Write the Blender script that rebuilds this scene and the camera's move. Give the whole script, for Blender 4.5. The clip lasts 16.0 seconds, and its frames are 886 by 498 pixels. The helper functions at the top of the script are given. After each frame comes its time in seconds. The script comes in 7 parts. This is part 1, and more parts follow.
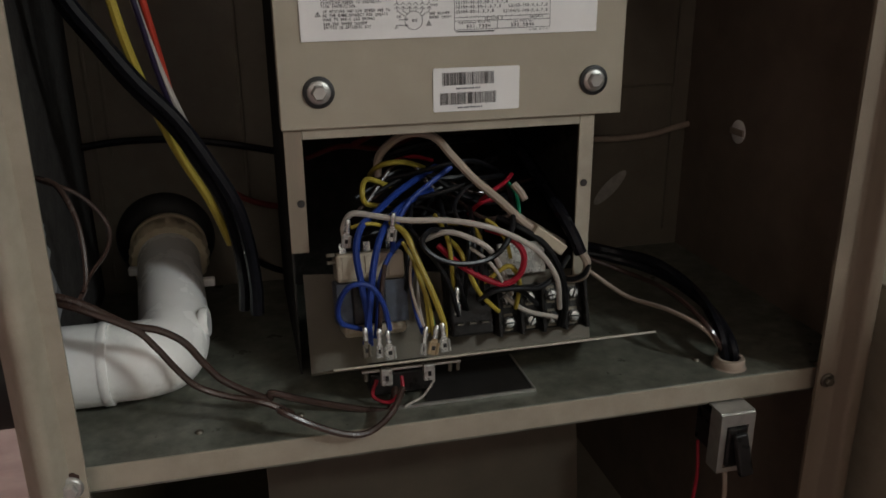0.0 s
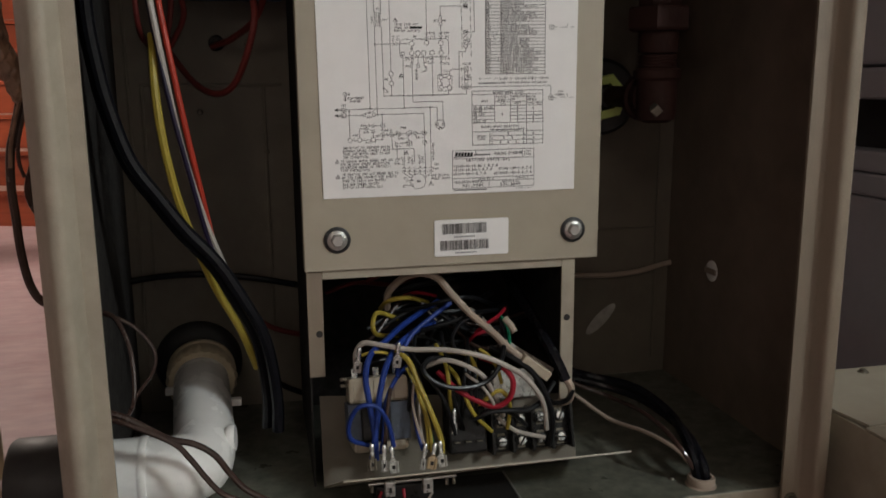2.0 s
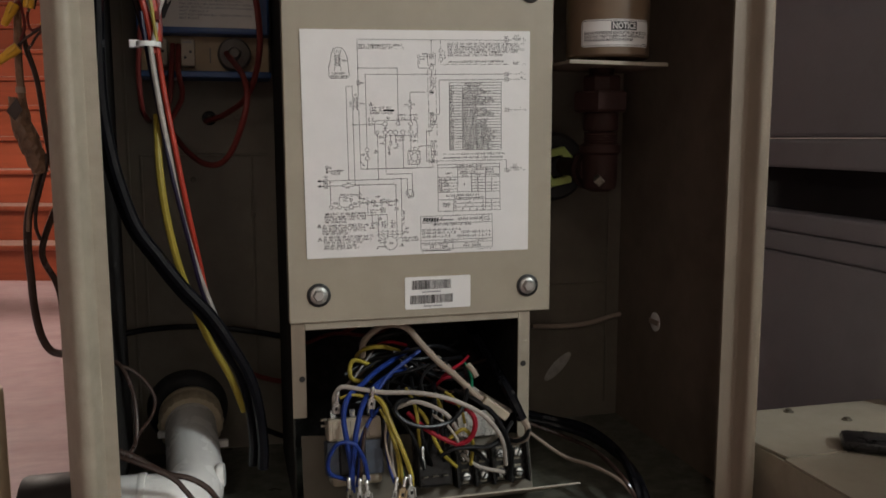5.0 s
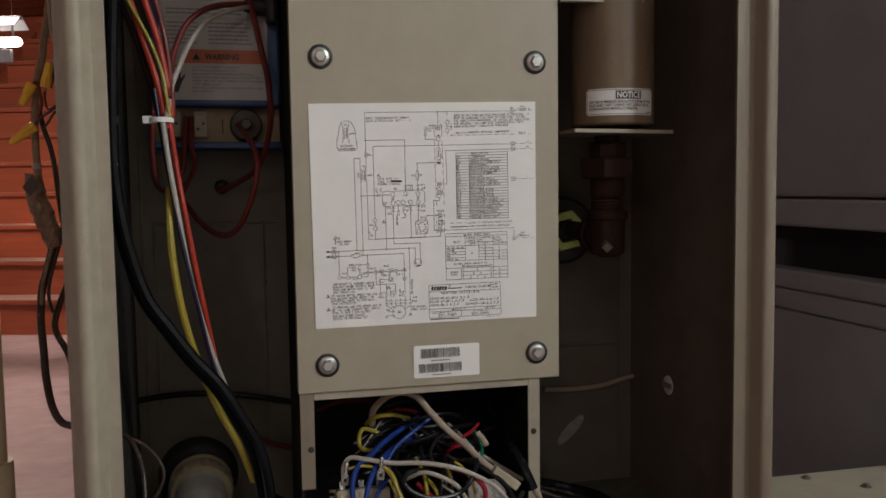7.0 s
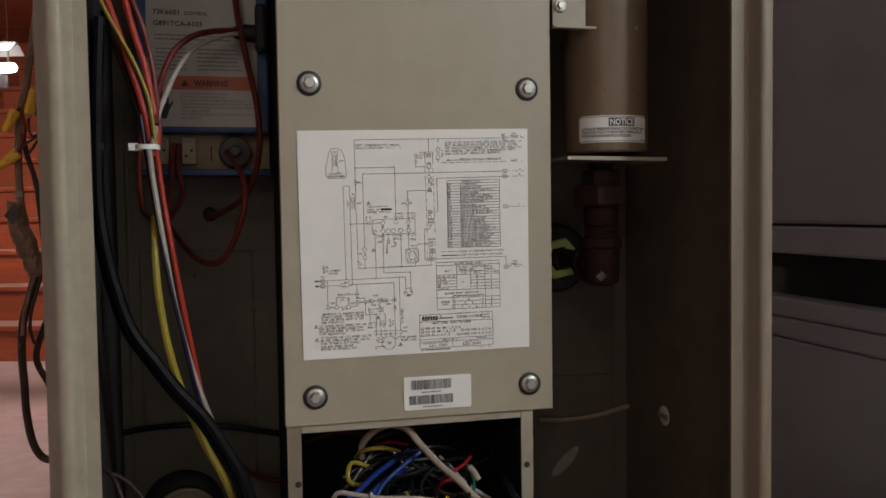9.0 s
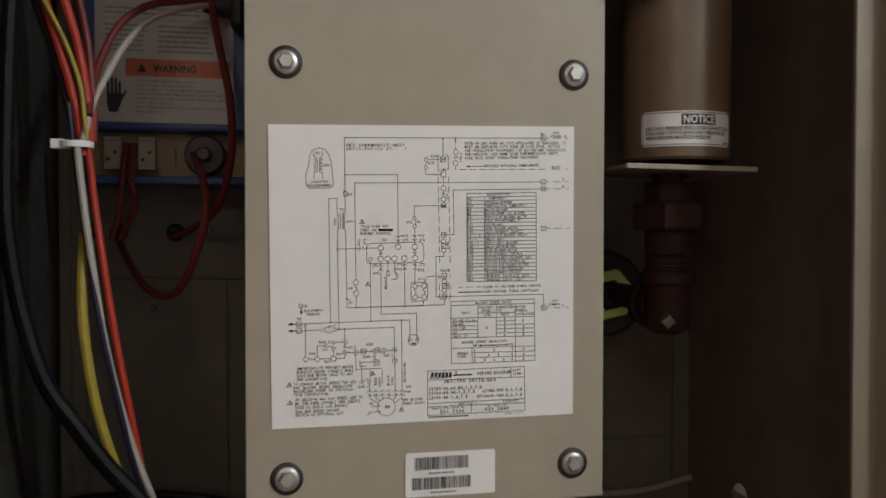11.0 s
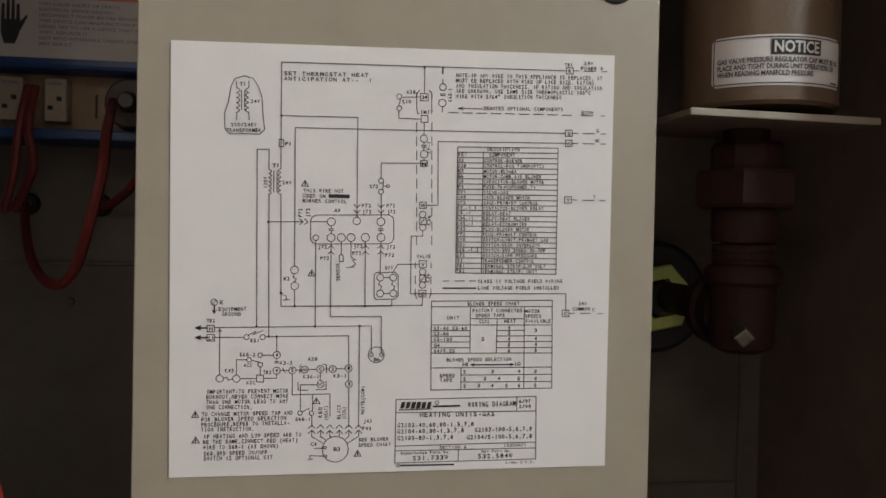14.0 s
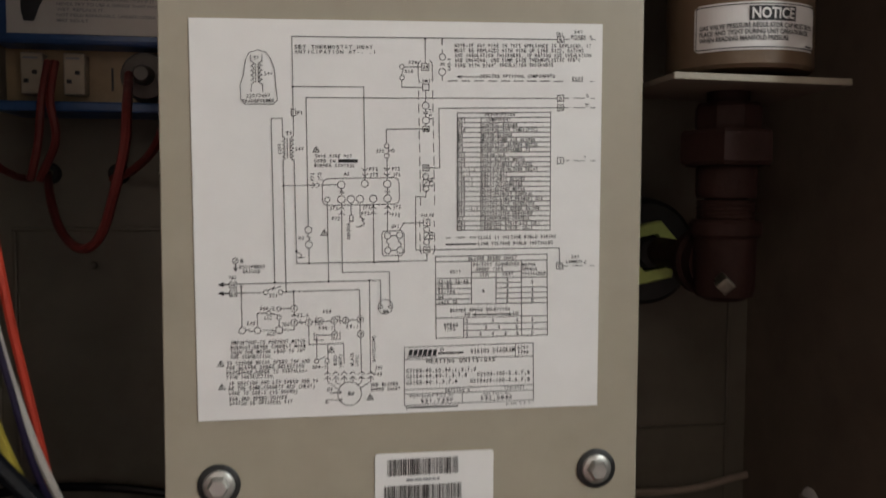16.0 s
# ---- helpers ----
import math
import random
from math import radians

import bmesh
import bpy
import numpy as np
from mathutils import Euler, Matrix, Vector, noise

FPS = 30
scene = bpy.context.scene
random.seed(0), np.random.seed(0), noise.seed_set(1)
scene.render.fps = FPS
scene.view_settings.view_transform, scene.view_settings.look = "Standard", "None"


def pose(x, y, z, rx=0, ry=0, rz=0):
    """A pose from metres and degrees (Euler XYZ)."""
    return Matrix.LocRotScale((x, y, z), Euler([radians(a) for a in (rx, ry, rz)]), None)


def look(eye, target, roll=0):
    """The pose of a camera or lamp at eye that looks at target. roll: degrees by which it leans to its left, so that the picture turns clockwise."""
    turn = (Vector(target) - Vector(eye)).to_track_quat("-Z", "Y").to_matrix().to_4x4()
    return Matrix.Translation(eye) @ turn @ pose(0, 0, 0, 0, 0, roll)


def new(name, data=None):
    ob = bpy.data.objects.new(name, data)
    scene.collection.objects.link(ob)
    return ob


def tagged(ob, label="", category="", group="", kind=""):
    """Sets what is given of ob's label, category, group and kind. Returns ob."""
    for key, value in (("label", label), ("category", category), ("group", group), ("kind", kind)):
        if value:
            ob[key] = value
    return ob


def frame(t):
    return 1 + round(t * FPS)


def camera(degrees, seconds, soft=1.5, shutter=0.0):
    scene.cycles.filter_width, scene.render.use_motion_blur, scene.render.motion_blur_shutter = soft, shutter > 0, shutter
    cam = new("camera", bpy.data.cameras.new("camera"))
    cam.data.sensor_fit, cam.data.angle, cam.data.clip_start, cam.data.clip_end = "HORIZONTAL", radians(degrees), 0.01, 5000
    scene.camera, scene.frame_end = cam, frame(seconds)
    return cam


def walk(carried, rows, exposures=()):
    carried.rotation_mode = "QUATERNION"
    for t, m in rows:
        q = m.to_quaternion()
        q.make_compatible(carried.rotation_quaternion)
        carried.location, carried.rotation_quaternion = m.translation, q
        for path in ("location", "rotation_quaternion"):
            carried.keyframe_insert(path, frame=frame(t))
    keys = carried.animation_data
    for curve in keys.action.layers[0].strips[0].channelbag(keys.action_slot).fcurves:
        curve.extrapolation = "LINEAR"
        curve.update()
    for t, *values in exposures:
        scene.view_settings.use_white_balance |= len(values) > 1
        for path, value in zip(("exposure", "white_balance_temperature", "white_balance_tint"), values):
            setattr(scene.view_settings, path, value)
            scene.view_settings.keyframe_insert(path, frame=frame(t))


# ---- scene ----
cam = camera(56.0, 16.0, soft=1.6, shutter=0.6)
PATH = [
    (0, (-0.155, -0.588, 0.733), (0.296, 1.242, 0.065), -0.5),
    (0.5, (-0.154, -0.601, 0.734), (0.285, 1.247, 0.108), -0.7),
    (1, (-0.155, -0.622, 0.743), (0.265, 1.252, 0.186), -0.6),
    (1.5, (-0.158, -0.654, 0.755), (0.27, 1.246, 0.297), -0.3),
    (2, (-0.158, -0.68, 0.768), (0.262, 1.237, 0.381), -0.4),
    (2.5, (-0.163, -0.7, 0.779), (0.262, 1.218, 0.403), -0.2),
    (3, (-0.167, -0.719, 0.782), (0.273, 1.196, 0.406), -0.0),
    (5.5, (-0.176, -0.773, 0.791), (0.318, 1.152, 0.565), -0.3),
    (6, (-0.175, -0.773, 0.797), (0.293, 1.161, 0.601), -0.6),
    (6.5, (-0.173, -0.775, 0.802), (0.282, 1.166, 0.639), -0.7),
    (7, (-0.167, -0.774, 0.807), (0.287, 1.168, 0.659), -0.8),
    (7.5, (-0.165, -0.773, 0.807), (0.291, 1.17, 0.667), -0.8),
    (8, (-0.165, -0.771, 0.804), (0.305, 1.17, 0.692), -0.8),
    (8.5, (-0.163, -0.767, 0.811), (0.304, 1.175, 0.707), -0.8),
    (9, (-0.159, -0.761, 0.81), (0.306, 1.182, 0.721), -0.8),
    (11.5, (-0.078, -0.508, 0.812), (0.272, 1.461, 0.774), 0.4),
    (12, (-0.049, -0.444, 0.805), (0.248, 1.532, 0.723), 0.6),
    (12.5, (-0.041, -0.414, 0.798), (0.239, 1.564, 0.696), 0.6),
    (13, (-0.04, -0.405, 0.795), (0.242, 1.573, 0.715), 1.2),
    (13.5, (-0.038, -0.407, 0.794), (0.252, 1.572, 0.748), 1.2),
    (14, (-0.039, -0.41, 0.796), (0.252, 1.568, 0.759), 1.2),
    (14.5, (-0.039, -0.41, 0.795), (0.251, 1.569, 0.761), 1.2),
    (15, (-0.039, -0.411, 0.796), (0.253, 1.567, 0.754), 1.0),
    (15.5, (-0.04, -0.414, 0.794), (0.254, 1.564, 0.742), 0.7),
    (16, (-0.045, -0.443, 0.794), (0.246, 1.532, 0.671), 0.2),
]
walk(cam, [(t, look(eye, target, roll)) for t, eye, target, roll in PATH], exposures=[(0, -0.33), (1, -0.27), (2, -0.12), (5.5, -0.08), (9, -0.16), (12, -0.03), (16, 0.0)])

# ---- light ----
world = bpy.data.worlds.new("world")
scene.world = world
world.use_nodes = True
world.node_tree.nodes["Background"].inputs[0].default_value = (1.0, 0.9, 0.8, 1)
world.node_tree.nodes["Background"].inputs[1].default_value = 0.02


def lamp(name, kind, place, target, watts, colour, size):
    data = bpy.data.lights.new(name, kind)
    data.energy, data.color = watts, colour
    if kind == "AREA":
        data.shape, data.size = "DISK", size
    else:
        data.shadow_soft_size = size
    ob = new(name, data)
    ob.matrix_world = look(place, target)
    return ob


lamp("ceiling_bulb", "POINT", (1.80, -2.12, 2.20), (0.0, 0.0, 0.7), 124.0, (0.90, 0.985, 1.0), 0.16)
# unseen warm fill lamp, added to brighten the right interior and the elbow
lamp("fill_light", "POINT", (-1.05, -2.9, 1.95), (0.0, 0.0, 0.7), 16.5, (1.0, 0.90, 0.82), 0.22)
lamp("stair_bulb", "POINT", (-1.50, 3.35, 2.15), (0, 0, 0), 94.0, (1.0, 0.87, 0.77), 0.08)

# ---- materials ----


def material(name, colour, rough=0.5, metal=0.0, vary=0.15, scale=30.0, bump=0.0, bump_scale=200.0, stain=None, stain_amount=0.0, stain_scale=6.0,
             rough_vary=0.1, random_tint=0.0, shine=0.5, stretch=(1, 1, 1)):
    """A surface with fine grain, blotches of stain, uneven gloss and slight relief."""
    m = bpy.data.materials.new(name)
    m.use_nodes = True
    t, b = m.node_tree, m.node_tree.nodes["Principled BSDF"]
    add, link = t.nodes.new, t.links.new
    coord = add("ShaderNodeTexCoord")
    mapping = add("ShaderNodeMapping")
    mapping.inputs["Scale"].default_value = stretch
    link(coord.outputs["Object"], mapping.inputs["Vector"])

    def cloud(size, detail=5.0, roughness=0.6):
        n = add("ShaderNodeTexNoise")
        n.inputs["Scale"].default_value, n.inputs["Detail"].default_value, n.inputs["Roughness"].default_value = size, detail, roughness
        link(mapping.outputs[0], n.inputs["Vector"])
        return n

    def ramp(source, lo, hi, a, c):
        r = add("ShaderNodeMapRange")
        r.inputs[1].default_value, r.inputs[2].default_value, r.inputs[3].default_value, r.inputs[4].default_value = lo, hi, a, c
        link(source, r.inputs[0])
        return r.outputs[0]

    grain = cloud(scale)
    base = add("ShaderNodeMix")
    base.data_type = "RGBA"
    base.inputs[6].default_value = (*[c * (1 - vary) for c in colour], 1)
    base.inputs[7].default_value = (*[min(1, c * (1 + vary)) for c in colour], 1)
    link(ramp(grain.outputs[0], 0.3, 0.7, 0, 1), base.inputs[0])
    out = base.outputs[2]
    if stain:
        mix = add("ShaderNodeMix")
        mix.data_type = "RGBA"
        mix.inputs[7].default_value = (*stain, 1)
        link(ramp(cloud(stain_scale, 8, 0.7).outputs[0], 0.48, 0.72, 0, stain_amount), mix.inputs[0])
        link(out, mix.inputs[6])
        out = mix.outputs[2]
    if random_tint:
        info, hue = add("ShaderNodeObjectInfo"), add("ShaderNodeHueSaturation")
        link(ramp(info.outputs["Random"], 0, 1, 1 - random_tint, 1 + random_tint), hue.inputs["Value"])
        link(out, hue.inputs["Color"])
        out = hue.outputs[0]
    link(out, b.inputs["Base Color"])
    link(ramp(cloud(scale * 0.6).outputs[0], 0.3, 0.7, max(0.02, rough - rough_vary), min(1, rough + rough_vary)), b.inputs["Roughness"])
    b.inputs["Metallic"].default_value = metal
    b.inputs["Specular IOR Level"].default_value = shine
    if bump:
        n, bm_ = cloud(bump_scale, 3), add("ShaderNodeBump")
        bm_.inputs["Strength"].default_value, bm_.inputs["Distance"].default_value = bump, 0.002
        link(n.outputs[0], bm_.inputs["Height"])
        link(bm_.outputs[0], b.inputs["Normal"])
    return m


def glow(name, colour, strength):
    m = bpy.data.materials.new(name)
    m.use_nodes = True
    b = m.node_tree.nodes["Principled BSDF"]
    b.inputs["Emission Color"].default_value, b.inputs["Emission Strength"].default_value = (*colour, 1), strength
    return m


TAN = material("tan_enamel", (0.345, 0.305, 0.235), 0.42, vary=0.04, scale=40, bump=0.035, bump_scale=900, stain=(0.27, 0.23, 0.17), stain_amount=0.25, stain_scale=9)
VALVE_PAINT = material("brown_tan_enamel", (0.165, 0.110, 0.068), 0.36, vary=0.06, scale=50, bump=0.1, bump_scale=600, stain=(0.125, 0.083, 0.050), stain_amount=0.4, stain_scale=12)
# darker copy of the tan enamel: brown stains plus shade in the base colour
TAN_SHADED = material("shaded_stained_tan_enamel", (0.215, 0.172, 0.125), 0.5, vary=0.10, scale=40, bump=0.08, bump_scale=700, stain=(0.13, 0.085, 0.055), stain_amount=0.6, stain_scale=10, stretch=(1, 1, 0.15))
TAN_DIRTY = material("dusty_tan_enamel", (0.33, 0.29, 0.225), 0.5, vary=0.08, scale=50, bump=0.15, bump_scale=700, stain=(0.18, 0.15, 0.11), stain_amount=0.3, stain_scale=20)
# inner sheets: the cabinet's inside shade is put into these two base colours
INNER = material("shaded_inner_steel", (0.135, 0.115, 0.085), 0.6, vary=0.12, scale=25, bump=0.1, bump_scale=500, stain=(0.08, 0.062, 0.045), stain_amount=0.6, stain_scale=8)
INNER_SIDE = material("shaded_side_steel", (0.172, 0.130, 0.096), 0.62, vary=0.12, scale=25, bump=0.1, bump_scale=500, stain=(0.10, 0.073, 0.052), stain_amount=0.5, stain_scale=8)
FOIL = material("dull_torn_foil_facing", (0.20, 0.207, 0.22), 0.42, metal=0.4, vary=0.35, scale=45, bump=0.5, bump_scale=90)
# tan blower steel, darkened in colour for the shade below the shelf
BLOWER = material("shaded_blower_steel", (0.058, 0.047, 0.031), 0.55, vary=0.15, scale=25, bump=0.1, bump_scale=500, stain=(0.045, 0.037, 0.026), stain_amount=0.5, stain_scale=9)
GALV = material("galvanised_sheet", (0.145, 0.148, 0.118), 0.36, metal=0.2, vary=0.4, scale=75, bump=0.06, bump_scale=300, stain=(0.075, 0.068, 0.050), stain_amount=0.6, stain_scale=22)
# black of the side liner; also paints the shade inside the control box
LINER_AND_SHADE = material("black_liner_and_box_shade", (0.030, 0.027, 0.025), 0.9, shine=0.1, vary=0.3, scale=90, bump=0.5, bump_scale=250)
ZINC = material("zinc_plated_steel", (0.48, 0.47, 0.44), 0.38, metal=0.75, vary=0.12, scale=150)
PALE_PATCH = material("pale_patch_tone", (0.30, 0.28, 0.25), 0.6, vary=0.3, scale=60)
DULL = material("dull_brass_tongue", (0.16, 0.14, 0.11), 0.5, metal=0.8, vary=0.2, scale=150)
CHROME = material("bright_plated_terminal", (0.62, 0.62, 0.60), 0.22, metal=0.8, vary=0.1, scale=200)
PVC = material("white_pvc", (0.86, 0.84, 0.81), 0.26, vary=0.03, scale=40, stain=(0.55, 0.50, 0.43), stain_amount=0.25, stain_scale=16)
PVC_OLD = material("yellowed_cpvc", (0.54, 0.45, 0.31), 0.5, vary=0.1, scale=60)
RUBBER = material("black_rubber", (0.015, 0.014, 0.013), 0.55, vary=0.3, scale=60)
VINYL_BLACK = material("black_vinyl_insulation", (0.008, 0.008, 0.010), 0.13, shine=0.22, vary=0.3, scale=120, bump=0.03, bump_scale=400, rough_vary=0.03)
VINYL_DARK = material("dull_black_wire_insulation", (0.009, 0.009, 0.010), 0.36, shine=0.25, vary=0.3, scale=120)
VINYL_WHITE = material("white_vinyl_insulation", (0.40, 0.355, 0.315), 0.42, shine=0.22, vary=0.08, scale=120, stain=(0.4, 0.33, 0.27), stain_amount=0.4, stain_scale=60)
VINYL_BEIGE = material("beige_vinyl_insulation", (0.34, 0.27, 0.215), 0.42, shine=0.22, vary=0.08, scale=120)
VINYL_RED = material("red_vinyl_insulation", (0.28, 0.011, 0.024), 0.42, shine=0.22, vary=0.12, scale=120)
VINYL_ORANGE = material("orange_red_vinyl", (0.38, 0.038, 0.02), 0.45, shine=0.2, vary=0.12, scale=120)
VINYL_DARKRED = material("dark_red_ignition_lead", (0.14, 0.024, 0.020), 0.45, shine=0.25, vary=0.15, scale=100)
VINYL_YELLOW = material("yellow_vinyl_insulation", (0.33, 0.25, 0.04), 0.42, shine=0.22, vary=0.1, scale=120)
VINYL_BLUE = material("blue_vinyl_insulation", (0.014, 0.036, 0.19), 0.42, shine=0.22, vary=0.12, scale=120)
VINYL_PURPLE = material("purple_vinyl_insulation", (0.014, 0.009, 0.028), 0.42, shine=0.22, vary=0.12, scale=120)
VINYL_GREEN = material("green_vinyl_insulation", (0.01, 0.16, 0.08), 0.42, shine=0.22, vary=0.12, scale=120)
VINYL_BROWN = material("brown_cable_sheath", (0.045, 0.026, 0.021), 0.2, vary=0.15, scale=90, bump=0.05, bump_scale=300)
PAPER = material("white_label_paper", (0.78, 0.765, 0.745), 0.42, vary=0.02, scale=40, bump=0.04, bump_scale=80)
AGED_PAPER = material("dusty_label_paper", (0.52, 0.49, 0.455), 0.5, vary=0.05, scale=40, bump=0.04, bump_scale=80, stain=(0.40, 0.36, 0.32), stain_amount=0.4, stain_scale=18)
INK = material("black_printing_ink", (0.02, 0.02, 0.022), 0.5, vary=0.2, scale=300)
GREY_INK = material("grey_printing_ink", (0.22, 0.22, 0.23), 0.5, vary=0.2, scale=300)
ORANGE_INK = material("orange_printing_ink", (0.48, 0.105, 0.04), 0.45, vary=0.06, scale=100)
BLUE_PLASTIC = material("blue_plastic_case", (0.018, 0.062, 0.18), 0.4, vary=0.1, scale=80)
BLACK_PLASTIC = material("black_phenolic", (0.016, 0.0145, 0.014), 0.3, shine=0.25, vary=0.25, scale=80)
CREAM_PLASTIC = material("cream_nylon", (0.38, 0.32, 0.24), 0.45, vary=0.08, scale=80)
STEEL_LAM = material("blue_grey_lamination", (0.055, 0.065, 0.085), 0.4, metal=0.5, vary=0.2, scale=150)
SLEEVE = material("tarnished_tin_plate", (0.42, 0.41, 0.38), 0.3, metal=0.55, vary=0.25, scale=260, stain=(0.20, 0.17, 0.13), stain_amount=0.5, stain_scale=120)
BOARD = material("tan_terminal_board", (0.31, 0.215, 0.115), 0.5, vary=0.12, scale=80)
IRON = material("red_brown_pipe_fitting", (0.032, 0.015, 0.0125), 0.6, shine=0.12, vary=0.2, scale=40, bump=0.2, bump_scale=250)
GREY_BOOT = material("grey_insulator", (0.085, 0.068, 0.055), 0.5, vary=0.12, scale=90)
LIME = material("yellow_green_enamel", (0.62, 0.74, 0.22), 0.4, vary=0.1, scale=60)
YELLOW_CAP = material("yellow_wire_nut", (0.75, 0.42, 0.03), 0.4, vary=0.1, scale=80)
TAPE = material("grey_brown_wrapped_tape", (0.18, 0.105, 0.065), 0.42, vary=0.45, scale=70, bump=0.6, bump_scale=120)
# stretched dark blotches put the floor's long shadow streaks into its colour
FLOOR_PAINT = material("worn_shade_streaked_pink_floor", (0.43, 0.305, 0.315), 0.55, vary=0.12, scale=12, bump=0.1, bump_scale=60, stain=(0.30, 0.16, 0.145), stain_amount=0.6, stain_scale=2.2, stretch=(1, 2.5, 1))
STAIR_WOOD = material("red_brown_stained_wood", (0.30, 0.062, 0.026), 0.38, vary=0.25, scale=6, bump=0.1, bump_scale=40, stain=(0.16, 0.035, 0.018), stain_amount=0.6, stain_scale=3, random_tint=0.18, stretch=(0.5, 4, 6))
STAIR_TREAD = material("worn_stair_tread", (0.40, 0.26, 0.22), 0.4, vary=0.2, scale=6, stretch=(0.5, 4, 6), random_tint=0.1)
GREY_ENAMEL = material("dull_grey_enamel", (0.36, 0.355, 0.40), 0.55, vary=0.16, scale=6, bump=0.08, bump_scale=120, stain=(0.25, 0.24, 0.26), stain_amount=0.8, stain_scale=3.0)
DARK = material("black_recess_plastic", (0.012, 0.011, 0.014), 0.8, vary=0.4, scale=10)
PLASTER = material("old_basement_paint", (0.58, 0.55, 0.51), 0.8, vary=0.1, scale=5, stain=(0.46, 0.42, 0.38), stain_amount=0.5, stain_scale=1.5)
TUBE = glow("lit_fluorescent_tube", (1.0, 0.9, 0.75), 7.0)

# ---- mesh helpers ----


def mesh_of(name, bm, mat, smooth=False):
    me = bpy.data.meshes.new(name)
    bm.to_mesh(me)
    bm.free()
    me.materials.append(mat)
    if smooth:
        me.shade_smooth()
        me.set_sharp_from_angle(angle=radians(40))
    return me


def part(name, bm, mat, parent=None, label="", smooth=False):
    ob = new(name, mesh_of(name, bm, mat, smooth))
    if parent:
        ob.parent = parent
    return tagged(ob, label)


def thing(name, label, category, group="", kind=""):
    return tagged(new(name), label, category, group, kind)


def block(bm, lo, hi, bevel=0.0, turn=None):
    """A box between two corners, with its edges bevelled; turn: a matrix for it."""
    made = bmesh.ops.create_cube(bm, size=1)["verts"]
    lo, hi = Vector(lo), Vector(hi)
    for v in made:
        v.co = Vector([(lo[i] + hi[i]) / 2 + v.co[i] * (hi[i] - lo[i]) for i in range(3)])
    if bevel:
        edges = list({e for v in made for e in v.link_edges})
        made = list({v for f in bmesh.ops.bevel(bm, geom=edges, offset=bevel, segments=2, affect="EDGES", profile=0.5)["faces"] for v in f.verts} | {v for v in made if v.is_valid})
    if turn:
        bmesh.ops.transform(bm, matrix=turn, verts=made)
    return made


def boxed(lo, hi, bevel=0.0, turn=None):
    bm = bmesh.new()
    block(bm, lo, hi, bevel, turn)
    return bm


def lathe(bm, profile, m=None, n=32, close=False):
    """Turns (radius, height) pairs round z, then places the form by m."""
    m = m or Matrix()
    rings = []
    for r, h in profile:
        if r < 1e-6:
            rings.append([bm.verts.new(m @ Vector((0, 0, h)))])
        else:
            rings.append([bm.verts.new(m @ Vector((r * math.cos(2 * math.pi * i / n), r * math.sin(2 * math.pi * i / n), h))) for i in range(n)])
    pairs = list(zip(rings, rings[1:])) + ([(rings[-1], rings[0])] if close else [])
    for a, b in pairs:
        for i in range(n):
            j = (i + 1) % n
            if len(a) == 1 and len(b) == 1:
                continue
            if len(a) == 1:
                bm.faces.new((a[0], b[j], b[i]))
            elif len(b) == 1:
                bm.faces.new((a[i], a[j], b[0]))
            else:
                bm.faces.new((a[i], a[j], b[j], b[i]))
    bmesh.ops.recalc_face_normals(bm, faces=bm.faces)
    return bm


def turned(profile, m=None, n=32, close=False):
    return lathe(bmesh.new(), profile, m, n, close)


def towards(place, direction):
    """A pose at place whose z axis runs along direction."""
    return Matrix.Translation(place) @ Vector(direction).to_track_quat("Z", "Y").to_matrix().to_4x4()


def smooth_line(points, steps=8):
    """A Catmull-Rom line through the points."""
    p = [Vector(q) for q in points]
    p = [p[0] * 2 - p[1]] + p + [p[-1] * 2 - p[-2]]
    out = []
    for a, b, c, d in zip(p, p[1:], p[2:], p[3:]):
        for k in range(steps):
            t = k / steps
            out.append(0.5 * (2 * b + (c - a) * t + (2 * a - 5 * b + 4 * c - d) * t * t + (3 * b - a - 3 * c + d) * t ** 3))
    return out + [p[-2]]


def tube(bm, line, radius, n=8, caps=True):
    """A round tube along a line of points; radius: a number or a function of the share of the way."""
    rings, up = [], None
    for i, q in enumerate(line):
        way = (line[min(i + 1, len(line) - 1)] - line[max(i - 1, 0)]).normalized()
        if up is None:
            up = way.orthogonal().normalized()
        up = (up - way * up.dot(way)).normalized()
        side = way.cross(up)
        r = radius(i / (len(line) - 1)) if callable(radius) else radius
        rings.append([bm.verts.new(q + (up * math.cos(2 * math.pi * k / n) + side * math.sin(2 * math.pi * k / n)) * r) for k in range(n)])
    for a, b in zip(rings, rings[1:]):
        for k in range(n):
            bm.faces.new((a[k], a[(k + 1) % n], b[(k + 1) % n], b[k]))
    if caps:
        bm.faces.new(list(reversed(rings[0])))
        bm.faces.new(rings[-1])
    bmesh.ops.recalc_face_normals(bm, faces=bm.faces)
    return bm


def wire(label, mat, radius, *points, name="wire", category="wire", group="wires in the furnace"):
    ob = part(name, tube(bmesh.new(), smooth_line(points), radius), mat, smooth=True)
    return tagged(ob, label, category, group)


def prism(bm, outline, lo, hi, axis="z"):
    """A solid with the outline (two coordinates a point) between lo and hi along an axis."""
    def at(u, v, w):
        return {"z": (u, v, w), "y": (u, w, v), "x": (w, u, v)}[axis]
    a = [bm.verts.new(at(u, v, lo)) for u, v in outline]
    b = [bm.verts.new(at(u, v, hi)) for u, v in outline]
    bm.faces.new(a)
    bm.faces.new(b)
    for i in range(len(a)):
        j = (i + 1) % len(a)
        bm.faces.new((a[i], a[j], b[j], b[i]))
    bmesh.ops.recalc_face_normals(bm, faces=bm.faces)
    return bm


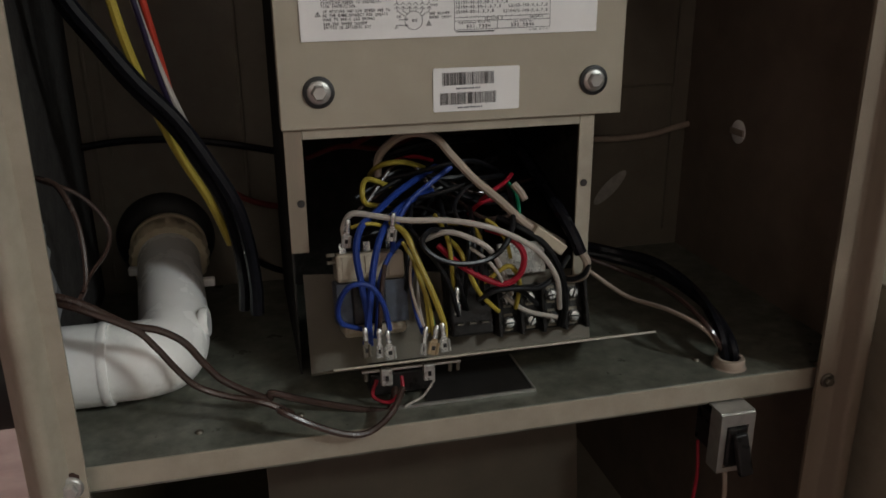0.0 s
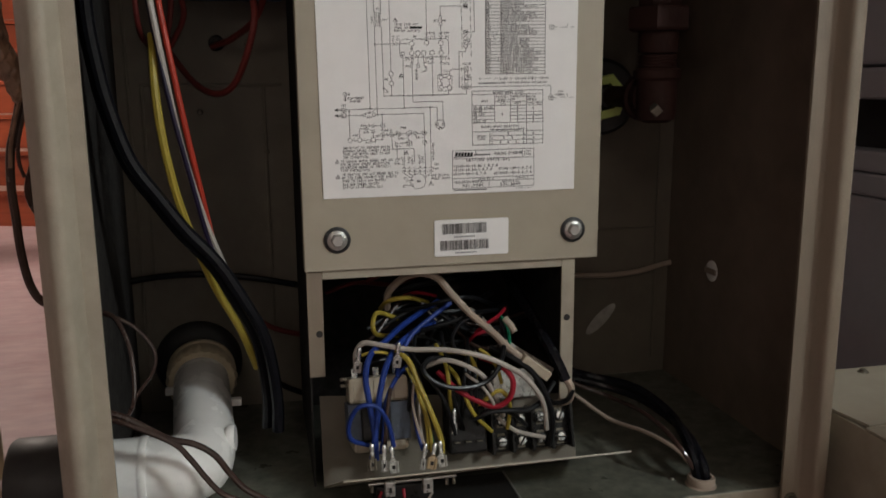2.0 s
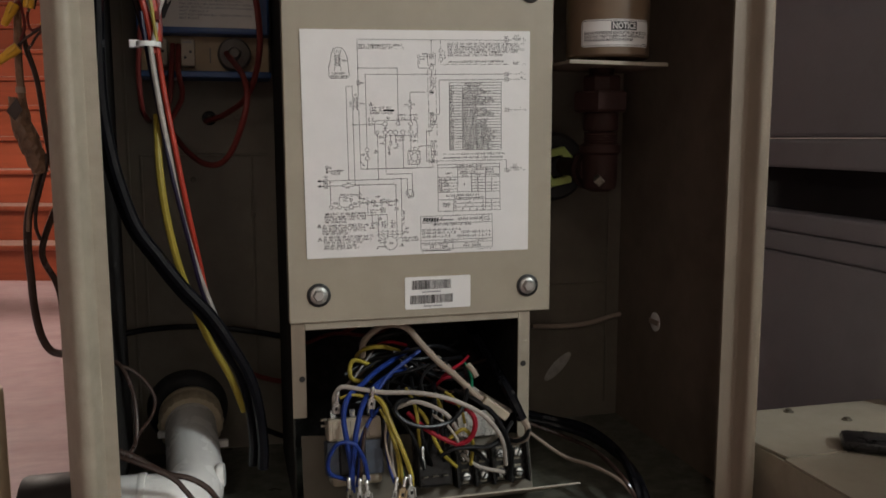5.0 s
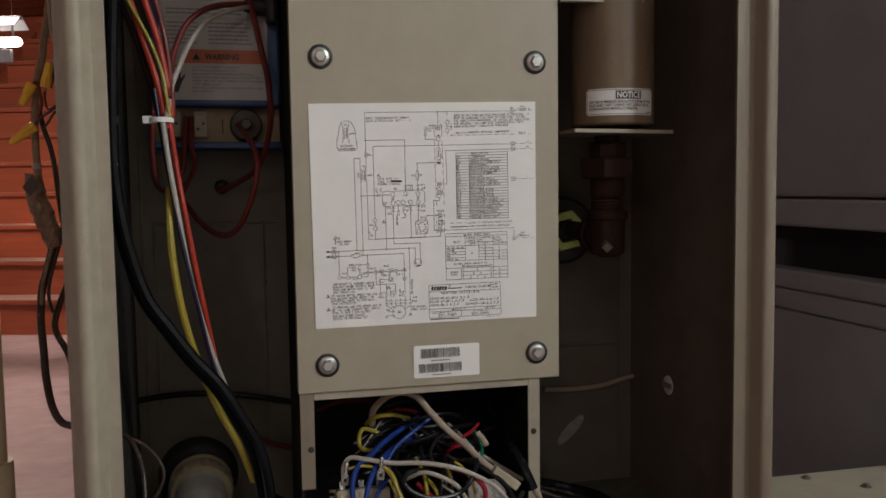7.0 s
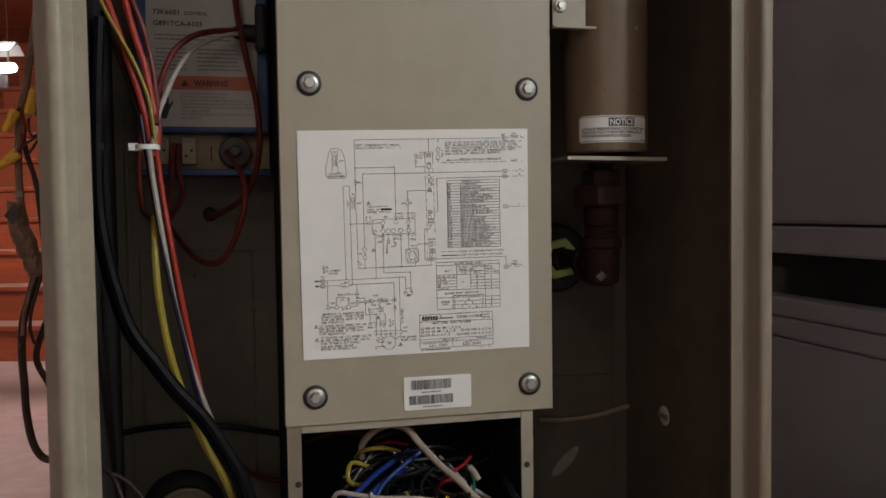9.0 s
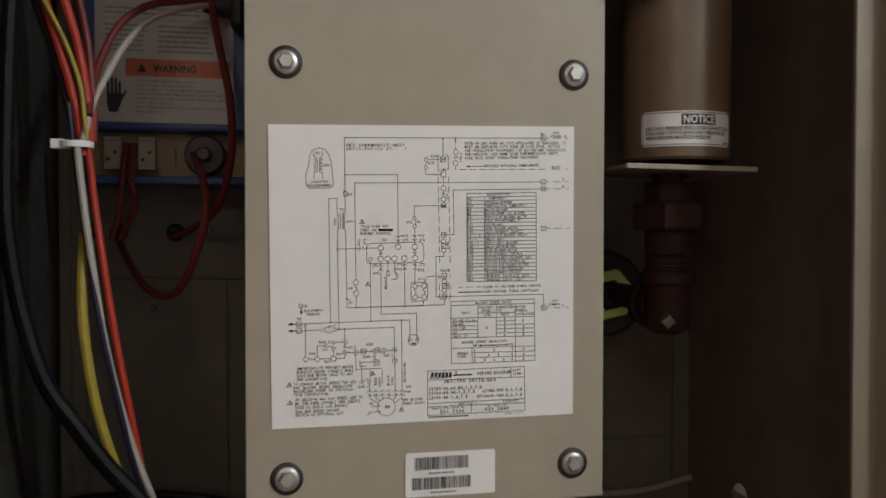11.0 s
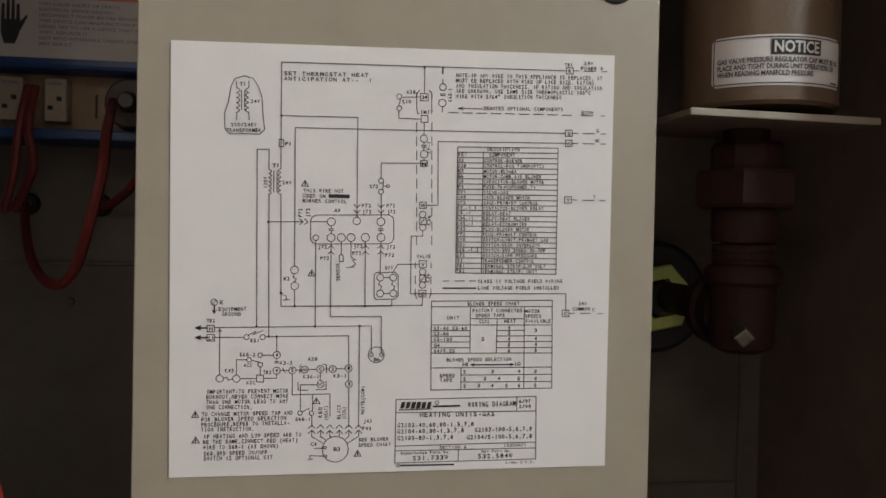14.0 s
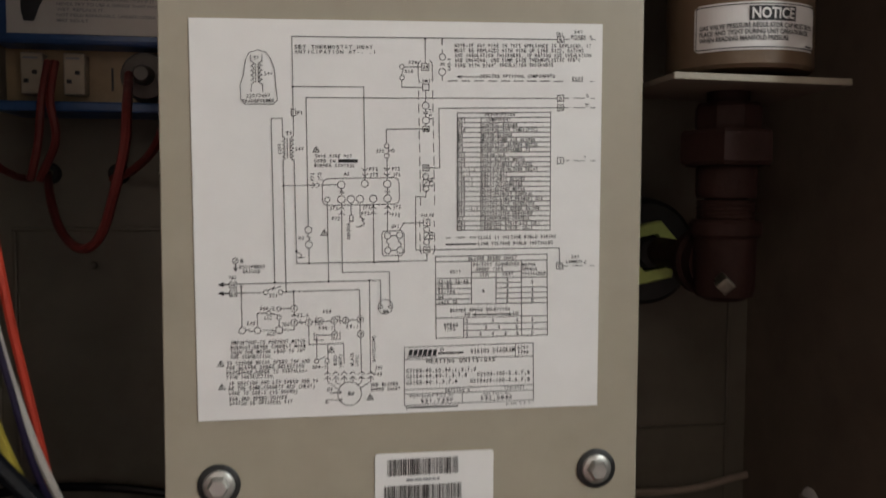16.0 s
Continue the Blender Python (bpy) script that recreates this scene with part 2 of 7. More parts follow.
def prismatic(outline, lo, hi, axis="z"):
    return prism(bmesh.new(), outline, lo, hi, axis)


def plate_with_holes(lo, hi, holes, thick, n=24):
    """A sheet in the xz plane at y = 0 to thick, with round holes (x, z, radius) through it: each hole sits in a square of the sheet."""
    bm = bmesh.new()
    xs = sorted({lo[0], hi[0], *[h[0] + s * h[2] * 1.3 for h in holes for s in (-1, 1)]})
    zs = sorted({lo[1], hi[1], *[h[1] + s * h[2] * 1.3 for h in holes for s in (-1, 1)]})
    for x0, x1 in zip(xs, xs[1:]):
        for z0, z1 in zip(zs, zs[1:]):
            cx, cz = (x0 + x1) / 2, (z0 + z1) / 2
            inside = [h for h in holes if abs(cx - h[0]) < 1e-4 and abs(cz - h[1]) < 1e-4]
            if not inside:
                bm.faces.new([bm.verts.new((x, 0, z)) for x, z in ((x0, z0), (x1, z0), (x1, z1), (x0, z1))])
                continue
            r = inside[0][2]
            ring, rim = [], []
            for k in range(n):
                a = 2 * math.pi * k / n
                c, s = math.cos(a), math.sin(a)
                e = 1.3 * r / max(abs(c), abs(s))
                ring.append(bm.verts.new((cx + r * c, 0, cz + r * s)))
                rim.append(bm.verts.new((cx + e * c, 0, cz + e * s)))
            for k in range(n):
                j = (k + 1) % n
                bm.faces.new((ring[k], rim[k], rim[j], ring[j]))
    bmesh.ops.remove_doubles(bm, verts=bm.verts, dist=1e-5)
    out = bmesh.ops.extrude_face_region(bm, geom=bm.faces[:])
    bmesh.ops.translate(bm, vec=(0, thick, 0), verts=[v for v in out["geom"] if isinstance(v, bmesh.types.BMVert)])
    bmesh.ops.recalc_face_normals(bm, faces=bm.faces)
    return bm


# ---- print helpers: flat ink on a sheet, in millimetres from the sheet's lower left corner ----


LETTERS = {}


class Sheet:
    def __init__(self, plotted=False):
        self.bm, self.plotted = bmesh.new(), plotted

    def quad(self, *corners):
        self.bm.faces.new([self.bm.verts.new((x / 1000, y / 1000, 0)) for x, y in corners])

    def bar(self, x0, y0, x1, y1):
        self.quad((x0, y0), (x1, y0), (x1, y1), (x0, y1))

    def seg(self, *xy, w=0.34):
        """A pen line through the points x, y, x, y, ..."""
        pts = [Vector(p) for p in zip(xy[::2], xy[1::2])]
        for a, b in zip(pts, pts[1:]):
            d = (b - a).normalized() * (w / 2)
            s = Vector((-d.y, d.x))
            a2, b2 = a - d, b + d
            self.quad(a2 - s, b2 - s, b2 + s, a2 + s)

    def ring(self, x, y, r, w=0.34, n=20):
        c = [(math.cos(2 * math.pi * k / n), math.sin(2 * math.pi * k / n)) for k in range(n + 1)]
        for (a, b), (e, f) in zip(c, c[1:]):
            self.quad((x + (r - w / 2) * a, y + (r - w / 2) * b), (x + (r + w / 2) * a, y + (r + w / 2) * b),
                      (x + (r + w / 2) * e, y + (r + w / 2) * f), (x + (r - w / 2) * e, y + (r - w / 2) * f))

    def dot(self, x, y, r=0.8, n=12):
        self.quad(*[(x + r * math.cos(2 * math.pi * k / n), y + r * math.sin(2 * math.pi * k / n)) for k in range(n)])

    def box(self, x0, y0, x1, y1, w=0.34):
        self.seg(x0, y0, x1, y0, x1, y1, x0, y1, x0, y0, w=w)

    def coil(self, x, y0, y1, bulge, bumps=6):
        pts = []
        for k in range(bumps * 6 + 1):
            t = k / (bumps * 6)
            pts += [x + bulge * abs(math.sin(math.pi * bumps * t)), y0 + (y1 - y0) * t]
        self.seg(*pts)

    def chevron(self, x, y, size, up):
        self.seg(x - size, y + size * up, x, y, x + size, y + size * up)

    def warn(self, x, y, s):
        self.seg(x - s, y - s * 0.8, x + s, y - s * 0.8, x, y + s * 0.9, x - s, y - s * 0.8)
        self.seg(x, y - s * 0.4, x, y + s * 0.3, w=0.5)

    def glyphs(self, words, bold):
        """The outline mesh of some words in the built-in font: points and faces."""
        if (words, bold) not in LETTERS:
            data = bpy.data.curves.new("words", "FONT")
            data.body, data.resolution_u, data.offset = words, 2, bold
            ob = bpy.data.objects.new("words", data)
            scene.collection.objects.link(ob)
            me = ob.to_mesh()
            LETTERS[words, bold] = [(v.co.x, v.co.y) for v in me.vertices], [tuple(p.vertices) for p in me.polygons]
            ob.to_mesh_clear()
            bpy.data.objects.remove(ob)
            bpy.data.curves.remove(data)
        return LETTERS[words, bold]

    def text(self, words, x0, y0, x1, y1, cap, bold=0.02):
        """Words on the base line from (x0, y0) to (x1, y1), with capitals cap millimetres high; plotted sheets give each letter an equal cell."""
        d = Vector((x1 - x0, y1 - y0))
        length = d.length
        d.normalize()
        plotted = self.plotted and bold < 0.025 and len(words) > 2
        cell = length / (len(words) - 0.26) if plotted else 0
        for k, letter in enumerate(words if plotted else (words,)):
            points, faces = self.glyphs(letter, 0.016 if plotted else bold)
            if not faces:
                continue
            left, right = min(p[0] for p in points), max(p[0] for p in points)
            if plotted:
                wide = cell * (0.86 if letter in "MW" else 0.74) if right - left > 0.3 else min(cell * 0.5, (right - left) / 0.69 * cap)
                start = k * cell + (cell * 0.74 - wide) / 2
            else:
                wide, start = length, 0
            verts = []
            for px, py in points:
                u, v = start + (px - left) / (right - left) * wide, py / 0.69 * cap
                verts.append(self.bm.verts.new(((x0 + d.x * u - d.y * v) / 1000, (y0 + d.y * u + d.x * v) / 1000, 0)))
            for f in faces:
                self.bm.faces.new([verts[i] for i in f])

    def lines(self, x0, y0, x1, rows, pitch, high, seed):
        """Rows of writing too small to read, as broken bars."""
        rnd = random.Random(seed)
        for k in range(rows):
            x = x0
            end = x1 - rnd.random() * (x1 - x0) * 0.15
            while x < end:
                n = rnd.uniform(1.5, 6) * high * 0.8
                self.bar(x, y0 - k * pitch, min(x + n, end), y0 - k * pitch + high)
                x += n + high * 0.5

    def bars(self, x0, x1, y0, y1, seed):
        """A bar code."""
        rnd = random.Random(seed)
        x = x0
        while x < x1 - 0.4:
            w = rnd.choice((0.28, 0.28, 0.6))
            self.bar(x, y0, x + w, y1)
            x += w + rnd.choice((0.3, 0.3, 0.62))

    def done(self, name, mat, parent, m, bend=None, label=""):
        """Ends the sheet: m turns its x, y (and z, up from the paper) to the place; bend: a function of a point."""
        if bend:
            for v in self.bm.verts:
                v.co = bend(v.co)
        bmesh.ops.transform(self.bm, matrix=m, verts=self.bm.verts)
        return part(name, self.bm, mat, parent, label)


UPRIGHT = Matrix.Rotation(radians(90), 4, "X")  # a sheet's x, y to the world's x, z, facing -y


def sheet_pose(x, y, z, roll=0.0):
    return Matrix.Translation((x, y, z)) @ UPRIGHT @ Matrix.Rotation(radians(roll), 4, "Z")


# ---- the room ----


def setting(name, bm, mat, label):
    return tagged(part(name, bm, mat), label, name.split("_")[0], kind="structure")


setting("floor", boxed((-5, -4, -0.1), (2.75, 7.5, 0)), FLOOR_PAINT, "worn pink painted concrete basement floor with painted-in shadow streaks")
setting("ceiling", boxed((-5, -4, 2.35), (2.75, 7.5, 2.45)), PLASTER, "plain old basement ceiling")
setting("wall_west", boxed((-5.15, -4, 0), (-5, 7.5, 2.35)), PLASTER, "plain painted basement wall")
setting("wall_south", boxed((-5, -4.15, 0), (2.6, -4, 2.35)), PLASTER, "plain painted basement wall")
setting("wall_north", boxed((-5, 7.5, 0), (2.6, 7.65, 2.35)), PLASTER, "plain painted basement wall")
setting("wall_east", boxed((2.6, -4, 0), (2.75, 7.5, 2.35)), PLASTER, "plain painted basement wall")
# the stair: risers and treads of stained wood, seen far off beside the furnace
STAIR = pose(-1.33, 4.32, 0, 0, 0, -17)
RISE, GOING, WIDE = 0.203, 0.225, 2.4
stair = thing("staircase", "red-brown stained wooden basement staircase rising from the floor", "staircase")
stair.matrix_world = STAIR
for k in range(11):
    y = k * GOING
    part("riser", boxed((-WIDE / 2, y, k * RISE), (WIDE / 2, y + 0.02, (k + 1) * RISE - 0.032)), STAIR_WOOD, stair)
    tread = part("tread", boxed((-WIDE / 2, y - 0.022, (k + 1) * RISE - 0.03), (WIDE / 2, y + GOING + 0.018, (k + 1) * RISE - 0.002), 0.006), STAIR_WOOD, stair)
    part("worn_top", boxed((-WIDE / 2 + 0.05, y - 0.016, (k + 1) * RISE - 0.0019), (WIDE / 2 - 0.05, y + GOING - 0.01, (k + 1) * RISE + 0.0012), 0.001), STAIR_TREAD, tread, "pale worn top of the tread")
for s in (-1, 1):
    part("stringer", prismatic([(-0.03, 0), (0.25, 0), (11 * GOING, 10 * RISE), (11 * GOING, 11 * RISE + 0.05), (-0.03, RISE + 0.05)], s * WIDE / 2 - 0.02 + 0.022 * s, s * WIDE / 2 + 0.02 + 0.022 * s, "x"), STAIR_WOOD, stair)

# a lit tube lamp hanging near the stair
lamp_thing = thing("tube_lamp", "lit fluorescent tube lamp hanging from cords near the stair", "lamp")
lamp_thing.matrix_world = pose(-1.125, 3.3, 1.475, 0, 0, -17)
part("tube", turned([(0, -0.60), (0.022, -0.60), (0.022, -0.012), (0.018, 0.0), (0.010, 0.006), (0, 0.007)], Matrix.Rotation(radians(90), 4, "Y"), 20), TUBE, lamp_thing, smooth=True)
for side in (-1, 1):
    part("reflector", prismatic([(side * 0.012, 0.100), (side * 0.058, 0.060), (side * 0.060, 0.0625), (side * 0.014, 0.104)], -0.62, 0.012, "x"), GREY_ENAMEL, lamp_thing, "grey sheet metal reflector")
part("spine", boxed((-0.62, -0.012, 0.0975), (0.012, 0.012, 0.112), 0.003), GREY_ENAMEL, lamp_thing)
part("holder", boxed((-0.115, -0.012, -0.090), (-0.040, 0.012, -0.030), 0.004), GREY_ENAMEL, lamp_thing, "grey ballast box under the tube")
part("holder_neck", boxed((-0.085, -0.006, -0.032), (-0.070, 0.006, -0.0225)), GREY_ENAMEL, lamp_thing)
for x in (-0.5, -0.03):
    part("cord", tube(bmesh.new(), [Vector((x, 0, 0.110)), Vector((x, 0, 0.5)), Vector((x, 0, 0.873))], 0.002), VINYL_BROWN, lamp_thing)
    part("hanger", boxed((x - 0.004, -0.003, 0.018), (x + 0.004, 0.003, 0.099)), ZINC, lamp_thing)

# boarded wall behind the stair head
boards = thing("boarded_wall", "red-brown stained board wall behind the stair head", "wall", kind="structure")
boards.matrix_world = STAIR
for k in range(9):
    part("board", boxed((-1.9, 11 * GOING + 0.06, k * 0.26), (1.9, 11 * GOING + 0.085, k * 0.26 + 0.252), 0.006), STAIR_WOOD, boards)

for k in range(9):
    part("board", boxed((-1.9, 0.12 + k * 0.262, 2.318), (1.9, 0.12 + k * 0.262 + 0.254, 2.343), 0.006), STAIR_WOOD, boards)

# ---- the furnace cabinet ----
cabinet = thing("furnace_cabinet", "open tan enamelled steel furnace cabinet with its door off", "furnace")
XL, XR, YB, TOP = -0.300, 0.315, 0.218, 1.27
# front posts: a flat inner flange, a sloping step and a raised front bead
left_post = [(-0.2672, -0.100), (-0.2768, -0.100), (-0.2788, -0.1022), (-0.2815, -0.1105), (-0.2835, -0.1130), (-0.2860, -0.1138), (-0.2900, -0.1135), (-0.2930, -0.1112), (-0.2960, -0.1065), (-0.3005, -0.0985), (-0.306, -0.0860), (-0.306, -0.06),
             (-0.303, -0.06), (-0.303, -0.0850), (-0.2980, -0.0970), (-0.2940, -0.1040), (-0.2910, -0.1085), (-0.2890, -0.1108), (-0.2860, -0.1111), (-0.2843, -0.1100), (-0.2815, -0.1000), (-0.2790, -0.097), (-0.2672, -0.097)]
right_post = [(0.2635, -0.100), (0.2785, -0.100), (0.2800, -0.1012), (0.2828, -0.1095), (0.2843, -0.1122), (0.2865, -0.1135), (0.2935, -0.1133), (0.2965, -0.1112), (0.2985, -0.1065), (0.3005, -0.099), (0.3085, -0.083), (0.318, -0.062), (0.318, -0.06),
              (0.315, -0.06), (0.306, -0.081), (0.298, -0.098), (0.2962, -0.1055), (0.2945, -0.1090), (0.2925, -0.1105), (0.2875, -0.1107), (0.2860, -0.1097), (0.2828, -0.1000), (0.2805, -0.097), (0.2635, -0.097)]
part("post", prismatic(left_post, 0.02, TOP), TAN_DIRTY, cabinet, "tan enamelled folded front post", smooth=True)
# right post: its shadowed tone comes from the darker tan colour
part("post", prismatic(right_post, 0.02, TOP), TAN_SHADED, cabinet, "tan enamelled folded front post", smooth=True)
part("side_panel", boxed((XL - 0.003, -0.06, 0.02), (XL, YB + 0.45, TOP)), TAN_DIRTY, cabinet)
part("side_liner", boxed((XL + 0.0002, -0.058, 0.424), (XL + 0.006, YB - 0.001, TOP - 0.001), 0.002), LINER_AND_SHADE, cabinet, "black insulation liner")
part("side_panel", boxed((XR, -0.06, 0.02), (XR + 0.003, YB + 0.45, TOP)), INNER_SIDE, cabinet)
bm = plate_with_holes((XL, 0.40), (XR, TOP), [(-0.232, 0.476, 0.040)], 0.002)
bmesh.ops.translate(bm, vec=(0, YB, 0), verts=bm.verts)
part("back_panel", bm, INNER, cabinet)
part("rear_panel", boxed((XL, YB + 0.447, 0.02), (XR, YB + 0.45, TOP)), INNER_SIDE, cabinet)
part("top_panel", boxed((XL - 0.006, -0.098, TOP), (XR + 0.003, YB + 0.45, TOP + 0.003)), TAN, cabinet)
part("base_pan", boxed((XL - 0.006, -0.098, 0.0), (XR + 0.003, YB + 0.45, 0.02)), TAN_DIRTY, cabinet)
# shelf with a folded front lip
part("shelf", prismatic([(-0.085, 0.402), (-0.0835, 0.402), (-0.0835, 0.4205), (YB, 0.4205), (YB, 0.422), (-0.084, 0.422), (-0.085, 0.421)], -0.272, 0.273, "x"), GALV, cabinet, "dusty galvanised steel shelf")
part("shelf_lip", boxed((-0.2708, -0.0872, 0.4045), (0.2775, -0.0854, 0.4225), 0.0006), TAN_DIRTY, cabinet, "dusty tan enamelled shelf lip")
part("shelf_wing", boxed((XL, -0.075, 0.4205), (-0.272, YB, 0.422)), GALV, cabinet)
part("shelf_wing", boxed((0.273, -0.075, 0.4205), (XR, YB, 0.422)), GALV, cabinet)
# a pressed outline and stiffening seams on the back panel
for x0, x1, z0, z1 in ((-0.272, -0.132, 0.768, 0.771), (-0.272, -0.269, 0.56, 0.768), (-0.152, -0.149, 0.50, 0.768), (0.135, 0.30, 0.60, 0.602), (-0.285, -0.282, 0.44, 1.2), (0.296, 0.299, 0.44, 1.2)):
    part("seam", boxed((x0, YB - 0.003, z0), (x1, YB, z1), 0.001), INNER, cabinet)


def hex_bolt(name, place, direction, head, tall, washer, parent, mat=None, label=""):
    """A hexagon flange screw on a washer, with its head along direction."""
    m = towards(place, direction)
    bolt = part(name, turned([(0, tall), (head * 0.78, tall), (head * 0.95, tall * 0.86), (head, tall * 0.72), (head, tall * 0.35), (0, tall * 0.35)], m, 6), mat or ZINC, parent, label)
    part("flange", turned([(0, tall * 0.36), (head * 1.26, tall * 0.36), (head * 1.46, tall * 0.22), (head * 1.52, 0), (0, 0)], m, 24), mat or ZINC, bolt, smooth=True)
    if washer:
        part("washer", turned([(0, 0.0014), (washer * 0.93, 0.0014), (washer, 0.0008), (washer, 0), (0, 0)], m, 28), RUBBER, bolt, "black rubber sealing washer", smooth=True)
    return bolt


for px, pz, size in ((-0.2775, 0.418, 1.35), (0.2718, 0.418, 1.0)):
    hex_bolt("screw", (px, -0.1002, pz), (0, -1, 0), 0.0040 * size, 0.005 * size, 0.0055 * size, cabinet, ZINC if size > 1 else DULL, label="rusty hexagon screw with a dark washer")
part("rust_patch", prismatic([(-0.2835, 0.4165), (-0.2822, 0.4235), (-0.2795, 0.4282), (-0.2748, 0.4290), (-0.2712, 0.4262), (-0.2718, 0.4188), (-0.2728, 0.4112), (-0.2772, 0.4098), (-0.2815, 0.4120)], -0.1003, -0.1000, "y"), VINYL_BROWN, cabinet, "flaked rusty patch round the screw")
for px, pz in ((-0.165, 0.812), (-0.215, 0.742), (-0.15, 0.70), (0.21, 0.63), (0.28, 0.86)):
    part("screw", turned([(0, 0.002), (0.002, 0.0016), (0.003, 0)], towards((px, YB, pz), (0, -1, 0)), 12), DULL, cabinet, smooth=True)
for k, (px, py) in enumerate(((0.187, -0.05), (-0.20, -0.06), (-0.13, -0.055))):
    part("screw", turned([(0, 0.002), (0.002, 0.0016), (0.0032, 0)], Matrix.Translation((px, py, 0.422)), 12), DULL, cabinet, smooth=True)
for px in (-0.244, -0.195):
    part("grommet", turned([(0.003, 0.004), (0.006, 0.004), (0.008, 0.002), (0.008, 0), (0.003, 0)], towards((px, YB, 0.811), (0, -1, 0)), 20, True), RUBBER, cabinet, "black rubber grommet", smooth=True)
# a tilted lens-shaped patch, paler than the back panel
bm = bmesh.new()
bmesh.ops.create_uvsphere(bm, u_segments=24, v_segments=8, radius=1)
bmesh.ops.transform(bm, matrix=Matrix.Translation((0.231, YB - 0.0002, 0.492)) @ Matrix.Rotation(radians(45), 4, "Y") @ Matrix.Diagonal((0.0075, 0.0006, 0.025, 1)), verts=bm.verts)
part("scuff", bm, PALE_PATCH, cabinet, "pale lens-shaped patch on the back panel", smooth=True)
# torn foil facing hanging from the liner: a crumpled strip with a ragged edge
rnd = random.Random(12)
bm = bmesh.new()
rows = []
for k in range(19):
    z = 0.446 + 0.124 * k / 18
    near, far = -0.052 + rnd.uniform(0, 0.004), 0.016 + rnd.uniform(-0.010, 0.010) - 0.025 * max(0, (k - 12) / 6)
    row = []
    for j in range(9):
        y = near + (far - near) * j / 8
        row.append(Vector((XL + 0.0085 + 0.0035 * math.sin(k * 0.9 + j * 0.8) * rnd.uniform(0.3, 1.0) + rnd.uniform(0, 0.002), y, z)))
    rows.append(row)
front = [[bm.verts.new(p) for p in row] for row in rows]
back = [[bm.verts.new(p - Vector((0.0006, 0, 0))) for p in row] for row in rows]
for k in range(18):
    for j in range(8):
        bm.faces.new((front[k][j], front[k][j + 1], front[k + 1][j + 1], front[k + 1][j]))
        bm.faces.new((back[k][j], back[k + 1][j], back[k + 1][j + 1], back[k][j + 1]))
for k in range(18):
    bm.faces.new((front[k][8], back[k][8], back[k + 1][8], front[k + 1][8]))
    bm.faces.new((front[k][0], front[k + 1][0], back[k + 1][0], back[k][0]))
part("torn_facing", bm, FOIL, cabinet, "torn grey foil facing on the liner")
# plug in the side panel's hole
plug = part("hole_plug", turned([(0, 0.0015), (0.010, 0.0015), (0.0115, 0.0006), (0.0115, 0)], towards((XR, 0.118, 0.568), (-1, 0, 0)), 24), PVC, cabinet, "white plastic plug in a knockout hole", smooth=True)
part("plug_bar", boxed((XR - 0.003, 0.1075, 0.565), (XR - 0.001, 0.1285, 0.571)), VINYL_BEIGE, plug)
# black access pad on the shelf
pad = part("access_pad", boxed((-0.038, -0.064, 0.4222), (0.043, -0.006, 0.4238), 0.0005), RUBBER, cabinet, "black access cover in the shelf")
part("rim", boxed((0.043, -0.066, 0.4222), (0.0448, -0.006, 0.4246)), ZINC, pad)
part("rim", boxed((-0.065, -0.066, 0.4222), (0.043, -0.064, 0.4244)), ZINC, pad)
tagged(part("bushing", turned([(0.0085, 0.008), (0.0110, 0.008), (0.0120, 0.0065), (0.0120, 0.001), (0.0135, 0), (0.0085, 0)], Matrix.Translation((0.207, -0.066, 0.422)), 28, True), VINYL_BEIGE, smooth=True), "cream plastic cable bushing in the shelf", "bushing")

# blower housing under the shelf, the shelf's shade put into its dark colour
blower = thing("blower_housing", "tan sheet steel blower housing under the shelf", "blower")
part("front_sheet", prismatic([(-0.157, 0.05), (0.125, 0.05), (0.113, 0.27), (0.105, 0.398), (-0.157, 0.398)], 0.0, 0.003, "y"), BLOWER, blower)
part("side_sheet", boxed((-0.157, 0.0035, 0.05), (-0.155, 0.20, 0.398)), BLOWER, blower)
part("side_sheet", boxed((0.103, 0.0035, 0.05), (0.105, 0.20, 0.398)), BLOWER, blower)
part("foot", boxed((-0.157, 0.0, 0.02), (0.125, 0.20, 0.05)), GALV, blower)

# door switch on a bracket below the lip
switch = thing("door_switch", "black toggle door switch in a bent zinc bracket under the shelf", "switch")
bm = bmesh.new()
block(bm, (0.1800, -0.1035, 0.4022), (0.2088, -0.045, 0.4036))
part("bracket_top", bm, ZINC, switch)
bm = bmesh.new()
for lo, hi in (((0.1800, -0.105, 0.352), (0.1852, -0.1036, 0.4022)), ((0.2035, -0.105, 0.352), (0.2088, -0.1036, 0.4022)), ((0.1852, -0.105, 0.392), (0.2035, -0.1036, 0.4022)), ((0.1852, -0.105, 0.352), (0.2035, -0.1036, 0.356)),
               ((0.1800, -0.1036, 0.352), (0.1814, -0.09, 0.4022)), ((0.2074, -0.1036, 0.352), (0.2088, -0.09, 0.4022))):
    block(bm, lo, hi)
part("bracket_face", bm, ZINC, switch)
part("switch_body", boxed((0.1860, -0.1065, 0.357), (0.2030, -0.06, 0.391), 0.002), BLACK_PLASTIC, switch)
part("lever", boxed((-0.0055, -0.004, -0.034), (0.0055, 0.002, 0.0), 0.0015, pose(0.1935, -0.1085, 0.388, -12, -8, 0)), BLACK_PLASTIC, switch, "grey black toggle lever")
wire("tan switch wire hanging under the door switch", VINYL_BEIGE, 0.002, (0.203, -0.08, 0.346), (0.206, -0.082, 0.31), (0.207, -0.075, 0.25), (0.2, -0.05, 0.18))
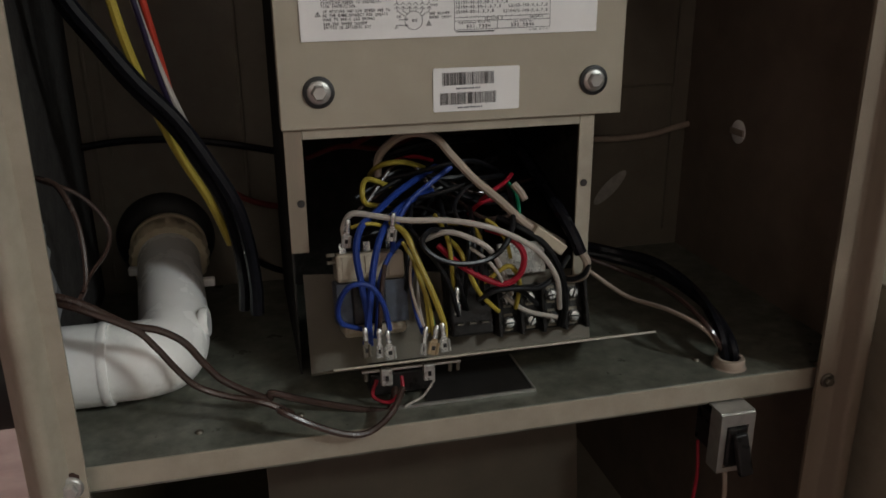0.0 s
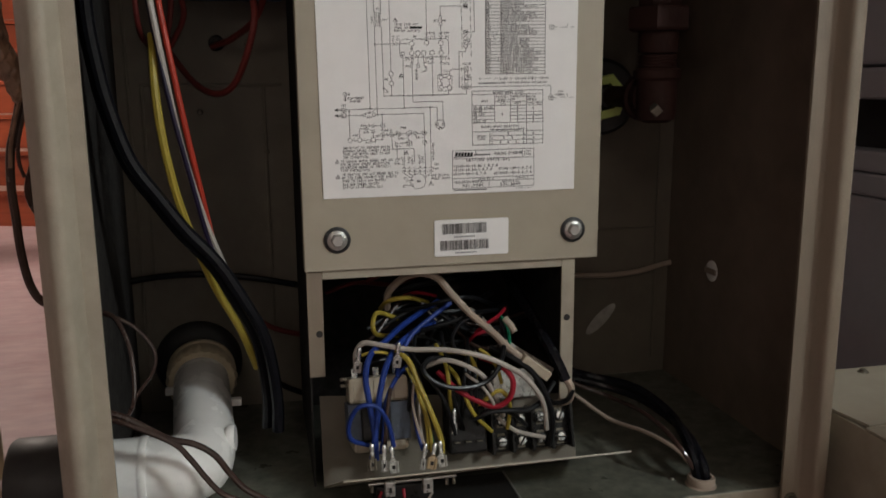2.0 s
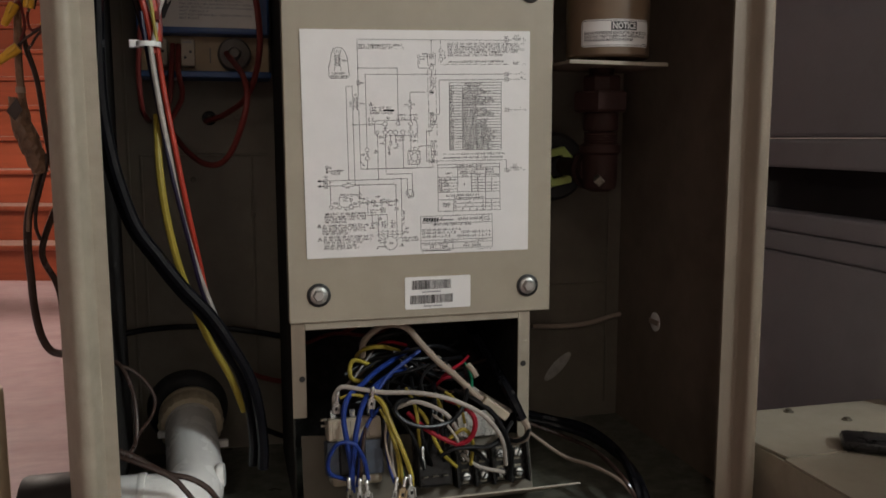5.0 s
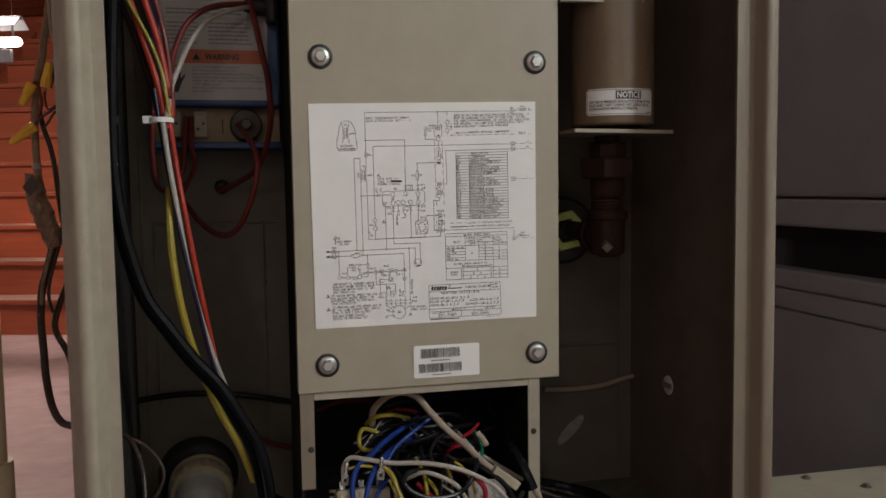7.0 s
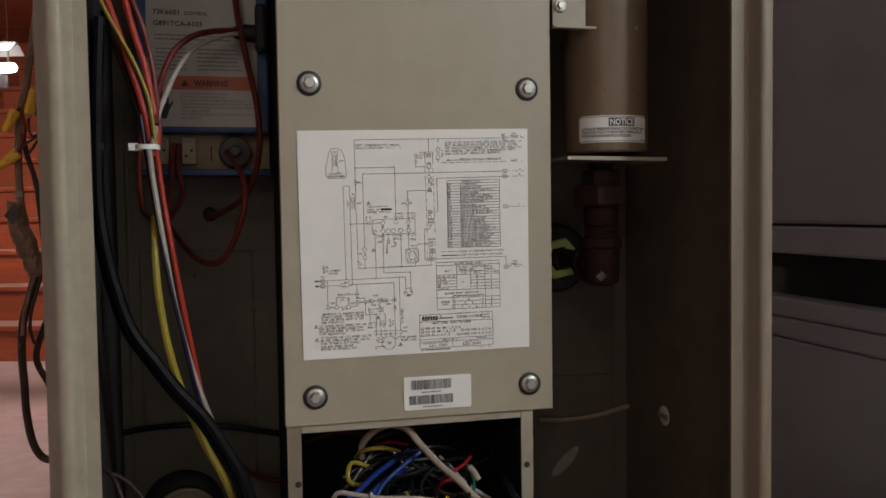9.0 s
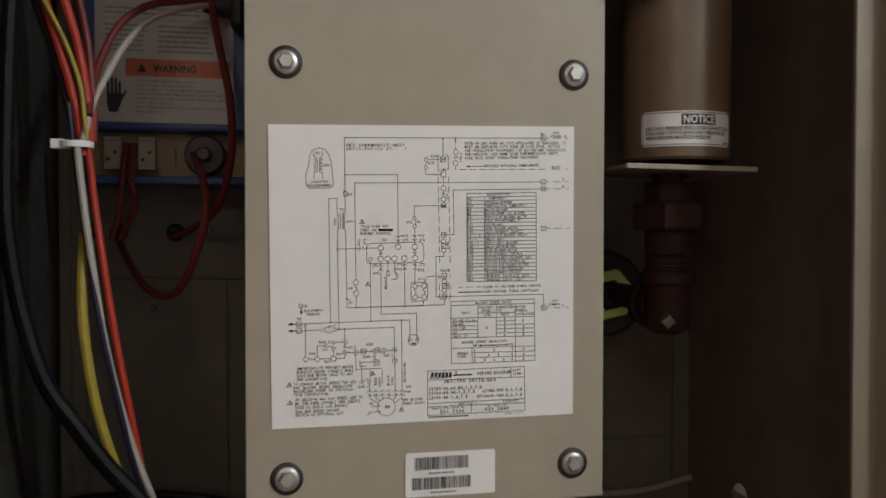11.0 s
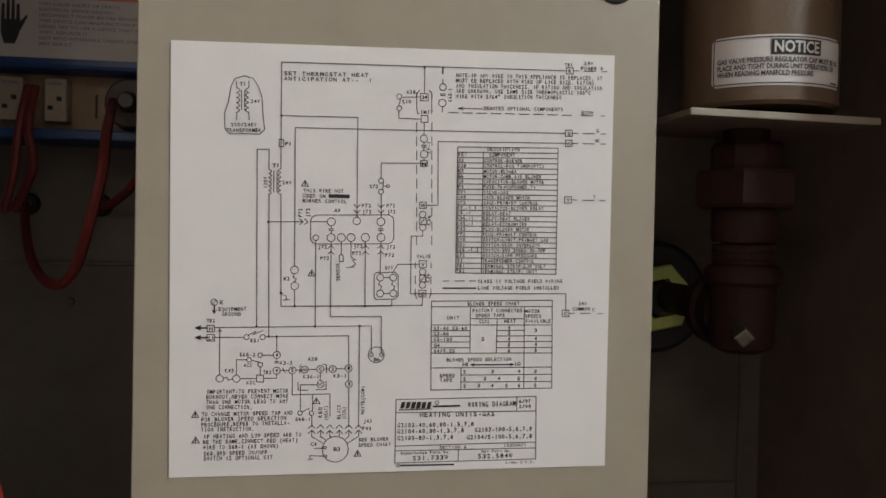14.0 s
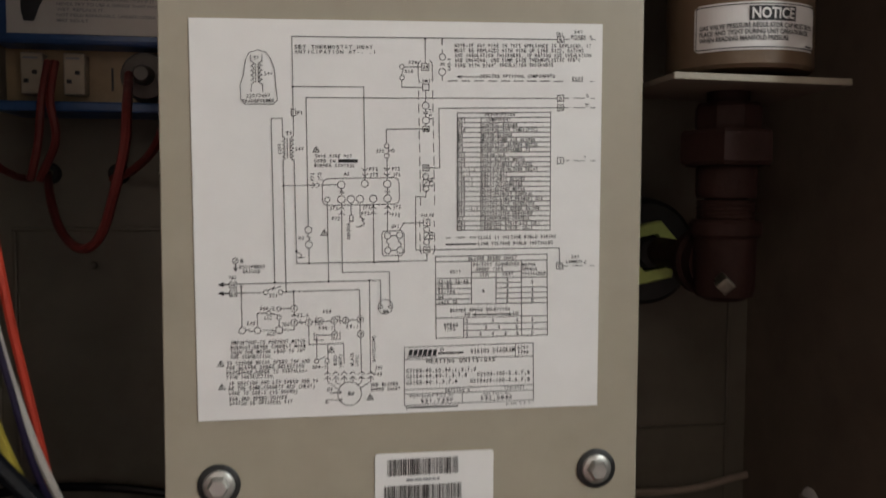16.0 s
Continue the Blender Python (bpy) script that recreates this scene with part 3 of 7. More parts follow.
wire("dark red switch wire hanging under the shelf", VINYL_RED, 0.0015, (0.184, -0.07, 0.36), (0.180, -0.08, 0.33), (0.174, -0.08, 0.29), (0.17, -0.06, 0.2))

# ---- vent elbow ----
elbow = thing("pvc_elbow", "white plastic drain pipe elbow coming out of the back panel", "pipe")
ez = 0.4535
part("bend", tube(bmesh.new(), smooth_line([(-0.230, 0.245, 0.478), (-0.2265, 0.16, 0.471), (-0.2195, 0.07, 0.459), (-0.2185, 0.035, 0.4545), (-0.2225, 0.012, 0.452), (-0.236, 0.001, ez), (-0.256, 0.0, ez), (-0.275, 0.0, ez)], 10), lambda t: 0.0272 + 0.0016 * min(1, max(0, (t - 0.38) / 0.2)), 40), PVC, elbow, smooth=True)
part("socket", tube(bmesh.new(), [Vector((-0.260, 0, ez)), Vector((-0.2605, 0, ez)), Vector((-0.30, 0, ez)), Vector((-0.36, 0.0, ez))], lambda t: 0.0285 if t < 0.1 else 0.0302, 40), PVC, elbow, smooth=True)
part("socket_lip", turned([(0.025, -0.0035), (0.0306, -0.0035), (0.0310, -0.003), (0.0310, 0.0025), (0.0306, 0.003), (0.025, 0.003)], towards((-0.262, 0, ez), (1, 0, 0)), 40, True), PVC, elbow, smooth=True)
# the yellowed collar has a fluted rim
COLLAR = towards((-0.2272, 0.180, 0.4732), (-0.07, 1, 0.09))
bm = turned([(0.020, -0.016), (0.0325, -0.016), (0.0350, -0.012), (0.0350, -0.004), (0.0330, -0.003), (0.0330, 0.008), (0.0348, 0.010), (0.0348, 0.014), (0.0325, 0.018), (0.020, 0.018)], None, 96, True)
for v in bm.verts:
    r = math.hypot(v.co.x, v.co.y)
    if r > 0.032 and v.co.z < 0:
        k = 1 + 0.022 * math.cos(24 * math.atan2(v.co.y, v.co.x))
        v.co.x, v.co.y = v.co.x * k, v.co.y * k
bmesh.ops.transform(bm, matrix=COLLAR, verts=bm.verts)
part("collar", bm, PVC_OLD, elbow, "yellowed plastic collar", smooth=True)
part("coupling", turned([(0.0285, -0.05), (0.0365, -0.05), (0.038, -0.047), (0.038, 0.0), (0.0365, 0.003), (0.0285, 0.003)], towards((-0.312, 0, ez), (1, 0, 0)), 36, True), RUBBER, elbow, "black rubber coupling outside the cabinet", smooth=True)
part("pipe_grommet", turned([(0.026, 0.012), (0.036, 0.012), (0.0435, 0.006), (0.0455, 0), (0.026, 0)], towards((-0.232, YB, 0.476), (0, -1, 0)), 40, True), RUBBER, elbow, "black rubber pipe seal", smooth=True)
for lx, ly, lz in ((-0.2545, 0.148, 0.470), (-0.1925, 0.118, 0.465)):
    part("lug", boxed((lx - 0.006, ly - 0.004, lz - 0.0035), (lx + 0.006, ly + 0.004, lz + 0.0035), 0.0012), PVC, elbow)
part("spigot", turned([(0, 0), (0.0085, 0), (0.0085, 0.010), (0.0110, 0.0105), (0.0115, 0.012), (0.0115, 0.0155), (0.0108, 0.017), (0, 0.017)], towards((-0.2070, 0.030, 0.465), (1, -0.1, 0.05)), 28), PVC, elbow, smooth=True)

# ---- the control box ----
control = thing("control_box", "tan steel furnace control box, lower door hanging open", "control box")
# inner sheets of the tan box, coloured black for the shade inside
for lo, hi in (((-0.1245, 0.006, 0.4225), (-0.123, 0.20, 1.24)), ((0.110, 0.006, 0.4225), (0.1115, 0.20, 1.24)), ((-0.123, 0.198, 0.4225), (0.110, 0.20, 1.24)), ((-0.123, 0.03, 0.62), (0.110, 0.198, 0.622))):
    part("box_sheet", boxed(lo, hi), LINER_AND_SHADE, control)
part("flange", boxed((-0.1248, 0.003, 0.524), (-0.1118, 0.0058, 0.6165), 0.0004), TAN_SHADED, control)
part("flange", boxed((0.0997, 0.003, 0.470), (0.1118, 0.0058, 0.6165), 0.0004), TAN_DIRTY, control)
part("flange", boxed((-0.1116, 0.003, 0.609), (0.0995, 0.0058, 0.6165), 0.0004), TAN_DIRTY, control)
part("flange_hole", turned([(0, 0.0006), (0.0028, 0.0006), (0.003, 0)], towards((-0.1155, 0.003, 0.562), (0, -1, 0)), 16), RUBBER, control)
part("flange_hole", turned([(0, 0.0006), (0.0028, 0.0006), (0.003, 0)], towards((0.1052, 0.003, 0.562), (0, -1, 0)), 16), RUBBER, control)
cover = part("cover", boxed((-0.126, 0.0, 0.6165), (0.1315, 0.0025, 1.24), 0.0008), TAN, control, "smooth tan enamelled cover")
part("cover_fold", boxed((-0.126, 0.0027, 0.6165), (-0.1245, 0.018, 1.24)), TAN, cover)
part("cover_fold", boxed((0.130, 0.0027, 0.6165), (0.1315, 0.018, 1.24)), TAN, cover)
for bx, bz in ((-0.0985, 0.6425), (0.1075, 0.6425), (-0.0985, 0.927), (0.1075, 0.926)):
    hex_bolt("bolt", (bx, -0.0002, bz), (0, -1, 0), 0.0058, 0.0065, 0.0112, cover)

# lower door: the component board leans back, its edge flap juts out
def plate4(corners, thick):
    """A sheet with four corners and a thickness downwards or backwards along its normal."""
    bm = bmesh.new()
    p = [Vector(c) for c in corners]
    n = (p[1] - p[0]).cross(p[3] - p[0]).normalized() * thick
    upper, lower = [bm.verts.new(c) for c in p], [bm.verts.new(c - n) for c in p]
    bm.faces.new(upper)
    bm.faces.new(lower[::-1])
    for k in range(4):
        bm.faces.new((lower[k], lower[(k + 1) % 4], upper[(k + 1) % 4], upper[k]))
    bmesh.ops.recalc_face_normals(bm, faces=bm.faces)
    return bm


# board takes the shaded inner colour: shade of the parts is painted in
part("tray_board", plate4([(-0.1165, 0.0, 0.424), (0.1165, 0.0, 0.427), (0.118, 0.021, 0.482), (-0.1165, 0.021, 0.500)], 0.0015), INNER, control, "leaning steel board that carries the components, darkened in colour for shade")
part("flap", plate4([(-0.106, -0.072, 0.4640), (0.134, -0.077, 0.4665), (0.116, -0.001, 0.428), (-0.1165, -0.001, 0.425)], 0.0014), TAN, control)
LEAN = Matrix.Translation((0, 0.0, 0.425)) @ Matrix.Rotation(math.atan2(-0.021, 0.072), 4, "X")  # the board's own axes: x, -y out of it, z up along it

transformer = thing("transformer", "small open control transformer with cream bobbin and blue-grey core", "transformer")
transformer.matrix_world = LEAN
part("core", boxed((-0.0955, -0.046, 0.0415), (-0.0455, -0.012, 0.0715), 0.002), STEEL_LAM, transformer)
for k in range(7):
    part("lamination", boxed((-0.0962, -0.0475 + k * 0.0053, 0.041), (-0.0448, -0.045 + k * 0.0053, 0.072)), STEEL_LAM, transformer)
part("winding", boxed((-0.086, -0.0515, 0.0415), (-0.061, -0.0478, 0.0718), 0.0014), BLACK_PLASTIC, transformer, "black taped winding")
part("bobbin", boxed((-0.0945, -0.043, 0.0721), (-0.0445, -0.014, 0.0935), 0.0025), CREAM_PLASTIC, transformer)
part("bobbin", boxed((-0.0930, -0.045, 0.0315), (-0.0460, -0.014, 0.0408), 0.0035), CREAM_PLASTIC, transformer)
for x in (-0.085, -0.060):
    part("spacer", turned([(0, 0), (0.004, 0), (0.004, 0.012), (0, 0.012)], towards((x, -0.0005, 0.055), (0, -1, 0)), 12), ZINC, transformer, smooth=True)
for x in (-0.088, -0.070, -0.053):
    part("tab", boxed((x - 0.0025, -0.034, 0.0935), (x + 0.0025, -0.033, 0.101)), CHROME, transformer)
for k in range(3):
    part("rib", boxed((-0.0905 + k * 0.0170, -0.0436, 0.0745), (-0.0785 + k * 0.0170, -0.0428, 0.0915), 0.0006), CREAM_PLASTIC, transformer)
for z in (0.086, 0.0915):
    part("side_tab", boxed((-0.1005, -0.036, z), (-0.0944, -0.033, z + 0.003), 0.0005), DULL, transformer)

strip = thing("terminal_strip", "black terminal strip with bright slotted screws on the board", "terminal strip")
strip.matrix_world = LEAN
part("strip_body", boxed((0.032, -0.012, 0.016), (0.110, -0.001, 0.053), 0.002), BLACK_PLASTIC, strip)
for k in range(5):
    part("barrier", boxed((0.032 + k * 0.0185, -0.021, 0.015), (0.035 + k * 0.0185, -0.001, 0.054), 0.0008), BLACK_PLASTIC, strip)
for k in range(4):
    for j in range(2):
        c = Vector((0.0428 + k * 0.0185, -0.0125, 0.025 + j * 0.019))
        screw = part("screw", turned([(0, 0.005), (0.0035, 0.0045), (0.0052, 0.002), (0.0055, 0)], towards(c, (0, -1, 0)), 16), CHROME, strip, smooth=True)
        part("slot", boxed((-0.0045, -0.0005, 0.0), (0.0045, 0.0005, 0.0056), 0, towards(c, (0, -1, 0)) @ Matrix.Rotation(k + j * 1.3, 4, "Z")), BLACK_PLASTIC, screw)
        part("tongue", boxed((c.x - 0.0035, c.y + 0.0002, c.z - 0.007), (c.x + 0.0035, c.y + 0.0012, c.z + 0.007)), DULL, strip)

relay = thing("relay", "dark relay block with a white paper label on the board", "relay")
relay.matrix_world = LEAN
part("relay_body", boxed((-0.008, -0.026, 0.020), (0.026, -0.001, 0.075), 0.002), BLACK_PLASTIC, relay)
part("relay_plate", boxed((0.040, -0.006, 0.062), (0.080, -0.001, 0.088), 0.001), SLEEVE, relay)
for x in (-0.002, 0.008, 0.018):
    part("tab", boxed((x - 0.0025, -0.033, 0.03), (x + 0.0025, -0.0265, 0.031)), DULL, relay)


def spade(place, direction, wide=0.0074, mat=None):
    """A push-on terminal facing the front: a flat blade with rolled edges and a slot, a neck and a crimped barrel."""
    ob = thing("spade_terminal", "bright crimped push-on terminal on the flap", "terminal", "push-on terminals")
    up = Vector(direction).normalized()
    across = (Vector((1, 0, 0)) - up * up.x).normalized()
    back = up.cross(across)
    m = Matrix((across, back, up)).transposed().to_4x4()
    ob.matrix_world = Matrix.Translation(place) @ m
    metal = mat or CHROME
    part("blade", boxed((-wide * 0.36, -0.0007, 0), (wide * 0.36, 0.0009, 0.0095), 0.0004), metal, ob)
    for k in (-1, 1):
        part("rolled_edge", tube(bmesh.new(), [Vector((k * wide * 0.36, -0.0007, 0.0006)), Vector((k * wide * 0.36, -0.0007, 0.005)), Vector((k * wide * 0.36, -0.0007, 0.0092))], 0.0011, 8), metal, ob, smooth=True)
    part("window", boxed((-wide * 0.15, -0.0012, 0.0035), (wide * 0.15, -0.0006, 0.0065)), BLACK_PLASTIC, ob)
    part("neck", prismatic([(-wide * 0.3, 0.0095), (wide * 0.3, 0.0095), (0.0012, 0.0125), (-0.0012, 0.0125)], -0.0006, 0.0008, "y"), metal, ob)
    part("barrel", turned([(0, 0.0118), (0.0019, 0.0118), (0.0021, 0.0135), (0.0016, 0.0150), (0.0021, 0.0165), (0.0019, 0.0205), (0.0014, 0.0215), (0, 0.0215)], None, 12), CHROME, ob, smooth=True)
    return ob


spade((-0.081, -0.062, 0.465), (0, 0.006, 0.02), 0.006, DULL)
spade((-0.072, -0.062, 0.463), (0.001, 0.006, 0.02), 0.0045, CHROME)
spade((-0.064, -0.062, 0.461), (-0.001, 0.006, 0.019), 0.0088, SLEEVE)
spade((-0.041, -0.062, 0.461), (0.004, 0.006, 0.019), 0.0035, CHROME)
spade((-0.034, -0.062, 0.461), (0.005, 0.006, 0.019), 0.0085, BOARD)
spade((-0.024, -0.062, 0.462), (-0.001, 0.006, 0.019), 0.0085, SLEEVE)
spade((-0.088, -0.025, 0.535), (0.002, 0, 0.016), 0.0074, SLEEVE)
spade((-0.055, -0.025, 0.537), (0.002, 0, 0.017), 0.0074, SLEEVE)
spade((-0.008, -0.035, 0.477), (0.001, 0.005, 0.016), 0.004, CHROME)
breaker = thing("breaker_row", "row of metal contact clips under the tray flap", "terminal")
part("rail", boxed((-0.085, -0.060, 0.4510), (-0.012, -0.057, 0.4530), 0.0006), ZINC, breaker)
for x in (-0.068, -0.037):
    part("clip", boxed((x - 0.0042, -0.066, 0.4425), (x + 0.0042, -0.060, 0.4555), 0.001), SLEEVE, breaker)
    part("clip_slot", boxed((x - 0.0012, -0.0665, 0.4465), (x + 0.0012, -0.0655, 0.4505)), BLACK_PLASTIC, breaker)
for x in (-0.082, -0.020, -0.014):
    part("post", turned([(0, 0), (0.0016, 0), (0.0016, 0.007), (0, 0.007)], Matrix.Translation((x, -0.058, 0.4445)), 10), DULL, breaker)
part("holder", boxed((-0.078, -0.050, 0.4265), (-0.030, -0.03, 0.4445), 0.002), BLACK_PLASTIC, breaker)

# in-line connector and the sleeve at the box's side
connector = tagged(part("inline_connector", boxed((-0.0155, -0.005, -0.0045), (0.0155, 0.005, 0.0045), 0.0012, pose(0.068, -0.02, 0.526, 0, 38, 0)), CREAM_PLASTIC), "cream nylon in-line wire connector", "connector")
part("connector_latch", boxed((-0.004, -0.0035, -0.0075), (0.006, 0.0035, -0.0046), 0.0008, pose(0.068, -0.02, 0.526, 0, 38, 0)), CREAM_PLASTIC, connector)

# ---- wires ----
def wire_nut(a, b):
    """A yellow twist-on connector from its open end a to its tip b."""
    ob = thing("wire_nut", "yellow twist-on wire connector on the cable bundle", "wire connector", "wire connectors")
    length = (Vector(b) - Vector(a)).length
    ob.matrix_world = towards(a, Vector(b) - Vector(a))
    part("cap", turned([(0, 0), (0.0042, 0), (0.0047, 0.002), (0.0046, length * 0.35), (0.0040, length * 0.42), (0.0032, length * 0.92), (0.002, length), (0, length)], None, 12), YELLOW_CAP, ob, smooth=True)
    for s in (-1, 1):
        part("wing", boxed((s * 0.0048 - 0.0012, -0.001, 0.001), (s * 0.0048 + 0.0012, 0.001, length * 0.45), 0.0005), YELLOW_CAP, ob)


wire("thick beige cable arching in the open control box", VINYL_BEIGE, 0.0034, (-0.049, 0.06, 0.565), (-0.049, 0.05, 0.583), (-0.037, 0.04, 0.598), (-0.024, 0.03, 0.604), (-0.009, 0.025, 0.6), (0.001, 0.015, 0.588), (0.017, 0.007, 0.57), (0.034, -0.005, 0.555), (0.048, -0.017, 0.541), (0.063, -0.015, 0.529))
wire("white wire looped over the transformer", VINYL_WHITE, 0.0022, (-0.087, -0.01, 0.536), (-0.087, -0.012, 0.548), (-0.081, -0.015, 0.557), (-0.067, -0.02, 0.556), (-0.043, -0.025, 0.552), (-0.015, -0.03, 0.551), (0.009, -0.035, 0.547), (0.031, -0.035, 0.538), (0.054, -0.035, 0.523), (0.072, -0.03, 0.498), (0.08, -0.02, 0.467))
wire("white wire in the open control box", VINYL_WHITE, 0.0022, (-0.03, -0.02, 0.534), (-0.015, -0.03, 0.542), (0.001, -0.035, 0.538), (0.017, -0.035, 0.527), (0.03, -0.025, 0.505), (0.042, -0.012, 0.48))
wire("thin black looped wire in the open control box", VINYL_DARK, 0.0016, (0.029, 0.015, 0.564), (0.009, 0.002, 0.565), (-0.004, -0.013, 0.556), (-0.004, -0.03, 0.546))
wire("black looped wire in the open control box", VINYL_DARK, 0.0022, (0.05, 0.023, 0.558), (0.042, -0.013, 0.546), (0.031, -0.035, 0.534), (0.017, -0.04, 0.523), (-0.006, -0.045, 0.522), (-0.025, -0.045, 0.528), (-0.035, -0.04, 0.538), (-0.027, -0.03, 0.544), (-0.008, -0.02, 0.54))
wire("black wire in the open control box", VINYL_DARK, 0.002, (-0.045, 0.033, 0.548), (-0.021, 0.017, 0.556), (0, 0.012, 0.562), (0.022, 0.018, 0.567), (0.057, 0.06, 0.557))
wire("black wire in the open control box", VINYL_DARK, 0.002, (-0.049, 0.057, 0.561), (-0.02, 0.04, 0.57), (0.005, 0.03, 0.578), (0.027, 0.04, 0.576), (0.058, 0.08, 0.557))
wire("blue wire in the open control box", VINYL_BLUE, 0.0026, (-0.001, 0.06, 0.569), (-0.023, 0.037, 0.565), (-0.044, 0.013, 0.561), (-0.061, -0.007, 0.555), (-0.076, -0.025, 0.55), (-0.082, -0.035, 0.535), (-0.08, -0.04, 0.513), (-0.077, -0.045, 0.489), (-0.077, -0.05, 0.468))
wire("blue wire in the open control box", VINYL_BLUE, 0.0026, (-0.009, 0.041, 0.554), (-0.032, 0.015, 0.555), (-0.052, -0.01, 0.55), (-0.064, -0.03, 0.541), (-0.071, -0.04, 0.523), (-0.075, -0.045, 0.498), (-0.08, -0.05, 0.469))
wire("blue wire arching before the transformer", VINYL_BLUE, 0.0019, (-0.081, -0.04, 0.477), (-0.096, -0.045, 0.486), (-0.098, -0.05, 0.502), (-0.09, -0.055, 0.517), (-0.076, -0.055, 0.516), (-0.067, -0.055, 0.501), (-0.063, -0.055, 0.481))
wire("blue wire in the open control box", VINYL_BLUE, 0.0019, (-0.044, -0.01, 0.532), (-0.057, -0.025, 0.525), (-0.066, -0.035, 0.51), (-0.069, -0.04, 0.486), (-0.072, -0.045, 0.471))
wire("yellow wire in the open control box", VINYL_YELLOW, 0.0023, (-0.054, -0.018, 0.549), (-0.045, -0.03, 0.543), (-0.038, -0.04, 0.524), (-0.03, -0.048, 0.503), (-0.023, -0.052, 0.481), (-0.023, -0.055, 0.469))
wire("yellow wire in the open control box", VINYL_YELLOW, 0.0017, (-0.042, -0.02, 0.533), (-0.037, -0.035, 0.511), (-0.032, -0.045, 0.493), (-0.031, -0.055, 0.472))
wire("yellow wire in the open control box", VINYL_YELLOW, 0.0021, (-0.041, 0.053, 0.557), (-0.061, 0.037, 0.568), (-0.068, 0.02, 0.563), (-0.064, 0.023, 0.552), (-0.043, 0.042, 0.544))
wire("yellow wire in the open control box", VINYL_YELLOW, 0.0022, (-0.054, 0.07, 0.563), (-0.049, 0.05, 0.575), (-0.032, 0.045, 0.578), (-0.009, 0.07, 0.566))
wire("green wire in the open control box", VINYL_GREEN, 0.0016, (0.049, 0.027, 0.562), (0.051, 0.008, 0.555), (0.048, -0.008, 0.544), (0.044, -0.004, 0.535))
wire("green wire in the open control box", VINYL_GREEN, 0.0015, (-0.034, -0.03, 0.505), (-0.031, -0.045, 0.488), (-0.029, -0.055, 0.47))
wire("red wire in the open control box", VINYL_RED, 0.0017, (0.058, 0.04, 0.563), (0.046, 0.021, 0.562), (0.031, 0.006, 0.56), (0.024, 0.015, 0.55))
wire("thick red wire in the open control box", VINYL_RED, 0.0024, (0.018, -0.02, 0.539), (0.033, -0.03, 0.534), (0.043, -0.035, 0.522), (0.041, -0.035, 0.506), (0.03, -0.033, 0.498), (0.016, -0.03, 0.502), (-0.004, -0.03, 0.515), (-0.019, -0.02, 0.529))
wire("red wire in the open control box", VINYL_RED, 0.0018, (-0.03, 0.08, 0.571), (-0.018, 0.07, 0.576), (0.001, 0.08, 0.569))
wire("yellow wire in the open control box", VINYL_YELLOW, 0.0019, (-0.009, -0.015, 0.531), (-0.003, -0.025, 0.524), (0.002, -0.03, 0.51), (0.011, -0.03, 0.491), (0.029, -0.02, 0.47))
wire("yellow wire in the open control box", VINYL_YELLOW, 0.0019, (0.007, -0.02, 0.506), (0.015, -0.025, 0.498), (0.033, -0.03, 0.511), (0.044, -0.025, 0.495), (0.045, -0.015, 0.469))
wire("yellow wire in the open control box", VINYL_YELLOW, 0.002, (-0.007, 0.002, 0.539), (0.008, -0.01, 0.539), (0.014, -0.02, 0.53), (0.014, -0.02, 0.51))
wire("bare white jumper wire on the terminal strip", VINYL_WHITE, 0.002, (0.036, -0.015, 0.48), (0.053, -0.015, 0.466), (0.08, -0.015, 0.457))
wire("shiny black sleeve in the open control box", VINYL_BLACK, 0.0052, (0.077, 0.115, 0.587), (0.081, 0.085, 0.572), (0.087, 0.053, 0.555), (0.089, 0.014, 0.539), (0.094, -0.006, 0.523), (0.1, -0.01, 0.508))
wire("black wire in the open control box", VINYL_DARK, 0.0026, (0.032, -0.005, 0.542), (0.047, -0.02, 0.536), (0.064, -0.025, 0.523), (0.077, -0.025, 0.501), (0.085, -0.02, 0.474), (0.086, -0.012, 0.448))
wire("beige sleeve end in the open control box", VINYL_BEIGE, 0.0034, (0.1, -0.01, 0.51), (0.106, -0.01, 0.499), (0.105, -0.005, 0.486), (0.094, 0.005, 0.48))
wire("thin blue wire in the open control box", VINYL_BLUE, 0.0015, (-0.036, -0.02, 0.515), (-0.042, -0.03, 0.506), (-0.042, -0.045, 0.489), (-0.039, -0.055, 0.475))
wire("thin white wire in the open control box", VINYL_WHITE, 0.0013, (-0.032, -0.02, 0.512), (-0.037, -0.03, 0.501), (-0.038, -0.045, 0.484), (-0.036, -0.055, 0.473))
wire("black wire in the open control box", VINYL_DARK, 0.0018, (-0.046, 0.003, 0.55), (-0.034, -0.03, 0.536), (-0.018, -0.04, 0.511), (-0.007, -0.035, 0.477))
wire("black wire in the open control box", VINYL_DARK, 0.002, (-0.09, 0, 0.52), (-0.073, 0, 0.534), (-0.045, 0.01, 0.535), (-0.015, 0.025, 0.537), (0.022, 0.04, 0.536))
wire("dark brown wire in the open control box", VINYL_BROWN, 0.0018, (-0.061, -0.03, 0.521), (-0.066, -0.042, 0.504), (-0.07, -0.05, 0.473))
wire("black wire on the terminal strip", VINYL_DARK, 0.002, (0.016, -0.015, 0.48), (0.024, -0.025, 0.491), (0.044, -0.025, 0.488), (0.063, -0.015, 0.47))
wire("white wire in the open control box", VINYL_WHITE, 0.002, (0.028, 0.08, 0.56), (0.04, 0.053, 0.551), (0.056, 0.04, 0.534), (0.103, 0.03, 0.503))
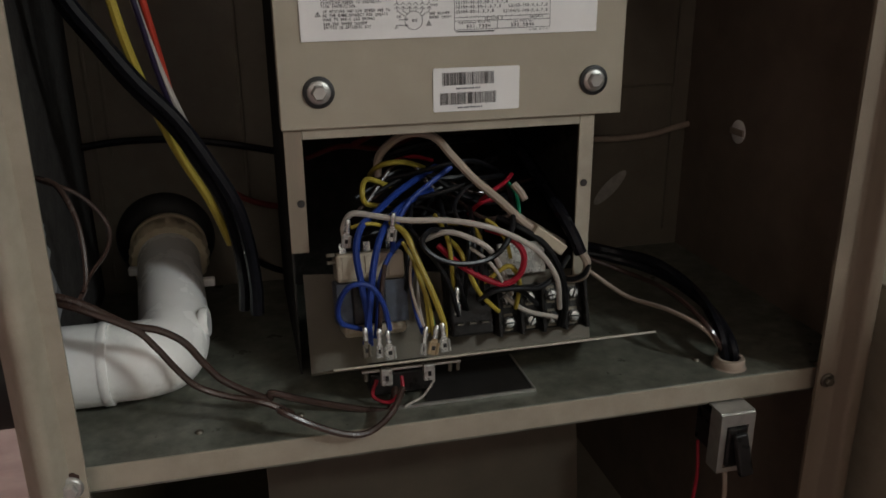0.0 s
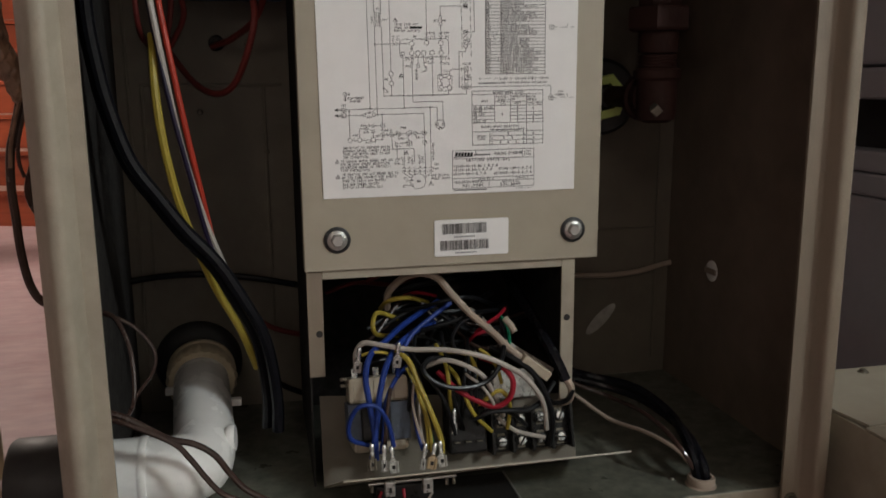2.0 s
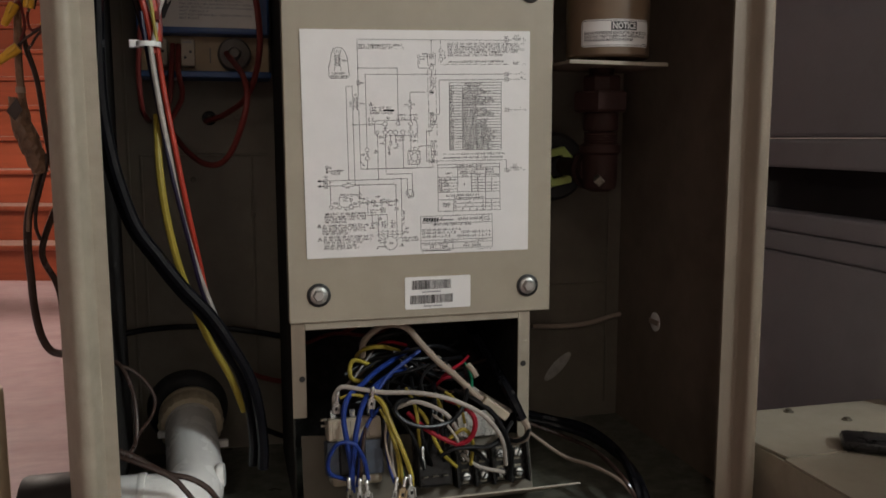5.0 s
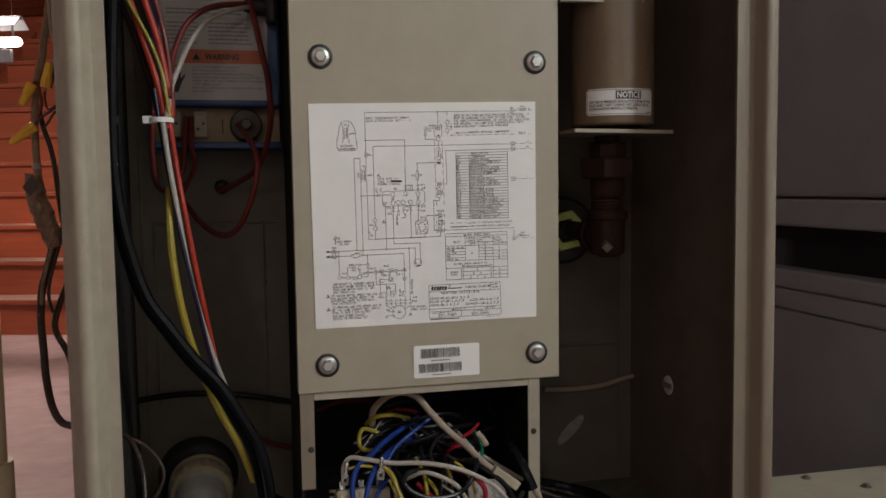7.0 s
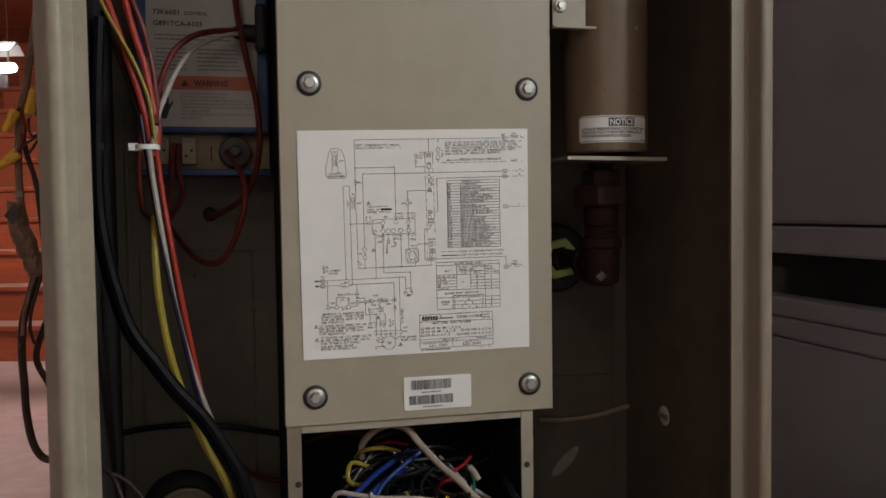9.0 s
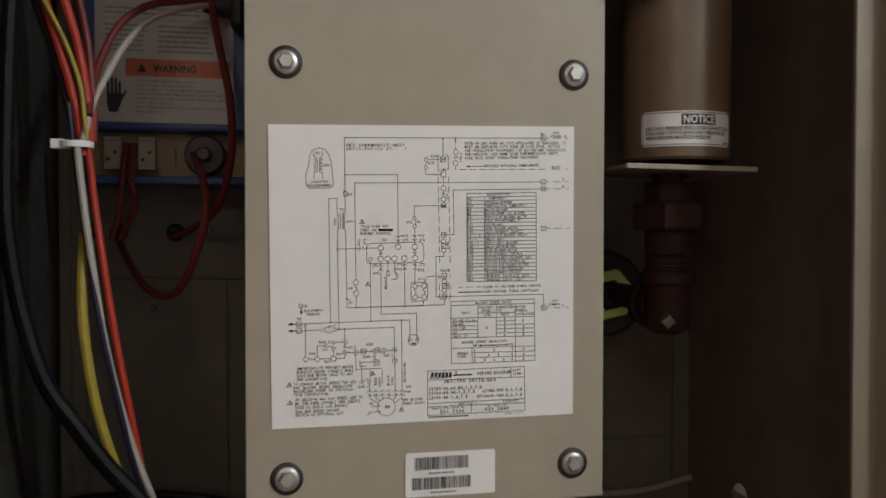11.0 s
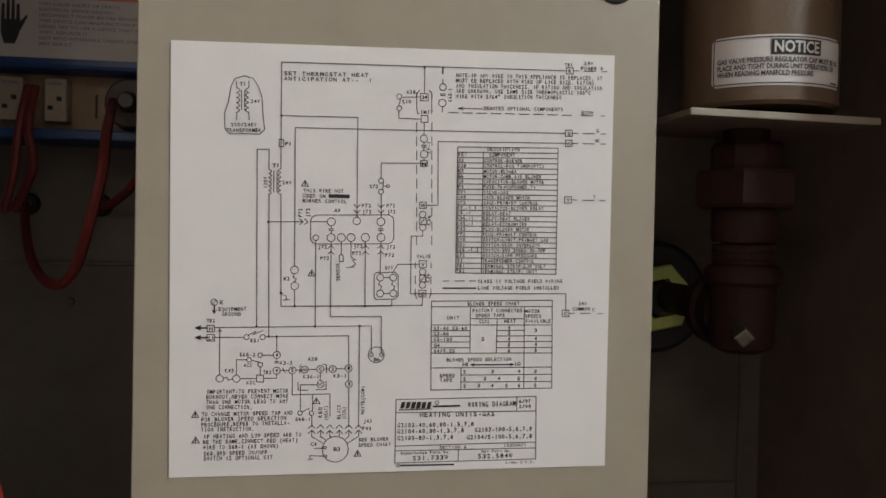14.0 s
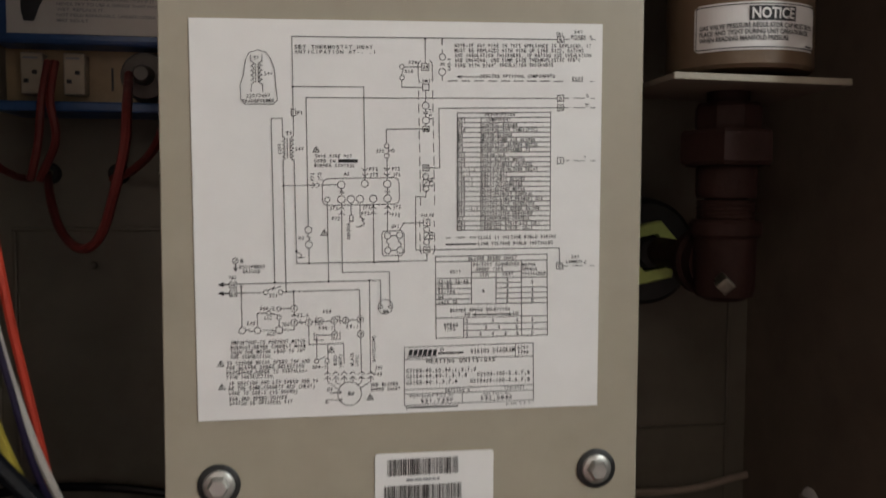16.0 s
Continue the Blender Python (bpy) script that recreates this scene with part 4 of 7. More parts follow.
wire("thin red wire under the tray flap", VINYL_RED, 0.0014, (-0.073, -0.05, 0.44), (-0.077, -0.055, 0.43), (-0.066, -0.06, 0.426), (-0.057, -0.062, 0.436), (-0.056, -0.058, 0.445))
wire("thin white wire under the tray flap", VINYL_WHITE, 0.0009, (-0.032, -0.06, 0.44), (-0.041, -0.062, 0.429), (-0.05, -0.066, 0.427), (-0.057, -0.07, 0.426))
wire("brown cable lying over the white elbow", VINYL_BROWN, 0.0027, (-0.29, -0.05, 0.532), (-0.266, -0.05, 0.523), (-0.238, -0.05, 0.504), (-0.218, -0.05, 0.497), (-0.203, -0.05, 0.486), (-0.192, -0.05, 0.469), (-0.179, -0.05, 0.453), (-0.152, -0.05, 0.436), (-0.149, -0.05, 0.44), (-0.132, -0.052, 0.434), (-0.103, -0.058, 0.427), (-0.075, -0.062, 0.421), (-0.065, -0.06, 0.421), (-0.058, -0.045, 0.434))
wire("brown cable drooping over the shelf lip", VINYL_BROWN, 0.0024, (-0.292, -0.045, 0.526), (-0.268, -0.053, 0.5205), (-0.234, -0.056, 0.503), (-0.221, -0.058, 0.489), (-0.21, -0.06, 0.473), (-0.198, -0.062, 0.459), (-0.179, -0.068, 0.452), (-0.155, -0.076, 0.448), (-0.137, -0.084, 0.441), (-0.145, -0.092, 0.449), (-0.124, -0.096, 0.437), (-0.103, -0.098, 0.428), (-0.086, -0.096, 0.426), (-0.069, -0.088, 0.434), (-0.058, -0.072, 0.443))
wire("thin brown wire beside the elbow", VINYL_BROWN, 0.0020, (-0.29, 0, 0.595), (-0.275, -0.01, 0.591), (-0.265, -0.02, 0.573), (-0.261, -0.03, 0.553), (-0.261, -0.04, 0.532), (-0.266, -0.045, 0.521))
wire("thin brown wire beside the elbow", VINYL_BROWN, 0.0016, (-0.287, 0, 0.593), (-0.264, 0, 0.581), (-0.249, 0, 0.56), (-0.249, -0.01, 0.545), (-0.259, -0.03, 0.534), (-0.263, -0.045, 0.527))
wire("black wire crossing the inside of the control box", VINYL_BROWN, 0.0019, (-0.037, 0.036, 0.537), (0.005, 0.063, 0.545), (0.028, 0.017, 0.535), (0.082, 0.068, 0.521))
wire("black wire crossing the inside of the control box", VINYL_DARK, 0.0019, (-0.064, 0.045, 0.549), (-0.017, 0.05, 0.566), (0.027, 0.04, 0.544), (0.092, 0.083, 0.539))
wire("black wire crossing the inside of the control box", VINYL_DARK, 0.0019, (-0.018, 0.035, 0.535), (0.001, 0.054, 0.549), (0.019, 0.063, 0.522), (0.037, 0.072, 0.529))
wire("black wire crossing the inside of the control box", VINYL_BROWN, 0.0019, (-0.076, 0.035, 0.539), (-0.015, 0.079, 0.562), (0.035, 0.063, 0.543), (0.1, 0.089, 0.546))
wire("dark wire crossing the inside of the control box", VINYL_DARK, 0.0019, (-0.064, 0.031, 0.534), (-0.021, 0.042, 0.541), (0.014, 0.018, 0.53), (0.074, 0.068, 0.521))
wire("dark wire crossing the inside of the control box", VINYL_DARK, 0.0019, (-0.07, 0.046, 0.551), (-0.024, 0.061, 0.569), (0.021, 0.068, 0.548), (0.074, 0.09, 0.554))
wire("black wire crossing the inside of the control box", VINYL_BROWN, 0.0019, (-0.063, 0.042, 0.546), (-0.028, 0.061, 0.576), (0.002, 0.057, 0.547), (0.042, 0.087, 0.547))
wire("black wire crossing the inside of the control box", VINYL_DARK, 0.0019, (-0.048, 0.045, 0.547), (0, 0.078, 0.556), (0.031, 0.036, 0.542), (0.089, 0.081, 0.537))
wire("dark wire crossing the inside of the control box", VINYL_DARK, 0.0019, (-0.022, 0.043, 0.543), (0.003, 0.046, 0.555), (0.034, 0.067, 0.538), (0.062, 0.07, 0.524))
wire("black wire dropping to the component board", VINYL_DARK, 0.0018, (0.02, 0.02, 0.534), (0.006, -0.02, 0.536), (0.001, -0.03, 0.51), (0.003, -0.012, 0.471))
wire("black wire dropping to the component board", VINYL_DARK, 0.0018, (0.024, 0.02, 0.534), (0.014, -0.02, 0.53), (0.012, -0.03, 0.509), (0.019, -0.012, 0.474))
wire("black wire dropping to the component board", VINYL_DARK, 0.0018, (-0.03, 0.02, 0.553), (-0.041, -0.02, 0.533), (-0.045, -0.03, 0.506), (-0.044, -0.012, 0.483))
wire("black wire dropping to the component board", VINYL_DARK, 0.0018, (-0.039, 0.02, 0.547), (-0.039, -0.02, 0.536), (-0.033, -0.03, 0.515), (-0.021, -0.012, 0.474))
wire("black wire dropping to the component board", VINYL_DARK, 0.0018, (0.017, 0.02, 0.544), (0.008, -0.02, 0.537), (0.008, -0.03, 0.502), (0.016, -0.012, 0.478))
wire("black wire dropping to the component board", VINYL_DARK, 0.0018, (-0.007, 0.02, 0.551), (-0.01, -0.02, 0.529), (-0.006, -0.03, 0.503), (0.006, -0.012, 0.47))
wire("yellow-green wire dropping to the component board", VINYL_YELLOW, 0.0018, (-0.014, 0.01, 0.543), (-0.012, -0.02, 0.535), (-0.011, -0.03, 0.516), (-0.006, -0.02, 0.479))
INSIDE = "in the open control box"
wire("thin yellow wire beside the transformer tab " + INSIDE, VINYL_YELLOW, 0.0014, (-0.083, -0.022, 0.549), (-0.074, -0.024, 0.5515), (-0.064, -0.02, 0.549), (-0.055, -0.012, 0.543))
wire("grey wire dropping to the flap " + INSIDE, VINYL_BEIGE, 0.0012, (-0.040, -0.025, 0.528), (-0.0435, -0.036, 0.508), (-0.041, -0.046, 0.490), (-0.037, -0.053, 0.476))
wire("thin yellow wire dropping to the flap " + INSIDE, VINYL_YELLOW, 0.0013, (-0.046, -0.022, 0.535), (-0.036, -0.034, 0.512), (-0.0335, -0.045, 0.490), (-0.034, -0.052, 0.474))
wire("thin white wire crossing the heap " + INSIDE, VINYL_WHITE, 0.0014, (0.003, -0.028, 0.528), (0.016, -0.034, 0.518), (0.026, -0.034, 0.503), (0.031, -0.026, 0.488))
wire("short yellow wire " + INSIDE, VINYL_YELLOW, 0.0015, (0.016, -0.026, 0.548), (0.023, -0.03, 0.543), (0.031, -0.03, 0.531), (0.036, -0.026, 0.516))
wire("black wire over the terminal strip " + INSIDE, VINYL_DARK, 0.0022, (0.010, -0.030, 0.486), (0.022, -0.034, 0.4935), (0.040, -0.034, 0.494), (0.058, -0.030, 0.491), (0.074, -0.024, 0.497), (0.088, -0.014, 0.508))
wire("black wire looped at the tray's edge " + INSIDE, VINYL_DARK, 0.0022, (0.084, 0.006, 0.487), (0.094, -0.004, 0.484), (0.103, -0.010, 0.489), (0.107, -0.012, 0.499))
wire("dull red wire far back " + INSIDE, VINYL_DARKRED, 0.0026, (-0.06, 0.12, 0.578), (-0.03, 0.11, 0.592), (0.0, 0.10, 0.588), (0.02, 0.12, 0.575))
wire("dull red wire far back " + INSIDE, VINYL_DARKRED, 0.0022, (-0.10, 0.13, 0.566), (-0.07, 0.12, 0.577), (-0.03, 0.13, 0.571), (0.01, 0.15, 0.580))
wire("black cable bundle far back " + INSIDE, VINYL_DARK, 0.0034, (-0.05, 0.08, 0.572), (-0.02, 0.075, 0.582), (0.02, 0.08, 0.586), (0.05, 0.11, 0.579))
wire("black cable bundle far back " + INSIDE, VINYL_DARK, 0.0030, (-0.055, 0.06, 0.553), (-0.02, 0.06, 0.560), (0.02, 0.065, 0.558), (0.06, 0.09, 0.566))
wire("blue wire curling behind the bobbin " + INSIDE, VINYL_BLUE, 0.0021, (0.004, 0.03, 0.575), (-0.016, 0.018, 0.566), (-0.036, 0.004, 0.556), (-0.050, -0.012, 0.541), (-0.054, -0.024, 0.528))
wire("pale crimped splice " + INSIDE, VINYL_BEIGE, 0.0030, (0.046, 0.000, 0.566), (0.050, -0.004, 0.561), (0.053, -0.008, 0.555))
wire("pink wire crossing the inside of the control box", VINYL_RED, 0.0017, (0.018, 0.027, 0.536), (0.024, 0.013, 0.549), (0.038, 0.015, 0.549), (0.054, 0.027, 0.533))
wire("shiny black cable running down the furnace's burner compartment", VINYL_BLACK, 0.0052, (-0.2772, 0.028, 0.9848), (-0.281, 0.0285, 0.9159), (-0.2829, 0.0289, 0.8301), (-0.2778, 0.0294, 0.7795), (-0.2707, 0.0298, 0.7459), (-0.2588, 0.0303, 0.7085), (-0.2399, 0.0308, 0.6791), (-0.2199, 0.0312, 0.6503), (-0.1967, 0.0317, 0.6223), (-0.1773, 0.0322, 0.5889), (-0.1619, 0.0326, 0.5564), (-0.1551, 0.0331, 0.5236), (-0.1524, 0.0335, 0.4901), (-0.1532, 0.034, 0.4658))
wire("shiny black cable running down the furnace's burner compartment", VINYL_BLACK, 0.0042, (-0.2828, 0.042, 0.9852), (-0.287, 0.0422, 0.9161), (-0.2891, 0.0423, 0.8299), (-0.2842, 0.0425, 0.7785), (-0.2773, 0.0426, 0.7441), (-0.2652, 0.0428, 0.7055), (-0.2461, 0.0429, 0.6749), (-0.2261, 0.0431, 0.6457), (-0.2033, 0.0432, 0.6177), (-0.1847, 0.0434, 0.5851), (-0.1701, 0.0435, 0.5536), (-0.1639, 0.0437, 0.5224), (-0.1616, 0.0438, 0.4899), (-0.1628, 0.044, 0.4662))
wire("yellow wire running down the furnace's burner compartment", VINYL_YELLOW, 0.0035, (-0.238, 0.046, 0.81), (-0.237, 0.036, 0.757), (-0.231, 0.036, 0.704), (-0.2205, 0.045, 0.654), (-0.202, 0.06, 0.596), (-0.182, 0.065, 0.553), (-0.169, 0.07, 0.514))
wire("purple wire running down the furnace's burner compartment", VINYL_PURPLE, 0.0020, (-0.248, 0.05, 0.902), (-0.243, 0.047, 0.861), (-0.235, 0.038, 0.81), (-0.226, 0.034, 0.752), (-0.2135, 0.038, 0.688), (-0.203, 0.045, 0.637), (-0.189, 0.058, 0.595))
wire("white wire running down the furnace's burner compartment", VINYL_WHITE, 0.0025, (-0.241, 0.042, 0.874), (-0.2375, 0.040, 0.841), (-0.231, 0.036, 0.794), (-0.221, 0.038, 0.725), (-0.2065, 0.046, 0.66), (-0.19, 0.055, 0.607))
wire("red wire running down the furnace's burner compartment", VINYL_ORANGE, 0.0026, (-0.236, 0.05, 0.877), (-0.231, 0.05, 0.831), (-0.224, 0.045, 0.784), (-0.215, 0.045, 0.725), (-0.206, 0.05, 0.67), (-0.199, 0.055, 0.625))
wire("orange wire running down the furnace's burner compartment", VINYL_ORANGE, 0.0032, (-0.283, 0.058, 1.03), (-0.275, 0.057, 1.007), (-0.266, 0.056, 0.979), (-0.257, 0.055, 0.949), (-0.249, 0.053, 0.922), (-0.243, 0.052, 0.897), (-0.24, 0.051, 0.878), (-0.238, 0.05, 0.865))
wire("olive yellow wire running down the furnace's burner compartment", VINYL_YELLOW, 0.0017, (-0.283, 0.054, 1.017), (-0.276, 0.053, 0.997), (-0.259, 0.051, 0.964), (-0.248, 0.05, 0.94), (-0.24, 0.049, 0.915), (-0.237, 0.047, 0.893), (-0.235, 0.046, 0.875))
wire("orange-red wire running down the furnace's burner compartment", VINYL_ORANGE, 0.0031, (-0.265, 0.062, 1.03), (-0.26, 0.061, 1.009), (-0.253, 0.059, 0.98), (-0.245, 0.058, 0.952), (-0.24, 0.057, 0.928), (-0.236, 0.055, 0.901), (-0.234, 0.054, 0.876))
wire("dark red wire beside the orange bundle in the furnace's burner compartment", VINYL_DARKRED, 0.0026, (-0.26, 0.068, 1.03), (-0.254, 0.066, 1.01), (-0.245, 0.065, 0.984), (-0.238, 0.063, 0.951), (-0.235, 0.061, 0.924), (-0.233, 0.06, 0.898), (-0.233, 0.058, 0.876))
wire("dark brown wire beside the orange bundle in the furnace's burner compartment", VINYL_BROWN, 0.0030, (-0.28, 0.066, 0.999), (-0.272, 0.064, 0.973), (-0.263, 0.062, 0.948), (-0.256, 0.06, 0.925), (-0.25, 0.058, 0.901), (-0.245, 0.056, 0.878))
wire("white ignition wire to the blue module", VINYL_WHITE, 0.0025, (-0.238, 0.044, 0.872), (-0.234, 0.058, 0.902), (-0.226, 0.071, 0.927), (-0.216, 0.085, 0.952), (-0.202, 0.099, 0.973), (-0.187, 0.113, 0.985), (-0.168, 0.126, 0.994), (-0.156, 0.14, 0.999))
wire("dark red ignition wire to the blue module", VINYL_DARKRED, 0.0030, (-0.235, 0.05, 0.894), (-0.235, 0.064, 0.917), (-0.231, 0.078, 0.941), (-0.221, 0.092, 0.968), (-0.205, 0.106, 0.986), (-0.187, 0.12, 0.995), (-0.164, 0.134, 1.0), (-0.146, 0.148, 1.003))
wire("dark red wire running down the furnace's burner compartment", VINYL_DARKRED, 0.0032, (-0.164, 0.15, 1.07), (-0.16, 0.14, 1.021), (-0.151, 0.13, 0.968), (-0.142, 0.125, 0.921), (-0.141, 0.13, 0.875), (-0.153, 0.15, 0.834), (-0.177, 0.19, 0.815), (-0.199, 0.214, 0.807))
wire("dark red ignition lead looped under the blue module", VINYL_DARKRED, 0.0030, (-0.245, 0.214, 0.81), (-0.2331, 0.1787, 0.7941), (-0.2168, 0.1403, 0.7748), (-0.2012, 0.1152, 0.7633), (-0.1863, 0.0941, 0.7623), (-0.1744, 0.0807, 0.7725), (-0.1638, 0.0657, 0.7955), (-0.1564, 0.0624, 0.8237), (-0.1593, 0.0836, 0.8493), (-0.174, 0.158, 0.877))
wire("dark red wire under the blue module", VINYL_DARKRED, 0.0026, (-0.256, 0.13, 0.9), (-0.261, 0.14, 0.858), (-0.26, 0.15, 0.82), (-0.258, 0.18, 0.809), (-0.258, 0.214, 0.807))
wire("dark red wire under the blue module", VINYL_DARKRED, 0.0028, (-0.222, 0.16, 0.885), (-0.223, 0.15, 0.858), (-0.22, 0.15, 0.832), (-0.234, 0.16, 0.805))
wire("dark red wire under the blue module", VINYL_DARKRED, 0.0028, (-0.228, 0.165, 0.886), (-0.23, 0.155, 0.858), (-0.233, 0.155, 0.829), (-0.24, 0.16, 0.805))
wire("black cable across the back panel", VINYL_BLACK, 0.0034, (-0.331, 0.19, 0.563), (-0.305, 0.205, 0.569), (-0.267, 0.212, 0.573), (-0.218, 0.212, 0.573), (-0.168, 0.212, 0.566), (-0.116, 0.21, 0.555))
wire("dark red wire near the back panel", VINYL_DARKRED, 0.003, (-0.176, 0.205, 0.53), (-0.157, 0.2, 0.516), (-0.136, 0.205, 0.506), (-0.109, 0.21, 0.498))
wire("dark cable near the back panel", VINYL_BLACK, 0.003, (-0.161, 0.21, 0.467), (-0.149, 0.2, 0.451), (-0.125, 0.205, 0.436), (-0.108, 0.21, 0.429))
wire("tan cable across the back panel", VINYL_BEIGE, 0.0032, (0.193, 0.212, 0.549), (0.232, 0.212, 0.547), (0.271, 0.212, 0.549), (0.303, 0.212, 0.556), (0.336, 0.212, 0.562))
# white and red bushing wires, given duller colours for the post's shadow
wire("white wire running to the shelf bushing, dimmed in colour for shade", VINYL_BEIGE, 0.0019, (0.117, 0.05, 0.482), (0.135, 0.04, 0.468), (0.159, 0.02, 0.452), (0.175, -0.02, 0.455), (0.188, -0.055, 0.452), (0.202, -0.064, 0.434))
wire("dark red wire running to the shelf bushing, browned in colour for shade", VINYL_BROWN, 0.0022, (0.127, 0.06, 0.48), (0.167, 0.05, 0.464), (0.185, 0, 0.463), (0.19, -0.055, 0.455), (0.206, -0.066, 0.426))
wire("black cable running to the shelf bushing", VINYL_BLACK, 0.0045, (0.125, 0.07, 0.488), (0.164, 0.07, 0.476), (0.194, 0.04, 0.473), (0.211, 0, 0.46), (0.201, -0.055, 0.451), (0.206, -0.066, 0.418))
wire("black cable running to the shelf bushing", VINYL_BLACK, 0.0045, (0.13, 0.08, 0.478), (0.17, 0.07, 0.468), (0.201, 0.04, 0.461), (0.217, -0.01, 0.45), (0.21, -0.06, 0.44), (0.212, -0.066, 0.418))
OUT = "hanging outside the furnace"
wire("grey-brown cable " + OUT + " beside the post", TAPE, 0.0033, (-0.333, 0.05, 0.99), (-0.338, 0.05, 0.959), (-0.341, 0.05, 0.944), (-0.343, 0.05, 0.929), (-0.349, 0.05, 0.906), (-0.351, 0.05, 0.886), (-0.352, 0.05, 0.865), (-0.352, 0.05, 0.842), (-0.351, 0.05, 0.821), (-0.348, 0.05, 0.806))
# a wad of loosely wound tape round the joint, lumpy and ragged at both ends
rnd = random.Random(5)
bm = bmesh.new()
line = smooth_line([(-0.3555, 0.048, 0.824), (-0.354, 0.048, 0.806), (-0.350, 0.048, 0.793), (-0.345, 0.048, 0.779), (-0.341, 0.048, 0.765), (-0.339, 0.048, 0.758)], 4)
tube(bm, line, lambda t: 0.0046 + 0.0042 * math.sin(math.pi * min(1, 0.15 + t * 0.75)), 12)
for v in bm.verts:
    v.co += Vector((rnd.uniform(-1, 1), rnd.uniform(-1, 1), rnd.uniform(-1.6, 1.6))) * 0.0011
wad = tagged(part("tape_wad", bm, TAPE), "lumpy wad of grey-brown tape round a cable joint", "tape", "wires in the furnace")
part("loose_end", plate4([(-0.3625, 0.040, 0.812), (-0.3535, 0.040, 0.824), (-0.3495, 0.0405, 0.813), (-0.3560, 0.0405, 0.804)], 0.0008), VINYL_BROWN, wad, "loose dark end of tape")
part("pale_band", turned([(0.0036, -0.0026), (0.0042, -0.0026), (0.0042, 0.0026), (0.0036, 0.0026)], towards((-0.352, 0.05, 0.831), (0.05, 0, 1)), 16, True), VINYL_BEIGE, wad, "pale band of bare sheath", smooth=True)
wire("dark brown cable " + OUT, VINYL_BROWN, 0.0024, (-0.349, 0.052, 0.885), (-0.345, 0.052, 0.865), (-0.34, 0.052, 0.847), (-0.337, 0.052, 0.827), (-0.335, 0.052, 0.801), (-0.333, 0.052, 0.782), (-0.331, 0.055, 0.76))
wire("dark looped cable " + OUT, VINYL_BROWN, 0.0036, (-0.339, 0.05, 0.772), (-0.341, 0.05, 0.761), (-0.348, 0.05, 0.735), (-0.353, 0.05, 0.717), (-0.355, 0.05, 0.69), (-0.354, 0.05, 0.663), (-0.353, 0.05, 0.636), (-0.349, 0.05, 0.609), (-0.341, 0.05, 0.593), (-0.328, 0.05, 0.589), (-0.317, 0.052, 0.589))
wire("tan twisted cable core " + OUT, TAPE, 0.0016, (-0.338, 0.046, 0.768), (-0.346, 0.0455, 0.742), (-0.351, 0.0455, 0.722), (-0.353, 0.046, 0.705))
wire("thin brown cable " + OUT, VINYL_BROWN, 0.0016, (-0.333, 0.045, 0.775), (-0.334, 0.045, 0.764), (-0.34, 0.045, 0.743), (-0.345, 0.045, 0.725), (-0.346, 0.045, 0.709), (-0.343, 0.045, 0.697))
wire("red-brown cable " + OUT, VINYL_BROWN, 0.003, (-0.322, 0.06, 0.757), (-0.326, 0.06, 0.742), (-0.33, 0.06, 0.728), (-0.339, 0.06, 0.707), (-0.345, 0.06, 0.688), (-0.344, 0.06, 0.675), (-0.336, 0.06, 0.658), (-0.332, 0.06, 0.641), (-0.331, 0.06, 0.616), (-0.331, 0.06, 0.59))
wire("pale thin wire " + OUT, VINYL_BEIGE, 0.0012, (-0.335, 0.046, 0.985), (-0.334, 0.046, 0.953), (-0.331, 0.046, 0.936), (-0.334, 0.046, 0.921), (-0.339, 0.046, 0.903), (-0.343, 0.046, 0.894))
wire("thin black wire " + OUT, VINYL_BROWN, 0.0014, (-0.327, 0.048, 0.985), (-0.328, 0.048, 0.954), (-0.327, 0.048, 0.934), (-0.332, 0.048, 0.919), (-0.337, 0.048, 0.901))
wire("thin dark red wire " + OUT, VINYL_DARKRED, 0.0012, (-0.341, 0.044, 0.898), (-0.341, 0.044, 0.888), (-0.338, 0.044, 0.882), (-0.328, 0.044, 0.888))
wire("thin brown wire " + OUT, VINYL_BROWN, 0.0012, (-0.352, 0.042, 0.864), (-0.347, 0.042, 0.872), (-0.338, 0.042, 0.879), (-0.329, 0.042, 0.885))
wire("thin brown wire " + OUT, VINYL_BROWN, 0.0012, (-0.344, 0.046, 0.865), (-0.34, 0.046, 0.87), (-0.335, 0.046, 0.878), (-0.328, 0.046, 0.884))
wire("thin dark red wire " + OUT, VINYL_DARKRED, 0.0014, (-0.352, 0.043, 0.902), (-0.347, 0.043, 0.906), (-0.345, 0.043, 0.897), (-0.344, 0.043, 0.885), (-0.348, 0.043, 0.872))
wire_nut((-0.340, 0.042, 0.901), (-0.336, 0.042, 0.923))
wire_nut((-0.350, 0.040, 0.904), (-0.360, 0.040, 0.885))
wire_nut((-0.349, 0.038, 0.867), (-0.370, 0.038, 0.851))
wire_nut((-0.324, 0.050, 0.899), (-0.331, 0.050, 0.885))
cable_tie = thing("cable_tie", "white nylon cable tie round the wire bundle", "cable tie")
tie_at = Vector((-0.243, 0.050, 0.873))
part("tie_band", turned([(0.0100, -0.0022), (0.0115, -0.0022), (0.0115, 0.0022), (0.0100, 0.0022)], Matrix.Translation(tie_at), 24, True), PVC, cable_tie, smooth=True)
part("tie_head", boxed((-0.0045, -0.003, -0.0035), (0.0045, 0.003, 0.0035), 0.0008, Matrix.Translation(tie_at + Vector((-0.0115, -0.003, 0)))), PVC, cable_tie)

